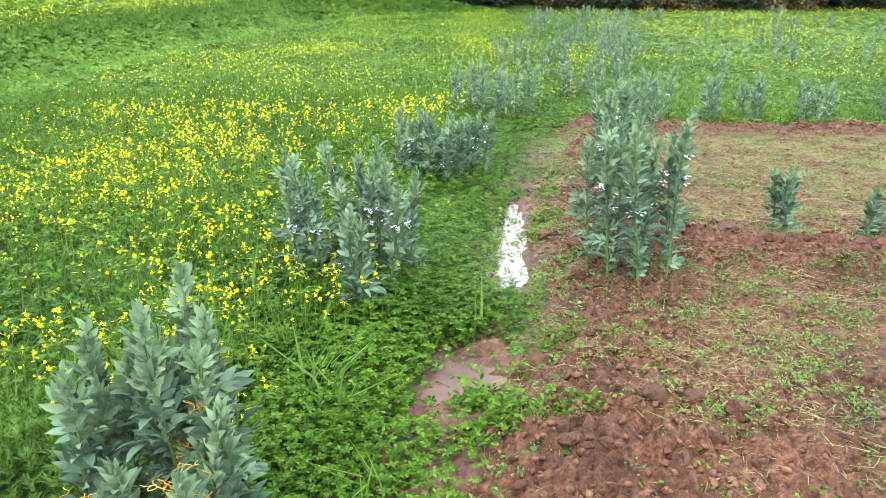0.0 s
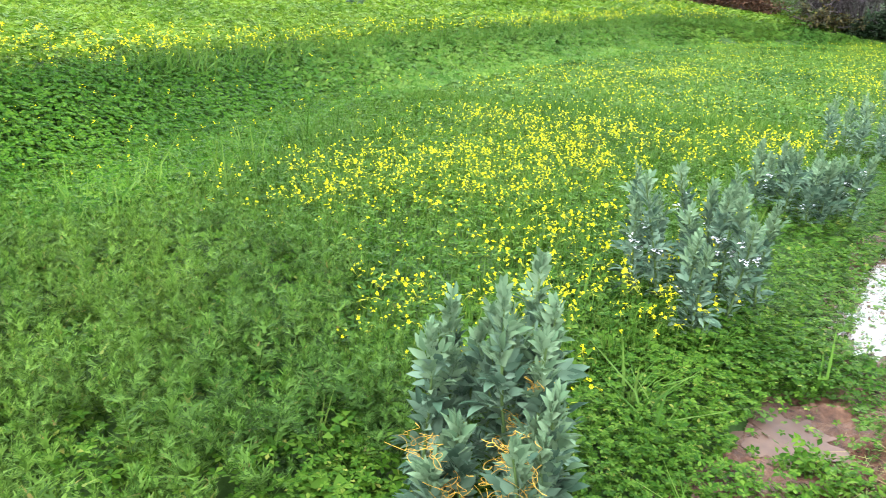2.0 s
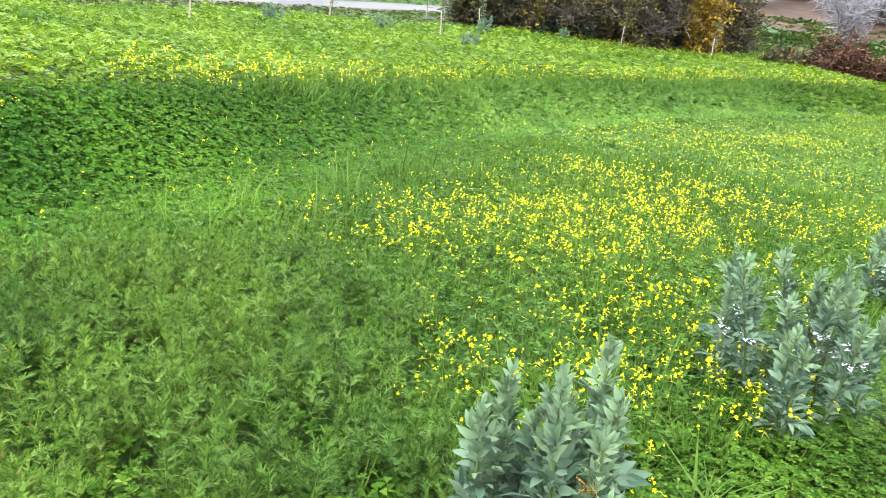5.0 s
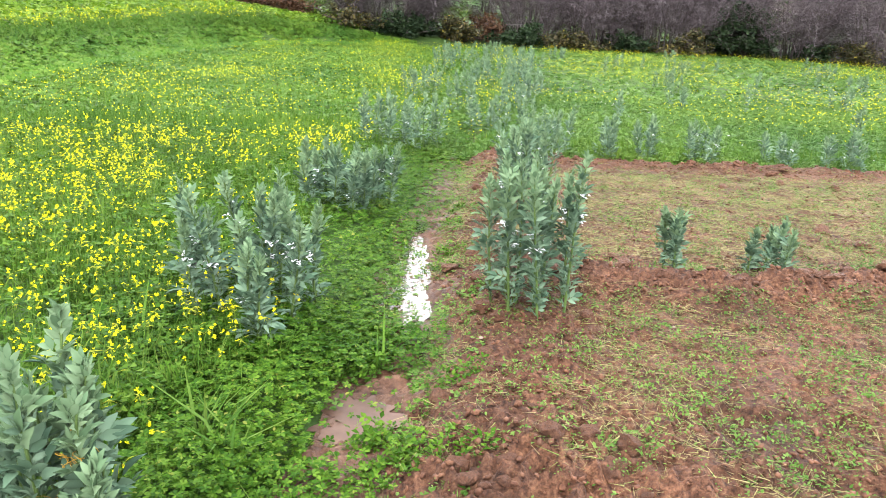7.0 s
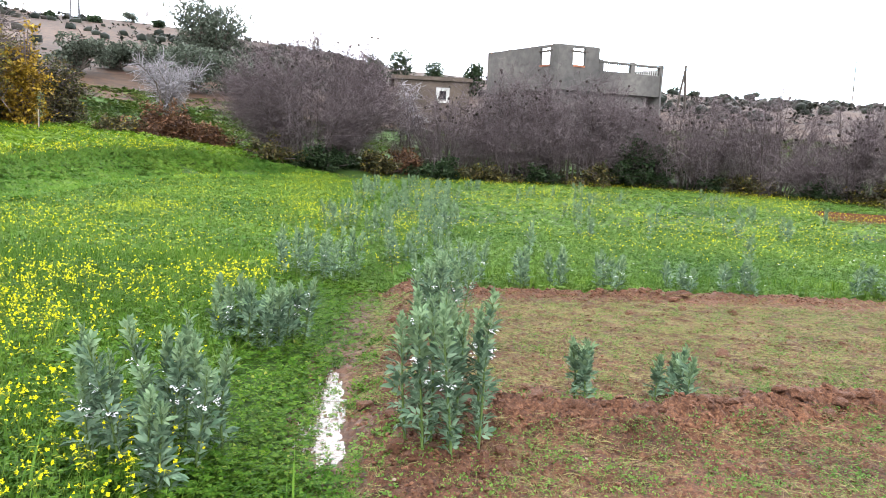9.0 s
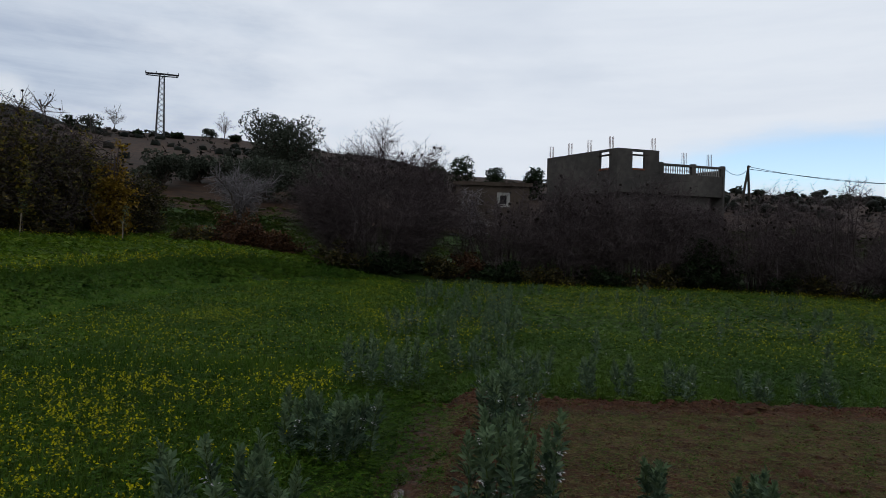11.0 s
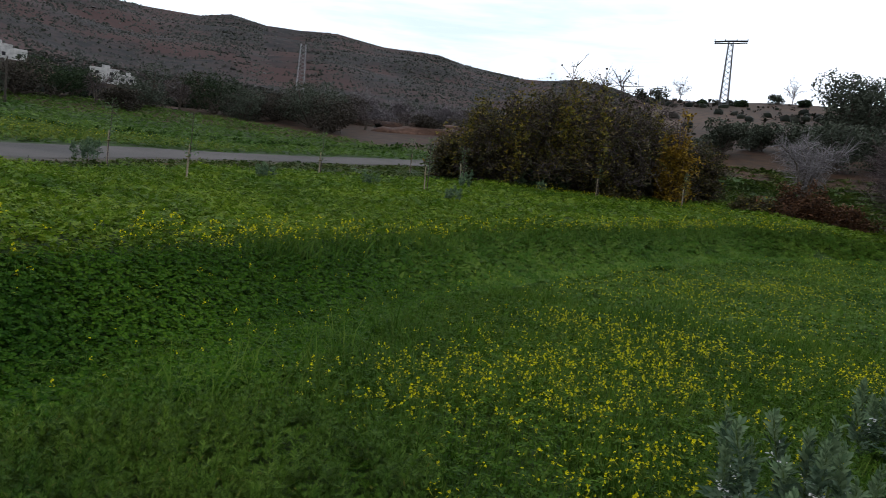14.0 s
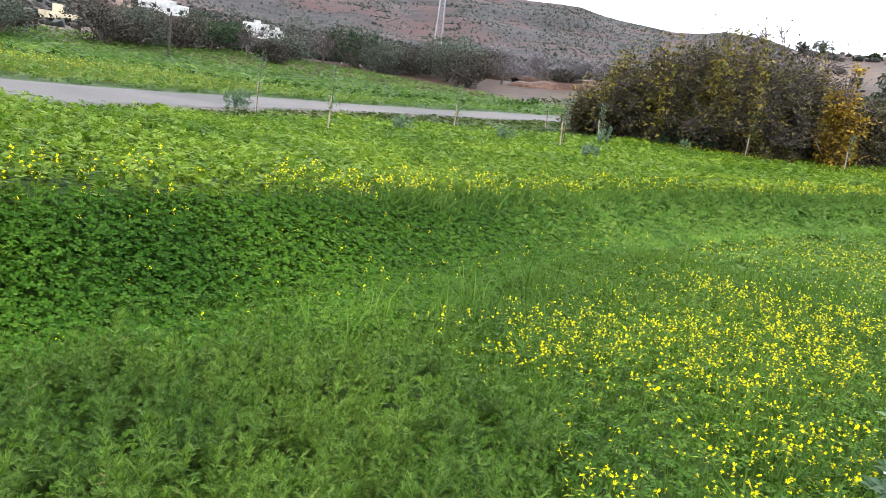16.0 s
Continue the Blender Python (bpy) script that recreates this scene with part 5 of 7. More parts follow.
# Dry cut stalks and small green weeds on the plot.
M_STRAW = leafy("dry_stalk", [(0.0, (0.11, 0.075, 0.034)), (0.35, (0.27, 0.21, 0.1)), (0.65, (0.23, 0.22, 0.075)), (1.0, (0.1, 0.155, 0.028))], 0.2)
rs = np.random.default_rng(71)
straws = [merged(*[moved(form([(-0.018, 0, 0), (0.018, 0, 0.02), (0, 1, 0.01)], [(0, 1, 2)]), rs.uniform(0, 6.28), rs.normal(0, 0.1), rs.uniform(0.4, 1.0), (rs.normal(0, 0.6), rs.normal(0, 0.6), rs.uniform(0.03, 0.16))) for _ in range(14)]) for k in range(4)]
on_plot = lambda x, y: plot_mask(x, y) * (np.abs(y - ridge_line(x)) > 0.14) * (1 - 0.85 * (y > 7.4 - 0.17 * (x - 2))) * (1 - 0.75 * (y < 2.1) * (x < 1.3)) * (1 - 0.3 * (np.abs(x - furrow_x(y) - 0.6) < 0.25))
ps = spots(rng, 44000, (0.0, 8.6, 0.2, 7.9), lambda x, y: on_plot(x, y) * np.clip((0.2 + 0.8 * step(patchy(x, y, 0.45, 4.0), 0.3, 0.65)) * (0.55 + 0.45 * step(y, 3.8, 4.4)) + 0.4 * step(y, 3.8, 4.4), 0, 1))
ps[:, 2] = soil_z(ps[:, 0], ps[:, 1])
sow("dry_stalks", straws, [ps], [M_STRAW], "pale dry cut stalks lying on the soil", "straw", 61, scale=(0.04, 0.1), tilt=0.12)
pw = spots(rng, 37000, (-0.1, 8.6, 0.2, 7.9), lambda x, y: on_plot(x, y) * (0.25 + 0.75 * step(patchy(x, y, 0.22, 9.0) + rng.normal(0, 0.12, np.shape(x)), 0.35, 0.65)) * (1 - 0.45 * step(y, 4.0, 4.6)))
pw[:, 2] = soil_z(pw[:, 0], pw[:, 1])
sow("plot_weeds", [lacy_form(np.random.default_rng(120 + k), 11) for k in range(4)], [pw], [M_CROP], "small light green weeds sprouting on the plot", "weeds", 62, scale=(0.05, 0.13), tilt=0.3)
# Weeds along both shores of the furrow.
pf = spots(rng, 84000, (-0.8, 3.0, 1.2, 10.5), lambda x, y: step(0.5 - np.abs(x - furrow_x(y) - 0.02), 0, 0.15) * np.where((np.abs(x - furrow_x(y) - 0.06) < 0.1) & (y > 3.5) & (y < 5.05), 0.1, 1.0) * (0.35 + 0.65 * step(patchy(x, y, 0.3, 6.0), 0.35, 0.6)) * (0.4 + 0.6 * step(y, 2.0, 2.8)) * (1 - 0.93 * mud_open(x, y)))
sow("furrow_weeds", [clover_form(), clover_form()] + SPRIG[:2], [raised(pf, 0.0, 0.05, rng)], [M_CROP], "fresh green weeds along the muddy furrow", "weeds", 63, scale=(0.013, 0.032), tilt=0.35)
pk = np.array([(0.32, 2.12), (0.3, 2.2), (0.38, 2.16), (0.1, 2.3), (0.15, 2.42), (0.55, 2.75), (0.42, 5.3), (0.75, 5.2), (0.85, 5.6), (0.3, 3.2), (0.62, 4.3), (0.66, 4.6), (0.05, 2.2)])
pk = np.concatenate([np.repeat(pk, 4, 0) + rng.normal(0, 0.06, (len(pk) * 4, 2)), np.zeros((len(pk) * 4, 1))], 1)
pk[:, 2] = height(pk[:, 0], pk[:, 1]) + 0.01
sow("leafy_weeds", [lacy_form(np.random.default_rng(k)) for k in range(3)], [pk], [M_CLOVER], "bushy green weeds at the edge of the mud", "weeds", 64, scale=(0.1, 0.2), tilt=0.15)
pg = np.array([(-0.2, 1.72), (-0.14, 1.85), (-0.34, 2.2), (-0.4, 2.3), (-0.8, 2.9), (-0.86, 3.0), (-0.3, 2.9), (-0.38, 2.25), (-0.62, 2.55), (-0.72, 2.7), (0.13, 3.0), (-0.1, 1.6)])
pg = np.concatenate([np.repeat(pg, 2, 0) + rng.normal(0, 0.03, (len(pg) * 2, 2)), np.zeros((len(pg) * 2, 1))], 1)
pg[:, 2] = height(pg[:, 0], pg[:, 1])
sow("grass_tufts", [tuft_form(np.random.default_rng(56 + k), 5, 1.7) for k in range(4)], [pg], [M_GRASS], "long broad-bladed green grass tufts beside the beans", "grass", 65, scale=(0.2, 0.4), tilt=0.1)

# Bits of leaf and stalk lying in the puddle.
pd = np.stack([rng.normal(0.36, 0.09, 420), rng.uniform(3.45, 5.05, 420), np.zeros(420)], -1)
pd[:, 0] += 0.14 * (pd[:, 1] - 4.25)
pd[:, 2] = float(height(0.4, 4.25)) + 0.033
sow("puddle_litter", [clover_light(), straws[0]], [pd], [M_CROP], "small leaves and stalks floating in the puddle", "leaf litter", 66, scale=(0.01, 0.022), tilt=0.1)


# ---------------------------------------------------------------- hedge, trees
def curve3(a, b, sag):
    """Three-point paths from a to b, bent by sag."""
    return np.stack([a, (a + b) / 2 + sag, b], 1)


M_HEDGE = leafy("purple_brown_twig", [(0.0, (0.05, 0.037, 0.038)), (0.6, (0.112, 0.085, 0.087)), (1.0, (0.2, 0.162, 0.164))], 0.0, rough=0.9)
M_STEMBARK = grainy("stem_bark", [(0.3, (0.045, 0.036, 0.034)), (0.7, (0.12, 0.098, 0.092))], 9.0, 1.2, relief=0.5)
M_FRUIT = grainy("dried_fruit", [(0.3, (0.012, 0.009, 0.008)), (0.7, (0.04, 0.028, 0.022))], 30, relief=0.3)
bm = bmesh.new()
bmesh.ops.create_icosphere(bm, subdivisions=1, radius=1.0)
FRUIT = bpy.data.meshes.new("dry_fruit")
bm.to_mesh(FRUIT)
bm.free()
FRUIT.materials.append(M_FRUIT)


def slivers(paths, width, rng):
    """Fine flat twigs, one strip each."""
    a, b = paths[:, 0], paths[:, -1]
    side = np.cross(b - a, rng.normal(0, 1, a.shape))
    side *= width / 2 / (np.linalg.norm(side, axis=1, keepdims=True) + 1e-9)
    v = np.stack([a - side, a + side, b + side * 0.5, b - side * 0.5], 1).reshape(-1, 3)
    i = np.arange(len(a))[:, None] * 4
    f = np.concatenate([i + [0, 1, 2], i + [0, 2, 3]])
    return v, f, np.zeros(len(f), int)


def twiggy(rng, wide, tall, stems, twigs, fine=9):
    """Branches of a many-stemmed, domed shrub: main stems, side branches and twigs, as paths."""
    a = rng.uniform(0, 6.283, stems)
    foot = np.stack([0.14 * wide * np.cos(a) * rng.uniform(0, 1, stems), 0.14 * wide * np.sin(a) * rng.uniform(0, 1, stems), np.full(stems, -0.1)], -1)
    rise = np.arcsin(rng.uniform(0.12, 1.0, stems))
    reach = rng.uniform(0.72, 1.0, stems)
    tip = np.stack([0.47 * wide * reach * np.cos(rise) * np.cos(a), 0.47 * wide * reach * np.cos(rise) * np.sin(a), tall * reach * np.sin(rise)], -1)
    main = curve3(foot, tip, np.stack([-0.06 * wide * np.cos(a), -0.06 * wide * np.sin(a), np.full(stems, 0.07 * tall)], -1))

    def offshoots(parents, n, lo, hi, length, up, bent):
        pick, u = rng.integers(0, len(parents), n), rng.uniform(lo, hi, n)[:, None]
        p = parents[pick]
        at = p[:, 0] + (p[:, -1] - p[:, 0]) * u if parents.shape[1] == 2 else np.where(u < 0.5, p[:, 0] + (p[:, 1] - p[:, 0]) * 2 * u, p[:, 1] + (p[:, 2] - p[:, 1]) * (2 * u - 1))
        way = rng.normal(0, 1, (n, 3)) + np.stack([at[:, 0] / wide * 2, at[:, 1] / wide * 2, np.full(n, up)], -1)
        way /= np.linalg.norm(way, axis=1, keepdims=True)
        l = length * rng.uniform(0.5, 1.3, n)[:, None]
        end = at + way * l
        end[:, 2] = np.maximum(end[:, 2], 0.05)
        return curve3(at, end, rng.normal(0, 0.07, (n, 3)) * l) if bent else np.stack([at, end], 1)

    second = offshoots(main, twigs, 0.2, 1.0, 0.1 * tall + 0.08 * wide, 0.35, False)
    third = offshoots(second, twigs * fine, 0.2, 1.0, 0.06 * tall + 0.04 * wide, 0.35, False)
    return main, second, third


def fanned(rng, wide, tall, stems, shoots, fine):
    """Branches of a many-stemmed shrub whose stems fan up from the ground, leafless below and finely twigged above."""
    a = rng.uniform(0, 6.283, stems)
    root_r = 0.2 * wide * rng.uniform(0.1, 1, stems) ** 0.5
    foot = np.stack([root_r * np.cos(a), root_r * np.sin(a), np.full(stems, -0.1)], -1)
    out = rng.uniform(0, 1, stems) ** 0.45
    high = tall * np.sqrt(1 - 0.93 * out**2) * rng.uniform(0.66, 0.96, stems)
    tip = np.stack([0.46 * wide * out * np.cos(a), 0.46 * wide * out * np.sin(a), high], -1)
    main = curve3(foot, tip, np.stack([-0.035 * wide * np.cos(a), -0.035 * wide * np.sin(a), 0.03 * high], -1) + rng.normal(0, 0.1, (stems, 3)))

    def shoots_from(parents, n, lo, length, up):
        pick, u = rng.integers(0, len(parents), n), (lo + (1 - lo) * rng.uniform(0, 1, n) ** 0.75)[:, None]
        p = parents[pick]
        at = p[:, 0] * (1 - u) ** 2 + 2 * u * (1 - u) * p[:, 1] + u * u * p[:, 2] if parents.shape[1] == 3 else p[:, 0] + (p[:, 1] - p[:, 0]) * u
        way = rng.normal(0, 0.75, (n, 3)) + np.stack([at[:, 0] / wide * 1.6, at[:, 1] / wide * 1.6, np.full(n, up)], -1)
        way /= np.linalg.norm(way, axis=1, keepdims=True)
        end = at + way * length * rng.uniform(0.4, 1.3, n)[:, None]
        end[:, 2] = np.clip(end[:, 2], 0.05, 1.06 * tall)
        return np.stack([at, end], 1)

    second = shoots_from(main, shoots, 0.2, 0.17 * tall, 0.6)
    third = shoots_from(second, shoots * fine, 0.15, 0.062 * tall, 0.3)
    return main, second, third


def pomegranate(x, y, wide, tall, seed, fruits, dense):
    """A bare pomegranate bush with dried fruits at its tips."""
    rng = np.random.default_rng(seed)
    root = thing("pomegranate_bush", None, "bare twiggy purple-brown pomegranate bush with dried dark fruits", "bush", "hedge bushes")
    root.matrix_world = pose(x, y, float(height(x, y)) - 0.05)
    main, second, third = fanned(rng, wide, tall, int(14 + 6 * wide), dense, 11)
    for path in main:
        t = np.linspace(0, 1, 5)[:, None]
        way = path[0] * (1 - t) ** 2 + 2 * t * (1 - t) * path[1] + t * t * path[2]
        v, f, m = tubes(way[None], [rng.uniform(0.022, 0.045)], [0.01], 5)
        part("branch", tri_mesh("branch", v, f, M_STEMBARK, smooth=True), root)
    v, f, m = joined([slivers(second, 0.016, rng), slivers(third, 0.0105, rng)])
    tagged(part("twig_mass", tri_mesh("twig_mass", v, f, M_HEDGE), root, "dense fine bare twigs"), kind="stuff")
    tips = second[:, 1]
    tips = tips[(tips[:, 2] > 0.5 * tall) & (tips[:, 2] < 0.88 * tall)]
    for q in tips[rng.permutation(len(tips))[:fruits]]:
        fr = part("dry_fruit", FRUIT, root)
        fr.matrix_basis = Matrix.Translation(q) @ Matrix.Scale(rng.uniform(0.05, 0.08), 4)
    return root


def bush(x, y, wide, tall, seed, fruits=12, leaves=0, leaf_mat=None, label="bare twiggy pomegranate bush with dried dark fruits", name="pomegranate_bush", category="bush", dense=1100, twig=None, fine=0.016, leaf=(0.08, 0.17)):
    rng = np.random.default_rng(seed)
    root = thing(name, None, label, category, "hedge bushes")
    root.matrix_world = pose(x, y, float(height(x, y)) - 0.05)
    twig = twig or M_TWIG
    main, second, third = twiggy(rng, wide, tall, 36 if tall > 2 else 14, dense, 7)
    for path in main:
        v, f, m = tubes(path[None], [0.045 if tall > 2 else 0.015], [0.012], 5)
        part("branch", tri_mesh("branch", v, f, twig), root)
    v, f, m = joined([slivers(second, 1.3 * fine, rng), slivers(third, fine, rng)])
    tagged(part("twig_mass", tri_mesh("twig_mass", v, f, twig), root, "dense bare brown twigs"), kind="stuff")
    tips = third[:, 1]
    tips = tips[tips[:, 2] > 0.6 * tall]
    for k in range(min(fruits, len(tips))):
        q = tips[int(rng.integers(0, len(tips)))]
        fr = part("dry_fruit", FRUIT, root)
        fr.matrix_basis = Matrix.Translation(q) @ Matrix.Scale(rng.uniform(0.05, 0.075), 4)
    if leaves:
        at = np.concatenate([third[rng.integers(0, len(third), leaves), 1], second[rng.integers(0, len(second), leaves // 3), 1]]) + rng.normal(0, 0.08, (leaves + leaves // 3, 3))
        fm = merged(*[moved(simple_leaf(0.7), k * 3.0, 0.3, 1.0) for k in range(2)])
        v, f, m = strewn(fm, at, rng, leaf, 0.9)
        tagged(part("foliage", tri_mesh("foliage", v, f, leaf_mat), root), kind="stuff")
    return root


pomegranate(1.1, 30.9, 8.2, 6.1, 300, 40, 5600)
for n, (hx, hy, hw, hh, hd) in enumerate(((6.9, 31.0, 4.6, 4.3, 900), (9.6, 30.6, 4.4, 5.4, 1100), (12.4, 30.2, 5.2, 5.9, 1300), (14.6, 30.6, 4.4, 5.2, 900), (17.3, 28.6, 5.0, 5.2, 1100), (19.6, 26.4, 4.8, 4.9, 1100), (21.6, 23.8, 5.2, 4.5, 1000), (23.2, 20.8, 5.4, 4.4, 1000), (24.6, 17.4, 5.4, 4.4, 900))):
    pomegranate(hx, hy, hw * 1.22, hh, 301 + n, 34, int(hd * 1.7))
M_VINE = leafy("vine_leaf", [(0.0, (0.08, 0.08, 0.016)), (0.5, (0.16, 0.145, 0.022)), (0.85, (0.28, 0.21, 0.03)), (1.0, (0.2, 0.11, 0.025))], 0.3)


def on_sight(bearing, r, slope):
    """A place at that bearing and distance, and the height there of a top seen at that slope."""
    x, y = -r * math.sin(radians(bearing)), r * math.cos(radians(bearing))
    return x, y, 1.5 + slope * r - float(height(x, y))


def vines(root, wide, tall, seed, strands=16):
    """Leafy yellow-green vines that hang down the outside of a thicket."""
    rng = np.random.default_rng(seed)
    pts = []
    for k in range(strands):
        a = rng.uniform(3.3, 6.1)
        top, low = tall * rng.uniform(0.5, 0.9), tall * rng.uniform(0.02, 0.35)
        u = np.linspace(0, 1, int(26 * (top - low)) + 6)
        reach = 0.5 * wide * np.sqrt(np.clip(1 - ((top + (low - top) * u) / tall * 0.92) ** 2, 0.05, 1))
        sway = 0.1 * np.sin(4 * u + rng.uniform(0, 6))
        pts.append(np.stack([(reach + sway) * np.cos(a), (reach + sway) * np.sin(a), top + (low - top) * u], -1) + rng.normal(0, 0.17, (len(u), 3)))
    v, f, m = strewn(merged(*[moved(simple_leaf(0.7), k * 2.1, 0.2, 1.0) for k in range(3)]), np.concatenate(pts), rng, (0.05, 0.11), 1.0)
    tagged(part("vine", tri_mesh("vine", v, f, M_VINE), root, "hanging yellow-green vine leaves"), kind="stuff")


for n, (hb, hr, hs, hw, hv) in enumerate(((35.0, 30.5, 0.1, 2.6, 0), (32.6, 30.6, 0.15, 3.9, 3), (30.0, 30.4, 0.176, 4.6, 6), (27.2, 30.0, 0.19, 4.8, 10), (24.2, 30.2, 0.192, 4.8, 10), (21.2, 31.5, 0.174, 4.4, 6), (18.8, 33.0, 0.145, 3.7, 2), (16.2, 33.6, 0.108, 2.6, 1))):
    hx, hy, hh = on_sight(hb, hr, hs)
    ob = bush(hx, hy, hw, hh, 330 + n, 3, 3300, M_BRAMBLE, "tangled bramble thicket with brown and yellowing leaves", "bramble_thicket", "thicket", 700)
    if hv:
        vines(ob, hw, hh, 380 + n, int(1.3 * hv))
M_GOLD = leafy("autumn_leaf", [(0.0, (0.13, 0.08, 0.016)), (0.5, (0.3, 0.18, 0.02)), (1.0, (0.46, 0.31, 0.036))], 0.3)
M_RUST = leafy("dead_bracken", [(0.0, (0.06, 0.03, 0.018)), (0.6, (0.125, 0.06, 0.032)), (1.0, (0.2, 0.105, 0.055))], 0.2)
M_DARKLEAF = leafy("evergreen_leaf", [(0.0, (0.014, 0.028, 0.012)), (1.0, (0.04, 0.062, 0.024))], 0.2)
gx_, gy_, gh_ = on_sight(17.7, 30.9, 0.15)
bush(gx_, gy_, 1.0, gh_, 340, 0, 2100, M_GOLD, "upright shrub with golden autumn leaves", "autumn_shrub", "shrub", 160)
bush(-4.9, 32.0, 4.0, 1.3, 341, 0, 3000, M_RUST, "low mound of rust-brown dead bracken", "bracken", "bracken", 160)
bush(-3.0, 31.6, 2.4, 0.9, 342, 0, 1200, M_RUST, "low mound of rust-brown dead bracken", "bracken", "bracken", 120)
bush(4.9, 30.0, 2.4, 1.1, 343, 0, 1000, M_RUST, "low clump of brown dead bracken", "bracken", "bracken", 90)
bush(15.4, 28.9, 2.9, 2.6, 344, 0, 3000, M_DARKLEAF, "rounded dark evergreen shrub", "evergreen_shrub", "shrub", 160)
for n, (hx, hy, hw) in enumerate(((-0.6, 29.4, 3.0), (1.6, 29.2, 3.2), (3.6, 29.6, 3.0), (6.3, 29.5, 3.0), (8.4, 29.4, 3.0), (10.6, 29.2, 3.0), (12.8, 28.9, 3.4), (17.4, 27.2, 3.0), (18.8, 26.0, 3.2), (20.4, 23.8, 3.0), (21.2, 21.8, 3.0), (21.8, 19.8, 3.0), (-6.6, 31.2, 2.2), (-13.6, 26.0, 2.4), (-11.0, 27.4, 2.4))):
    bush(hx, hy, hw, 0.9, 350 + n, 0, 1300, M_DARKLEAF if n % 2 else M_BRAMBLE, "low green bramble growth at the foot of the hedge", "bramble_clump", "brambles", 40)


def tree(x, y, wide, tall, seed, mat, label, trunk=0.28, leaves=900, leaf=0.22, name="olive_tree", lobes=9, group="trees on the hillside"):
    """A tapered trunk with limbs and a crown of many leaf clumps in uneven lobes."""
    rng = np.random.default_rng(seed)
    root = thing(name, None, label, "tree", group)
    root.matrix_world = pose(x, y, float(height(x, y)) - 0.1)
    fork = tall * trunk
    trunk_path = np.array([[(0, 0, -0.1), (0.06 * wide * rng.normal(), 0.05 * wide * rng.normal(), fork * 0.5), (0.03 * wide, 0, fork)]])
    a = np.linspace(0, 6.283, lobes, endpoint=False) + rng.uniform(0, 1)
    d = 0.32 * wide * rng.uniform(0.35, 1.0, lobes)
    centre = np.stack([d * np.cos(a), d * np.sin(a), fork + (tall - fork) * rng.uniform(0.12, 0.76, lobes)], -1)
    limbs = curve3(np.repeat(trunk_path[0, 2:3], lobes, 0), centre, rng.normal(0, 0.04 * wide, (lobes, 3)))
    v, f, m = joined([tubes(trunk_path, [0.05 * wide], [0.03 * wide], 7), tubes(limbs, [0.022 * wide] * lobes, [0.008 * wide] * lobes, 5)])
    part("trunk", tri_mesh("trunk", v, f, M_BARK, smooth=True), root)
    pick = rng.integers(0, lobes, leaves)
    ball = rng.normal(0, 1, (leaves, 3))
    ball /= np.linalg.norm(ball, axis=1, keepdims=True)
    at = centre[pick] + ball * rng.uniform(0.35, 1.0, (leaves, 1)) ** 0.5 * np.array([0.24 * wide, 0.24 * wide, 0.24 * (tall - fork)])
    fm = merged(*[moved(simple_leaf(0.7), k * 3.0, rng.uniform(-0.6, 0.9), 1.0) for k in range(2)])
    v, f, m = strewn(fm, at, rng, (leaf * 0.6, leaf * 1.2), 0.9)
    part("crown", tri_mesh("crown", v, f, mat), root)
    return root


def bare_tree(x, y, wide, tall, seed, label, lean=0.0, mat=M_TWIG, thick=0.12, dense=150, fruits=0):
    rng = np.random.default_rng(seed)
    root = thing("bare_tree", None, label, "tree", "trees on the hillside")
    root.matrix_world = pose(x, y, float(height(x, y)) - 0.1)
    main, second, third = twiggy(rng, wide, tall * 0.75, 9, dense, 3)
    shift = np.array([lean, 0, tall * 0.25])
    trunk_path = np.array([[(0, 0, -0.1), shift * 0.5 + (0.05, 0, 0), shift]])
    v, f, m = joined([tubes(trunk_path, [thick], [thick * 0.7], 7), tubes(main + shift, [thick * 0.4] * 9, [0.015] * 9, 5)])
    part("trunk", tri_mesh("trunk", v, f, M_BARK, smooth=True), root)
    v, f, m = joined([tubes(second + shift, [0.02] * len(second), [0.01] * len(second)), slivers(third + shift, 0.02, rng)])
    tagged(part("twig_mass", tri_mesh("twig_mass", v, f, mat), root, "fine bare twigs"), kind="stuff")
    for q in rng.permutation(second[second[:, 1, 2] > 0.45 * tall])[:fruits]:
        fr = part("dry_fruit", FRUIT, root)
        fr.matrix_basis = Matrix.Translation(q[1] + shift) @ Matrix.Scale(0.055, 4)
    return root


M_PALETWIG = leafy("pale_twig", [(0.0, (0.15, 0.135, 0.14)), (1.0, (0.31, 0.285, 0.295))], 0.0, rough=0.9)


def polar(bearing, r):
    return -r * math.sin(radians(bearing)), r * math.cos(radians(bearing))


bare_tree(*polar(10.0, 39), 5.4, 4.4, 400, "leaning bare grey fig tree", 1.0, M_PALETWIG, 0.2, 480)
bare_tree(5.2, 32.5, 2.2, 4.2, 401, "slender bare grey sapling behind the hedge", 0.1, M_PALETWIG, 0.07)
bare_tree(6.3, 36.5, 2.4, 4.2, 402, "slender bare grey sapling behind the hedge", -0.1, M_PALETWIG, 0.08)
tree(*polar(5.9, 66), 7.6, 6.9, 410, M_OLIVE, "spreading dark olive tree on the slope", leaves=5200, leaf=0.25, lobes=22, trunk=0.06)
for n, (b, r, w, h) in enumerate(((9.3, 60, 4.4, 2.8), (12.0, 62, 3.6, 2.4), (3.8, 56, 4.4, 3.4), (7.2, 54, 5.0, 3.4), (1.0, 60, 4.5, 3.4), (14.6, 58, 4.4, 3.0))):
    tree(*polar(b, r), w, h, 420 + n, M_OLIVE, "low grey-green olive tree behind the hedge", leaves=1500, leaf=0.24, trunk=0.12, lobes=12)
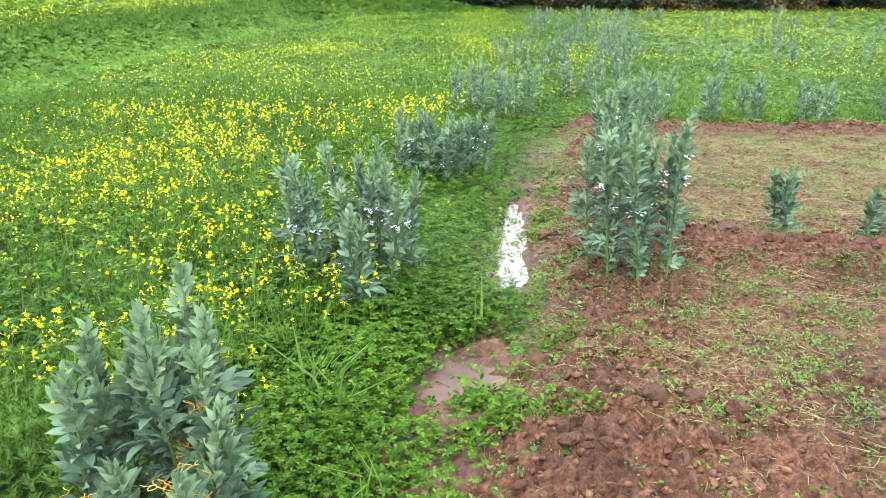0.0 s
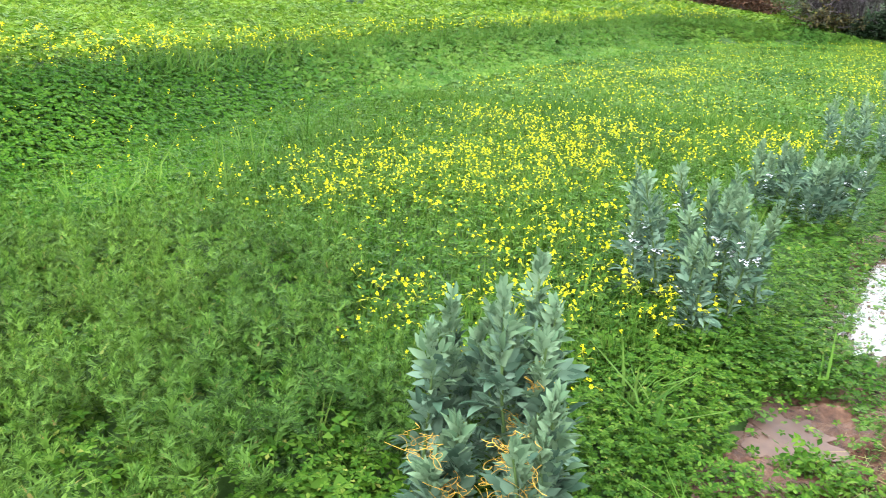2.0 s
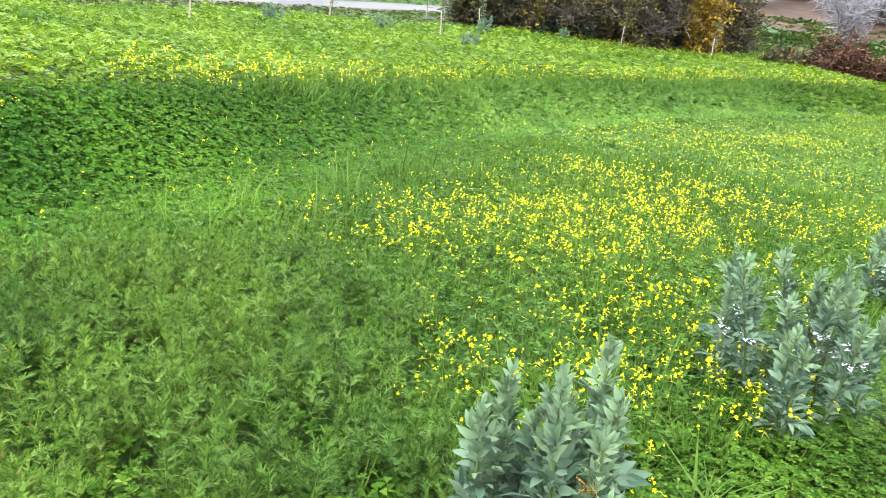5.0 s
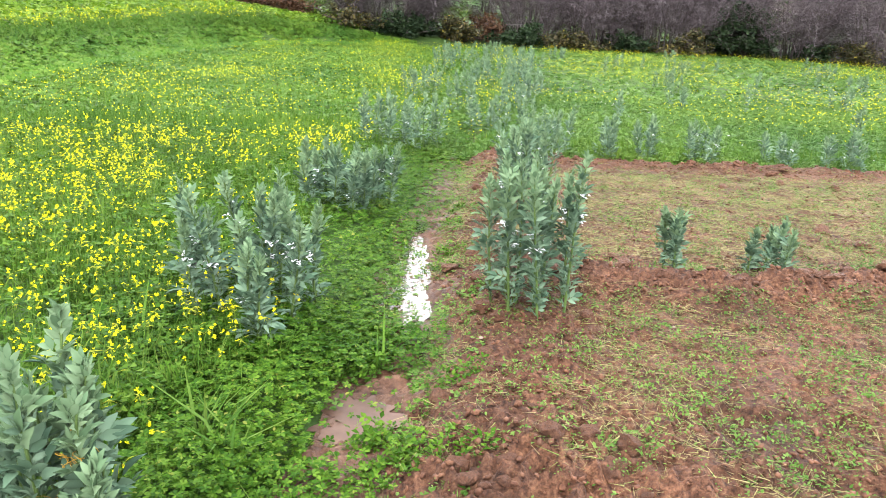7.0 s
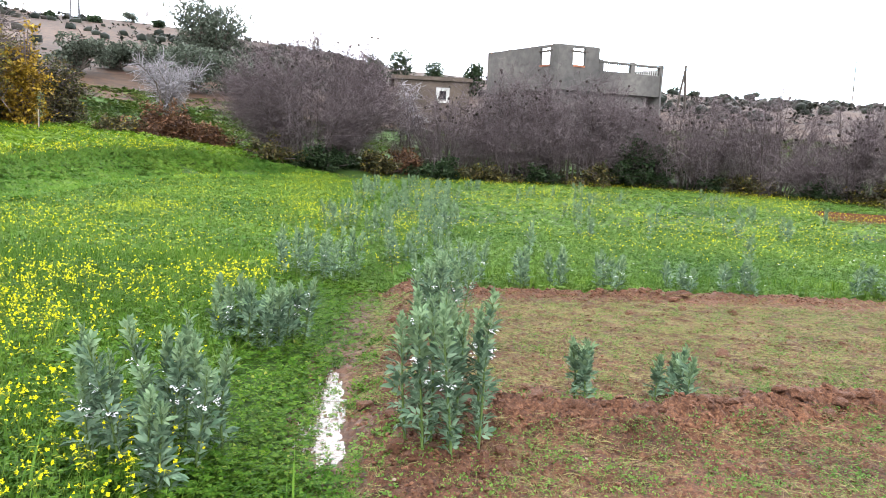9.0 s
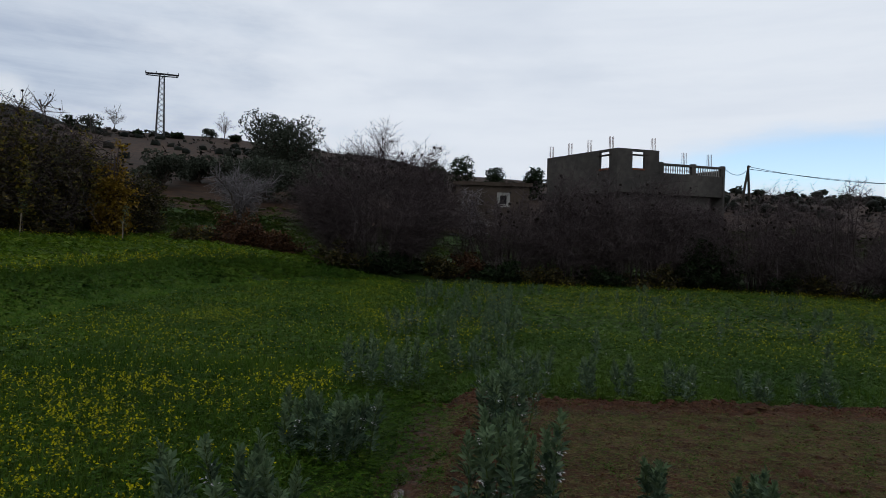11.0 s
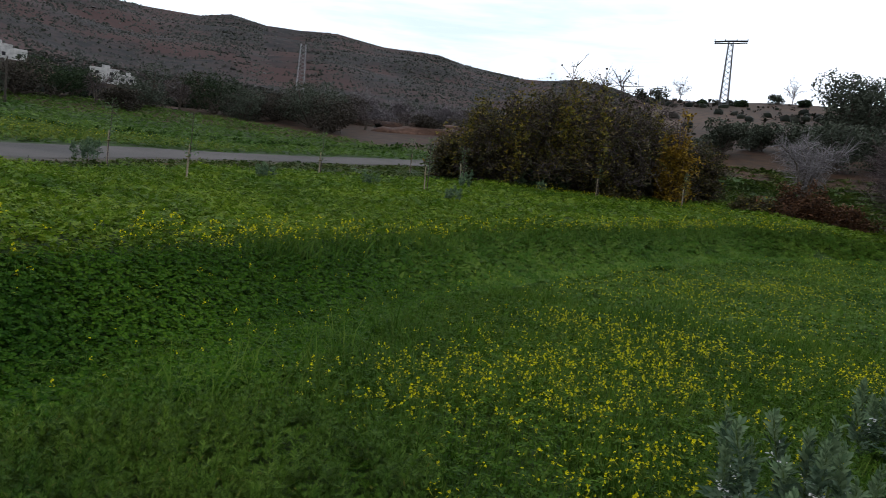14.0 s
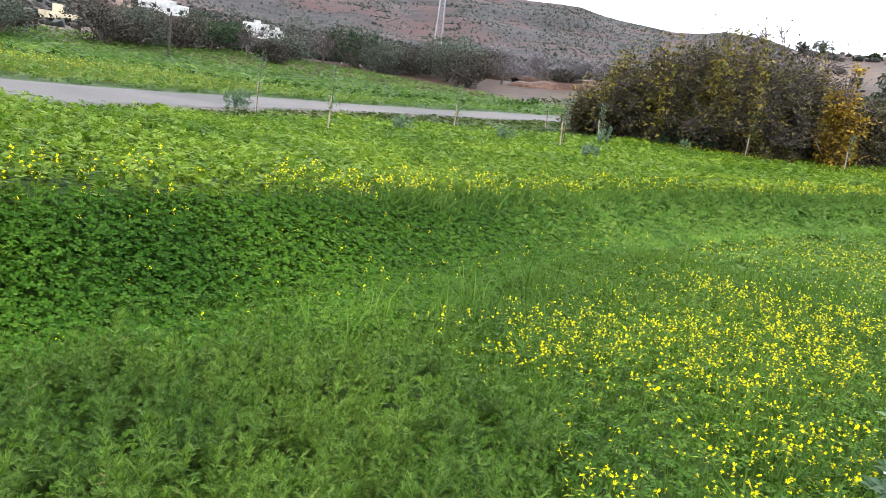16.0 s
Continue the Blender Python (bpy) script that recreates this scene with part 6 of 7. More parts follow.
for n, (b, r, w, h) in enumerate(((-8.6, 78, 3.6, 4.6), (-11.2, 80, 2.8, 3.2), (-14.4, 74, 2.8, 3.6), (-6.6, 76, 2.6, 3.2))):
    tree(*polar(b, r), w, h, 440 + n, M_DARKLEAF, "small dark round-crowned tree on the slope", leaves=1100, leaf=0.26, trunk=0.1, lobes=12)
for n, (b, r, w, h) in enumerate(((19.6, 148, 8.0, 4.0), (20.8, 150, 4, 3.4), (13.6, 150, 3.0, 1.6), (11.3, 150, 4.5, 3.2), (9.4, 150, 3.6, 2.2), (16.4, 150, 2.4, 1.6), (-29.6, 150, 4.0, 2.6), (-31.2, 152, 3.6, 2.0), (-33.4, 150, 3.6, 2.0), (-35.2, 150, 4.6, 3.0), (-36.8, 152, 3.2, 1.6), (-38.4, 150, 4.0, 2.0), (-27.4, 150, 3.0, 2.0), (-40.5, 150, 3.4, 2.0), (-42.8, 150, 3.0, 1.8), (23.0, 150, 3.0, 2.0))):
    tree(*polar(b, r - 6 * (n % 3)), w * 0.7, h * (0.7 if b > 0 else 0.5), 460 + n, M_DARKLEAF if n % 3 else M_OLIVE, "small dark shrubby tree on the ridge", leaves=240, leaf=0.5, trunk=0.04)
bare_tree(*polar(18.0, 150), 6.0, 5.0, 480, "bare spreading tree on the ridge", 0.3)
bare_tree(*polar(10.2, 150), 5.0, 6.0, 481, "bare spreading tree on the ridge", 0.1)
bare_tree(*polar(24.8, 60), 6.0, 4.2, 482, "tall bare tree behind the thicket", 0.1)
bare_tree(*polar(22.8, 58), 6.0, 4.4, 483, "tall bare tree behind the thicket", 0.2)
for n, (hb, hs, hw) in enumerate(((24.0, 0.205, 3.6), (27.2, 0.2, 2.4), (21.8, 0.196, 3.0))):
    hx, hy, hh = on_sight(hb, 34.5, hs)
    bare_tree(hx, hy, hw * 1.6, hh * 1.16, 370 + n, "bare tree with dried fruits rising above the thicket", 0.1, M_TWIG, 0.065, 220, 3)
M_GREYLEAF = leafy("grey_withered_leaf", [(0.0, (0.11, 0.095, 0.098)), (1.0, (0.24, 0.21, 0.215))], 0.1)
M_BROWNLEAF = leafy("withered_leaf", [(0.0, (0.03, 0.025, 0.02)), (0.6, (0.06, 0.05, 0.038)), (1.0, (0.1, 0.085, 0.062))], 0.15)
TREELINE = [(78.5, 46, 5, 3.2, 0), (71.6, 50, 5, 3.6, 0), (69.5, 52, 5, 3.4, 0), (66.8, 54, 5, 3.2, 0), (64.4, 56, 5, 3.4, 1), (61.8, 55, 4, 2.6, 2), (60.2, 52, 3.0, 2.0, 1), (58.6, 57, 4.6, 3.6, 0), (56.2, 58, 4, 2.8, 2), (53.8, 58, 6, 3.6, 0), (51.6, 56, 4.5, 3.0, 1), (49.4, 58, 5, 3.4, 0), (46.6, 56, 6, 4.2, 0), (44.8, 54, 4.5, 3.2, 0), (42.2, 60, 4, 2.6, 2), (80.5, 44, 5, 3, 2), (77.4, 52, 4, 2.4, 0), (70.8, 56, 5.5, 3.6, 2), (68.0, 60, 5, 3.6, 0), (63.2, 60, 4.5, 3.2, 0), (57.4, 62, 5, 3.4, 2), (55.0, 63, 5, 3.6, 1), (52.6, 62, 5, 3.4, 2), (50.5, 62, 4.5, 3.2, 0), (48.0, 61, 5, 3.6, 1), (45.8, 62, 5, 3.4, 0), (43.6, 66, 5, 3.0, 1), (39.0, 64, 4.5, 2.2, 2), (37.4, 62, 4, 2.0, 0)]
for n, (b, r, w, h, kind_) in enumerate(TREELINE):
    if kind_ == 2:
        bare_tree(*polar(b, r), w, h * 0.95, 500 + n, "bare brown tree beyond the road", 0.1)
    else:
        tree(*polar(b, r), w, h * (0.8 if 59 < b < 74 else 0.92), 500 + n, (M_OLIVE, M_BROWNLEAF, M_OLIVE, M_BROWNLEAF, M_DARKLEAF)[n % 5], "dense dark green tree beyond the road" if n % 5 not in (1, 3) else "brown-leaved tree beyond the road", leaves=2300, leaf=0.145, trunk=0.05, group="trees beyond the road")
for n, (b, r, w, h) in enumerate(((42.3, 95, 7.0, 4.6), (39.9, 95, 7.0, 4.8), (36.6, 100, 7, 4.4), (34.0, 98, 7, 4.4))):
    gx_, gy_, gh_ = on_sight(b, r, 0.134)
    bush(gx_, gy_, w, max(gh_, 2.5), 530 + n, 0, 5200, M_GREYLEAF, "wide grey leafless thicket on the slope", "grey_thicket", "thicket", 500, M_PALETWIG, 0.04, (0.12, 0.24))


def earth_bank(b0, b1, r, tall, seed):
    """A worn step of bare reddish earth across the slope."""
    b = np.radians(np.linspace(b0, b1, 90))
    prof = ((0.0, 0.0), (0.25, 0.35), (0.4, 0.8), (0.9, 1.0), (3.0, 1.02), (5.0, 0.0))
    rows = []
    for k, (d, u) in enumerate(prof):
        rr = r + d + 0.5 * np.sin(9 * b + seed) + 0.15 * value_noise(b * 60, b * 0 + k, 1.0, seed)
        x, y = -rr * np.sin(b), rr * np.cos(b)
        edge = np.clip(np.minimum(np.arange(90), np.arange(90)[::-1]) / 12, 0, 1)
        rows.append(np.stack([x, y, height(x, y) - 0.1 + tall * u * edge * (0.8 + 0.3 * value_noise(b * 40, b * 0 + 0.4 * k, 1.0, seed + 1))], -1))
    v = np.concatenate(rows)
    i = (np.arange(len(prof) - 1)[:, None] * 90 + np.arange(89)).ravel()
    thing("earth_bank", tri_mesh("earth_bank", v, np.stack([i, i + 1, i + 91, i + 90], -1), M_REDEARTH), "worn bare reddish earth bank on the slope", "bank", kind="structure")


M_REDEARTH = grainy("bare_red_earth", [(0.35, (0.04, 0.02, 0.013)), (0.5, (0.065, 0.034, 0.023)), (0.66, (0.105, 0.06, 0.042))], 2.6, 0.25, relief=0.6, depth=0.1)
earth_bank(31, 47, 66, 0.8, 3)
earth_bank(33, 42, 60, 0.6, 5)


# ---------------------------------------------------------------- staked saplings on the terrace
M_STAKE = grainy("pale_stake_wood", [(0.3, (0.28, 0.22, 0.16)), (0.7, (0.48, 0.4, 0.3))], 20, 3.0, relief=0.4)


def sapling(x, y, tall, seed):
    rng = np.random.default_rng(seed)
    root = thing("staked_sapling", None, "young sapling tied to a pale wooden stake", "sapling", "staked saplings on the terrace")
    root.matrix_world = pose(x, y, float(height(x, y)))
    tilt = rng.normal(0, 0.05, 2)
    stake = np.array([[(0, 0, -0.1), (tilt[0] * 0.4, tilt[1] * 0.4, 0.42), (tilt[0] * 0.8, tilt[1] * 0.8, 0.85)]])
    v, f, m = tubes(stake, [0.022], [0.019], 6)
    part("stake", tri_mesh("stake", v, f, M_STAKE), root, "pale wooden stake")
    t = np.linspace(0, 1, 6)
    trunk_path = np.stack([0.06 + 0.05 * np.sin(3 * t + seed), 0.03 * np.cos(4 * t + seed), t * tall], -1)[None]
    v, f, m = tubes(trunk_path, [0.014], [0.007], 5)
    part("stem", tri_mesh("stem", v, f, M_TWIG), root, "thin grey stem")
    v, f, m = tubes(np.array([[(0.0, -0.05, 0.6), (0.09, 0, 0.61), (0.0, 0.05, 0.62)]]), [0.012], [0.012], 4)
    part("tie", tri_mesh("tie", v, f, M_STRAW), root, "straw-coloured tie")
    at = np.stack([0.06 + rng.normal(0, 0.08, 150), rng.normal(0, 0.08, 150), rng.uniform(0.4, 1.0, 150) * tall], -1)
    v, f, m = strewn(simple_leaf(0.3), at, rng, (0.05, 0.09), 0.9)
    part("foliage", tri_mesh("foliage", v, f, M_BEANTOP), root, "sparse small grey-green leaves")


for n, (sx, sy, sh) in enumerate(((-15.8, 8.8, 1.4), (-13.0, 8.95, 1.35), (-15.3, 15.0, 1.3), (-12.7, 16.8, 1.55), (-14.9, 21.9, 1.3), (-11.2, 25.8, 1.5), (-19.0, 24.0, 1.3), (-8.4, 27.6, 1.3))):
    sapling(sx, sy, sh * 1.12, 600 + n)


# ---------------------------------------------------------------- buildings
M_BRICK = grainy("red_block", [(0.3, (0.22, 0.08, 0.045)), (0.7, (0.34, 0.14, 0.08))], 12, 2.0, relief=0.4)
M_EARTH = grainy("earth_wall", [(0.3, (0.07, 0.054, 0.043)), (0.7, (0.11, 0.087, 0.07))], 4, 0.6, relief=0.4)
M_WHITE = grainy("white_paint", [(0.3, (0.46, 0.45, 0.43)), (0.7, (0.58, 0.57, 0.55))], 6, 0.8, relief=0.1)
M_CREAM = grainy("cream_render", [(0.3, (0.5, 0.42, 0.28)), (0.7, (0.62, 0.54, 0.38))], 4, 0.6, relief=0.1)
M_PINK = grainy("pink_render", [(0.3, (0.3, 0.2, 0.17)), (0.7, (0.4, 0.28, 0.24))], 4, 0.6, relief=0.1)
M_DARK = grainy("dark_opening", [(0.3, (0.015, 0.015, 0.017)), (0.7, (0.04, 0.04, 0.045))], 6, relief=0)
M_WOOD = grainy("weathered_pole", [(0.3, (0.042, 0.035, 0.0294)), (0.7, (0.091, 0.077, 0.063))], 12, 2.0, relief=0.4)
M_WIRE = grainy("dark_wire", [(0.3, (0.03, 0.03, 0.03)), (0.7, (0.06, 0.06, 0.06))], 10, relief=0)


def box_into(bm, m, size):
    """A box of that size whose low near corner lies at the pose m."""
    res = bmesh.ops.create_cube(bm, size=1.0, matrix=m @ Matrix.Translation((size[0] / 2, size[1] / 2, size[2] / 2)) @ Matrix.Diagonal((*size, 1)))
    return res["verts"]


def box_part(name, m, size, mat, parent, label="", soft=0.0):
    bm = bmesh.new()
    box_into(bm, m, size)
    if soft:
        bmesh.ops.bevel(bm, geom=bm.edges[:], offset=soft, segments=2, affect="EDGES")
    return part_bm(name, bm, mat, parent, label)


def wall_with_holes(name, length, tall, thick, holes, mat, parent, m, label=""):
    """A wall along x from 0 to length, with openings (x0, x1, z0, z1) that go through it."""
    bm = bmesh.new()
    xs = sorted({0, length, *[v for h in holes for v in h[:2]]})
    zs = sorted({0, tall, *[v for h in holes for v in h[2:]]})
    for xa, xb in zip(xs, xs[1:]):
        for za, zb in zip(zs, zs[1:]):
            cx, cz = (xa + xb) / 2, (za + zb) / 2
            if not any(h[0] < cx < h[1] and h[2] < cz < h[3] for h in holes):
                box_into(bm, m @ Matrix.Translation((xa, 0, za)), (xb - xa, thick, zb - za))
    bmesh.ops.remove_doubles(bm, verts=bm.verts[:], dist=0.001)
    return part_bm(name, bm, mat, parent, label)


def along(a, b, z):
    """The pose with its x axis from a to b, at height z."""
    return Matrix.Translation((a[0], a[1], z)) @ Matrix.Rotation(math.atan2(b[1] - a[1], b[0] - a[0]), 4, "Z")


def concrete_house():
    corner, right, left = (16.48, 42.94), (24.26, 43.95), (13.5, 48.66)
    root = thing("concrete_house", None, "unfinished grey concrete house with open windows and balustrade", "house")
    z0, slab, top, rail = 3.0, 6.52, 9.28, 8.5
    rl = math.dist(corner, right)
    ll = math.dist(corner, left)
    back = (right[0] + left[0] - corner[0], right[1] + left[1] - corner[1])
    mr, ml = along(corner, right, 0), along(left, corner, 0)
    up = lambda m, z: Matrix.Translation((0, 0, z)) @ m
    wall_with_holes("ground_wall", rl - 0.9, slab - z0, 0.25, [(4.4, 5.6, 1.6, 2.6)], M_CONCRETE, root, up(mr, z0) @ Matrix.Translation((0, 0.35, 0)), "grey rendered ground floor wall")
    wall_with_holes("ground_wall", ll, slab - z0, 0.25, [(2.2, 3.2, 1.5, 2.6)], M_CONCRETE, root, up(ml, z0) @ Matrix.Translation((0, 0.3, 0)))
    # floor slab, jutting out over the lower storey
    bm = bmesh.new()
    vs = [bm.verts.new((*p, z)) for z in (slab - 0.02, slab + 0.2) for p in (corner, right, back, left)]
    for q in ((3, 2, 1, 0), (4, 5, 6, 7), (0, 1, 5, 4), (1, 2, 6, 5), (2, 3, 7, 6), (3, 0, 4, 7)):
        bm.faces.new([vs[k] for k in q])
    part_bm("floor_slab", bm, M_CONCRETE, root, "concrete floor slab edge")
    wall_with_holes("upper_wall", 2.95, top - slab - 0.2, 0.22, [(1.05, 1.92, 1.35, 2.42)], M_CONCRETE, root, up(mr, slab + 0.2), "bare grey upper wall with an open window")
    wall_with_holes("upper_wall", ll, top - slab - 0.2, 0.22, [(ll - 1.55, ll - 0.7, 1.35, 2.42)], M_CONCRETE, root, up(ml, slab + 0.2), "bare grey upper wall with an open window")
    for m, x in ((mr, 1.05), (ml, ll - 1.55)):
        box_part("lintel", up(m, slab + 2.36) @ Matrix.Translation((x - 0.15, -0.03, 0)), (1.2, 0.28, 0.07), M_WOOD, root, "dark timber lintel")
        for k in range(4):
            box_part("brick", up(m, slab + 1.42) @ Matrix.Translation((x + 0.02 + 0.215 * k, -0.035, 0)), (0.2, 0.05, 0.11), M_BRICK, root)
    # side return and the balustrade of the terrace
    box_part("return_wall", along((corner[0] + 2.95 * (right[0] - corner[0]) / rl, corner[1] + 2.95 * (right[1] - corner[1]) / rl), back, slab + 0.2), (1.4, 0.2, top - slab - 0.2), M_CONCRETE, root)
    box_part("parapet", up(mr, slab + 0.2) @ Matrix.Translation((2.95, 0, 0)), (rl - 2.95, 0.18, 1.15), M_CONCRETE, root, "grey rendered parapet")
    box_part("top_rail", up(mr, rail - 0.12) @ Matrix.Translation((2.95, -0.04, 0)), (rl - 2.95, 0.26, 0.12), M_CONCRETE, root, "concrete top rail")
    for x in (2.95, 5.35, rl - 0.3):
        box_part("pier", up(mr, slab + 1.3) @ Matrix.Translation((x, -0.03, 0)), (0.3, 0.26, rail - slab - 1.22), M_CONCRETE, root, "square concrete pier")
    prof = ((0.0, 0.045), (0.07, 0.045), (0.1, 0.025), (0.25, 0.06), (0.4, 0.03), (0.5, 0.045))
    bm = bmesh.new()
    rings = [[bm.verts.new((r * math.cos(a), r * math.sin(a), z)) for a in (0, 1.05, 2.09, 3.14, 4.19, 5.24)] for z, r in prof]
    for lo, hi in zip(rings, rings[1:]):
        for k in range(6):
            bm.faces.new((lo[k], lo[(k + 1) % 6], hi[(k + 1) % 6], hi[k]))
    baluster = bpy.data.meshes.new("baluster")
    bm.to_mesh(baluster)
    bm.free()
    baluster.materials.append(M_WHITE)
    x = 3.35
    while x < rl - 0.35:
        if not 5.25 < x < 5.75:
            part("baluster", baluster, root, "", up(mr, slab + 1.34) @ Matrix.Translation((x, 0.1, 0)))
        x += 0.17
    # starter bars on the roof
    for k, (px, py, pz) in enumerate([(*[l + (c - l) * u for l, c in zip(left, corner)], top) for u in (0.08, 0.36, 0.64, 0.93)] + [(*[c + (r - c) * u for c, r in zip(corner, right)], z) for u, z in ((0.33, top), (0.62, rail), (0.86, rail))]):
        paths = np.array([[(px + dx, py + dy, pz - 0.1), (px + dx, py + dy, pz + 0.4), (px + dx, py + dy, pz + 0.8)] for dx in (-0.1, 0.1) for dy in (0.1, 0.3)])
        v, f, m = tubes(paths, [0.018] * 4, [0.018] * 4, 4)
        part("starter_bars", tri_mesh("starter_bars", v, f, M_BRICK), root, "rusty steel starter bars")
    box_part("rear_wall", along(right, back, z0), (math.dist(right, back), 0.2, rail - z0 - 0.2), M_CONCRETE, root)
    box_part("rear_wall", along(back, left, z0), (math.dist(back, left), 0.2, slab - z0 + 1.3), M_CONCRETE, root)
    box_part("shutter", up(mr, z0 + 1.6) @ Matrix.Translation((4.4, 0.45, 0)), (1.2, 0.05, 1.0), M_DARK, root, "dark closed shutter")


concrete_house()


def village_house(x, y, z, turn, size, mat, label, seed, storeys=2, sunk=2.0):
    """A flat-roofed house with a parapet and framed windows."""
    rng = np.random.default_rng(seed)
    root = thing("village_house", None, label, "house", "village houses on the hillside")
    root.matrix_world = pose(x, y, z, 0, 0, turn)
    w, d, h = size
    at = lambda px, py, pz: Matrix.Translation((px, py, pz))
    box_part("wall", at(-w / 2, 0, 0), (w, d, h), mat, root)
    box_part("plinth", at(-w / 2 - 0.6, -0.8, -sunk), (w + 1.2, d + 1.2, sunk - 0.02), M_EARTH, root, "earthen terrace under the house")
    for a, b in (((-w / 2 - 0.05, -0.05), (w + 0.1, 0.25)), ((-w / 2 - 0.05, d - 0.2), (w + 0.1, 0.25)), ((-w / 2 - 0.05, 0.2), (0.25, d - 0.4)), ((w / 2 - 0.2, 0.2), (0.25, d - 0.4))):
        box_part("parapet", at(a[0], a[1], h), (b[0], b[1], 0.55), mat, root)
    if h > 2:
        box_part("stair_head", at(w * rng.uniform(-0.3, 0.1), d * 0.4, h), (w * 0.28, d * 0.4, 1.9), mat, root, "rooftop stair head")
    n = max(2, int(w / 3.2))
    for s in range(storeys):
        for k in range(n):
            wx, wz = -w / 2 + (k + 0.5) * w / n - 0.55, h * (s + 0.32) / storeys
            win = box_part("window", at(wx, -0.06, wz), (1.0, 0.08, min(1.1, 0.45 * h / storeys)), M_WOOD, root, "window frame")
            box_part("pane", at(wx + 0.1, -0.09, wz + 0.1), (0.8, 0.04, min(0.9, 0.45 * h / storeys - 0.2)), M_DARK, win)
    return root


def on_bearing(bearing, r, slope):
    x, y = polar(bearing, r)
    return x, y, 1.5 + slope * r


VILLAGE = [
    (74.3, 118, 0.06, (5.4, 6, 3.4), M_CREAM, "yellow flat-roofed house among the trees", 1, 75),
    (68.4, 262, 0.1145, (10, 9, 3.6), M_WHITE, "large white flat-roofed village house", 1, 66),
    (67.0, 255, 0.1125, (8, 8, 3.0), M_WHITE, "white flat-roofed village house", 1, 68),
    (61.3, 240, 0.1015, (8, 9, 4.0), M_WHITE, "white two-storey village house above the trees", 2, 60),
    (62.4, 236, 0.0985, (5, 7, 1.9), M_CREAM, "low pale annexe beside the village house", 1, 61),
    (59.8, 246, 0.104, (5, 7, 2.2), M_WHITE, "low white outbuilding on the slope", 1, 58),
    (70.7, 240, 0.113, (6, 7, 2.4), M_PINK, "small pinkish house on the hillside", 1, 70),
    (72.4, 285, 0.13, (6, 8, 2.4), M_WHITE, "white house high on the hillside", 1, 72),
    (75.0, 290, 0.134, (11, 8, 3), M_WHITE, "long white house high on the hillside", 1, 74),
    (65.0, 215, 0.097, (8, 6, 1.4), M_PINK, "low house with a reddish wall", 1, 64),
    (54.8, 120, 0.094, (3.0, 4, 1.9), M_CREAM, "small pale hut between trees", 1, 55),
]
for n, (b, r, slope_, size, mat, label, storeys, turn) in enumerate(VILLAGE):
    village_house(*on_bearing(b, r, slope_), turn, size, mat, label, 700 + n, storeys, 6.0)


def skyline(bearing):
    """The place of the skyline at that bearing."""
    r = np.linspace(150, 1300, 500)
    x, y = -r * math.sin(radians(bearing)), r * math.cos(radians(bearing))
    k = int(np.argmax((height(x, y) - 1.5) / r))
    return float(x[k]), float(y[k]), float(height(x[k], y[k]))


for n, (b, w_) in enumerate(((31.2, 0.022), (28.7, 0.028))):
    sx, sy, sz = skyline(b)
    village_house(sx, sy, sz - 0.006 * math.hypot(sx, sy), b, (w_ * math.hypot(sx, sy), 8, 1.9), M_WHITE, "long white wall on the crest of the ridge", 740 + n, 1, 6.0)


def earth_house():
    """A low earthen house with one white-framed window."""
    root = thing("earth_house", None, "low brown earthen house with a white window", "house")
    m = along((7.0, 48.4), (13.8, 47.6), 2.6)
    win = (2.85, 3.75)
    wall_with_holes("wall", 5.1, 4.5, 0.4, [(win[0] + 0.22, win[1] - 0.22, 3.25, 3.85)], M_EARTH, root, m, "brown earthen wall")
    box_part("roof", m @ Matrix.Translation((-0.2, -0.15, 4.5)), (5.5, 5.5, 0.25), M_EARTH, root, "flat earthen roof")
    box_part("rear_wall", m @ Matrix.Translation((0, 4.6, 0)), (5.1, 0.4, 4.5), M_EARTH, root)
    frame_ = part("window_frame", None, root, "white painted window surround")
    for x, z, w, h in ((win[0], 3.05, 0.9, 0.2), (win[0], 3.85, 0.9, 0.2), (win[0], 3.25, 0.22, 0.6), (win[1] - 0.22, 3.25, 0.22, 0.6)):
        box_part("surround", m @ Matrix.Translation((x, -0.05, z)), (w, 0.2, h), M_WHITE, frame_)
    box_part("pane", m @ Matrix.Translation((win[0] + 0.22, 0.2, 3.25)), (0.46, 0.04, 0.6), M_DARK, root, "dark window pane")


earth_house()


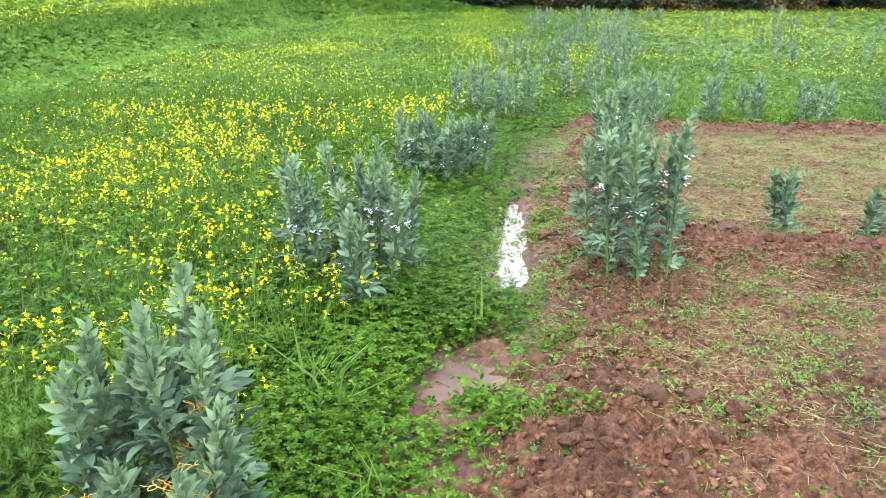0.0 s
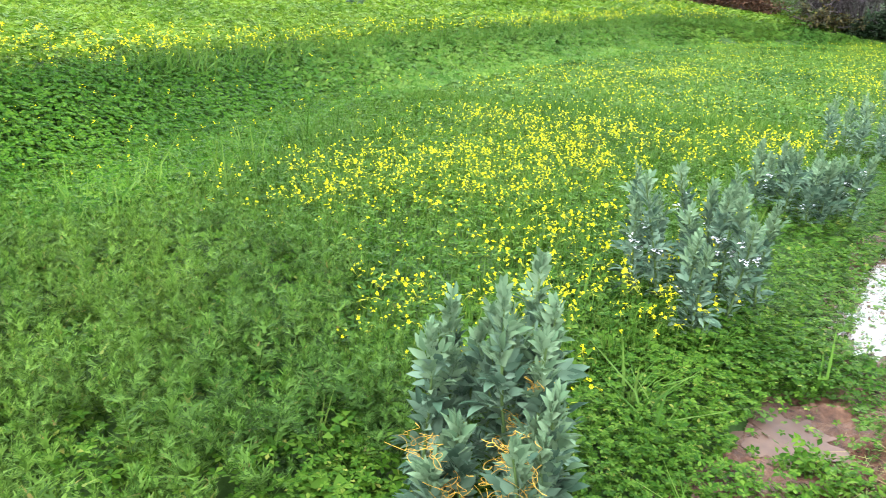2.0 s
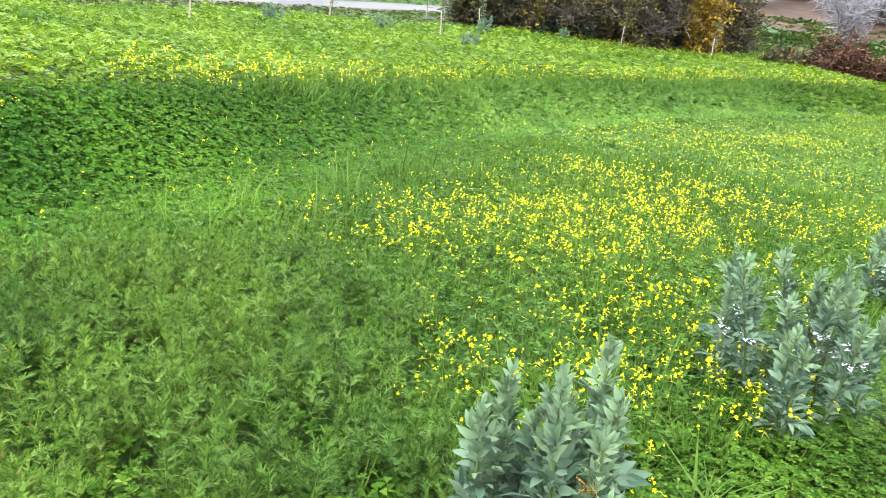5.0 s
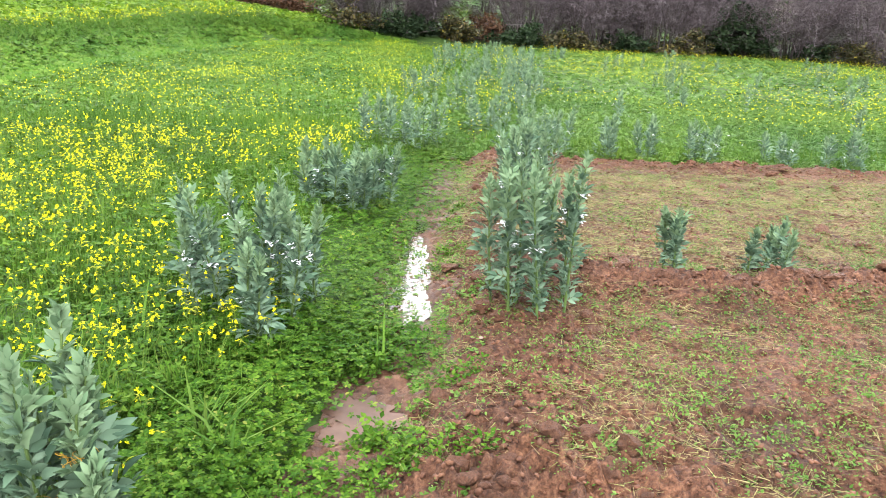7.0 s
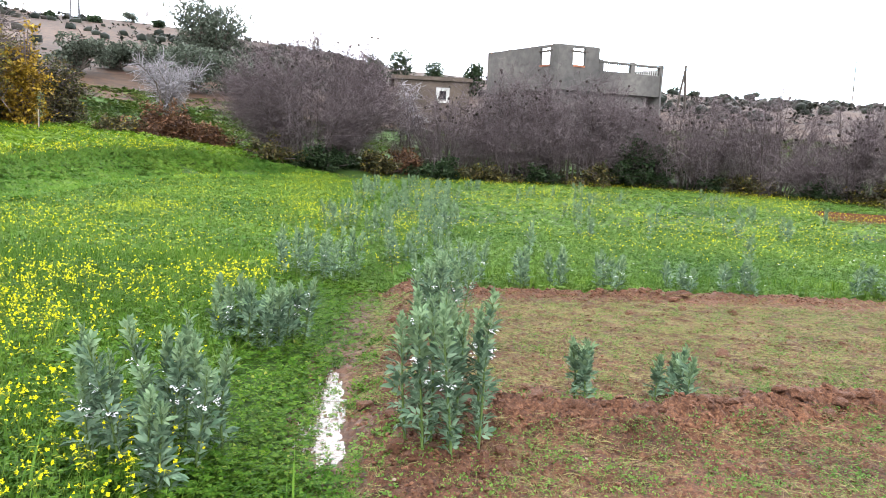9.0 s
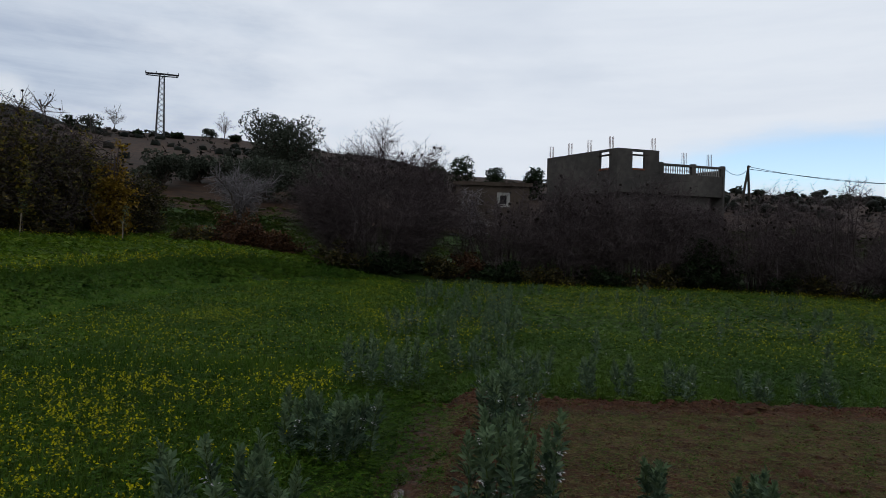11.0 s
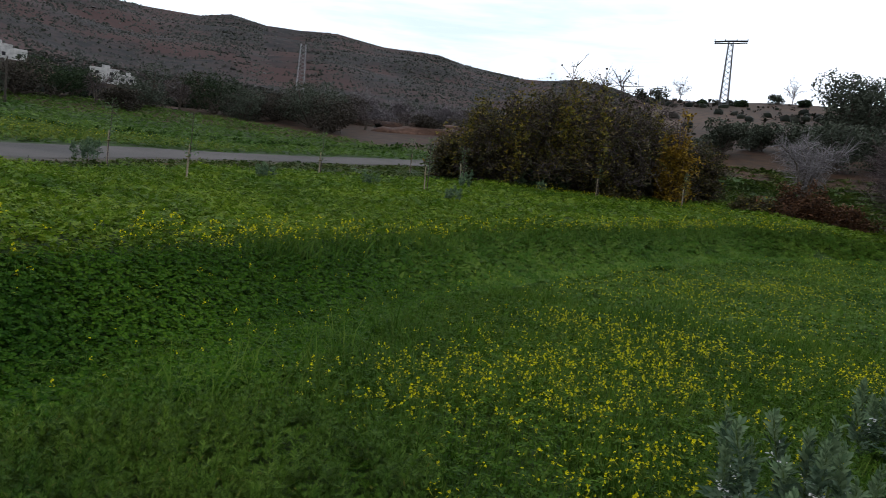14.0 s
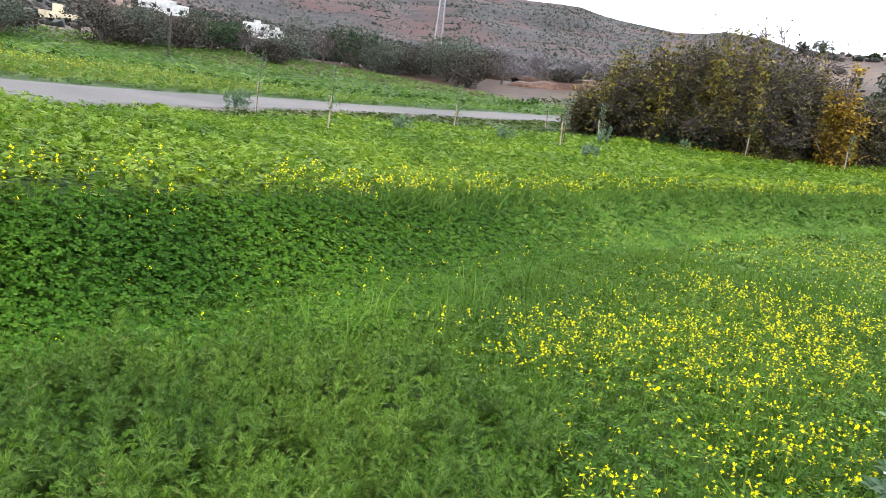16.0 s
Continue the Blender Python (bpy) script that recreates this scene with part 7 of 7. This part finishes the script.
# ---------------------------------------------------------------- pylons, poles, wires
def pylon(x, y, z0, z1, foot, head, arm, turn, label, heavy=1.0, mat=M_STEEL):
    root = thing("pylon", None, label, "pylon", "power line pylons")
    root.matrix_world = pose(x, y, z0, 0, 0, turn)
    h = z1 - z0
    sq = ((1, 1), (1, -1), (-1, -1), (-1, 1))
    half = lambda u: (foot * (1 - u) + head * u) / 2
    v, f, m = tubes(np.array([[(sx * half(0), sy * half(0), -1.0), (sx * half(0.5), sy * half(0.5), h / 2), (sx * half(1), sy * half(1), h)] for sx, sy in sq]), [0.09 * heavy] * 4, [0.07 * heavy] * 4, 4)
    part("leg_frame", tri_mesh("leg_frame", v, f, mat), root, "grey lattice legs")
    levels = 18
    braces = []
    for k in range(levels):
        u0, u1 = k / levels, (k + 1) / levels
        for (ax, ay), (bx, by) in zip(sq, sq[1:] + sq[:1]):
            p, q = np.array((ax * half(u0), ay * half(u0), u0 * h)), np.array((bx * half(u1), by * half(u1), u1 * h))
            braces.append([p, (p + q) / 2, q])
    v, f, m = tubes(np.array(braces), [0.06 * heavy] * len(braces), [0.06 * heavy] * len(braces), 3)
    part("lattice", tri_mesh("lattice", v, f, mat), root, "diagonal steel braces")
    if arm:
        v, f, m = tubes(np.array([[(-arm / 2, dy, h + 0.1), (0, dy, h + 0.15), (arm / 2, dy, h + 0.1)] for dy in (-0.25, 0.25)] + [[(-arm / 2, 0, h - 0.2), (0, 0, h - 0.25), (arm / 2, 0, h - 0.2)]]), [0.1] * 3, [0.1] * 3, 4)
        part("crossarm", tri_mesh("crossarm", v, f, M_STEEL), root, "heavy crossarm")
        for k in (-1, -0.35, 0.35, 1):
            v, f, m = tubes(np.array([[(k * arm / 2, 0, h), (k * arm / 2, 0, h + 0.3), (k * arm / 2, 0, h + 0.55)]]), [0.1], [0.06], 5)
            part("insulator", tri_mesh("insulator", v, f, M_DARK), root)


pylon(-34.4, 130, 16.4, 33.6, 1.7, 0.75, 5.4, 8, "tall steel lattice pylon with a crossarm")
px, py = polar(47.45, 300)
pylon(px, py, 30, 58.2, 3.6, 2.0, 0, 40, "distant pale steel lattice pylon against the mountain", 1.2, M_GALVANISED)


def pole(x, y, tall, label, legs=1, spread_=0.9, rad=0.13):
    root = thing("utility_pole", None, label, "pole", "utility poles")
    z = float(height(x, y))
    root.matrix_world = pose(x, y, z)
    for k in range(legs):
        v, f, m = tubes(np.array([[((k - 0.3) * spread_ * (legs > 1), 0, -0.5), ((k - 0.3) * spread_ * 0.5 * (legs > 1), 0, tall / 2), (0.08 * k, 0, tall)]]), [rad], [rad * 0.75], 7)
        part("post", tri_mesh("post", v, f, M_WOOD), root, "weathered dark post")
    v, f, m = tubes(np.array([[(0, -0.12, tall - 0.25), (0.1, -0.12, tall - 0.15), (0.2, -0.12, tall - 0.05)]]), [0.04], [0.03], 5)
    part("insulator", tri_mesh("insulator", v, f, M_WHITE), root, "small white insulator")
    return z + tall


ht = 11.0 - float(height(34.1, 58))
pole_top = pole(34.1, 58, ht, "dark A-shaped wooden utility pole", 2, -0.9)
p2x, p2y = polar(-41.6, 112)
pole(p2x, p2y, 1.5 + 0.143 * 112 - float(height(p2x, p2y)), "thin distant utility pole", 1, 0, 0.09)
p3x, p3y = polar(67.3, 47.5)
pole(p3x, p3y, 2.6, "pale utility pole beside the trees", 1, 0, 0.07)


def wire(a, b, sag, label):
    t = np.linspace(0, 1, 24)[:, None]
    path = np.array(a) * (1 - t) + np.array(b) * t - np.array([0, 0, 1]) * (4 * sag * t * (1 - t))
    v, f, m = tubes(path[None], [0.022], [0.022], 4)
    thing("overhead_wire", tri_mesh("overhead_wire", v, f, M_WIRE), label, "wire", "overhead wires")


wire((34.2, 58, pole_top - 0.1), (70, 62, 13.0), 1.6, "sagging dark overhead wire")
wire((34.2, 58, pole_top - 0.2), (24.3, 44.0, 8.4), 0.5, "dark overhead wire from pole to house")
wire((34.2, 58, pole_top - 0.3), (72, 70, 12.0), 0.5, "taut dark overhead wire")
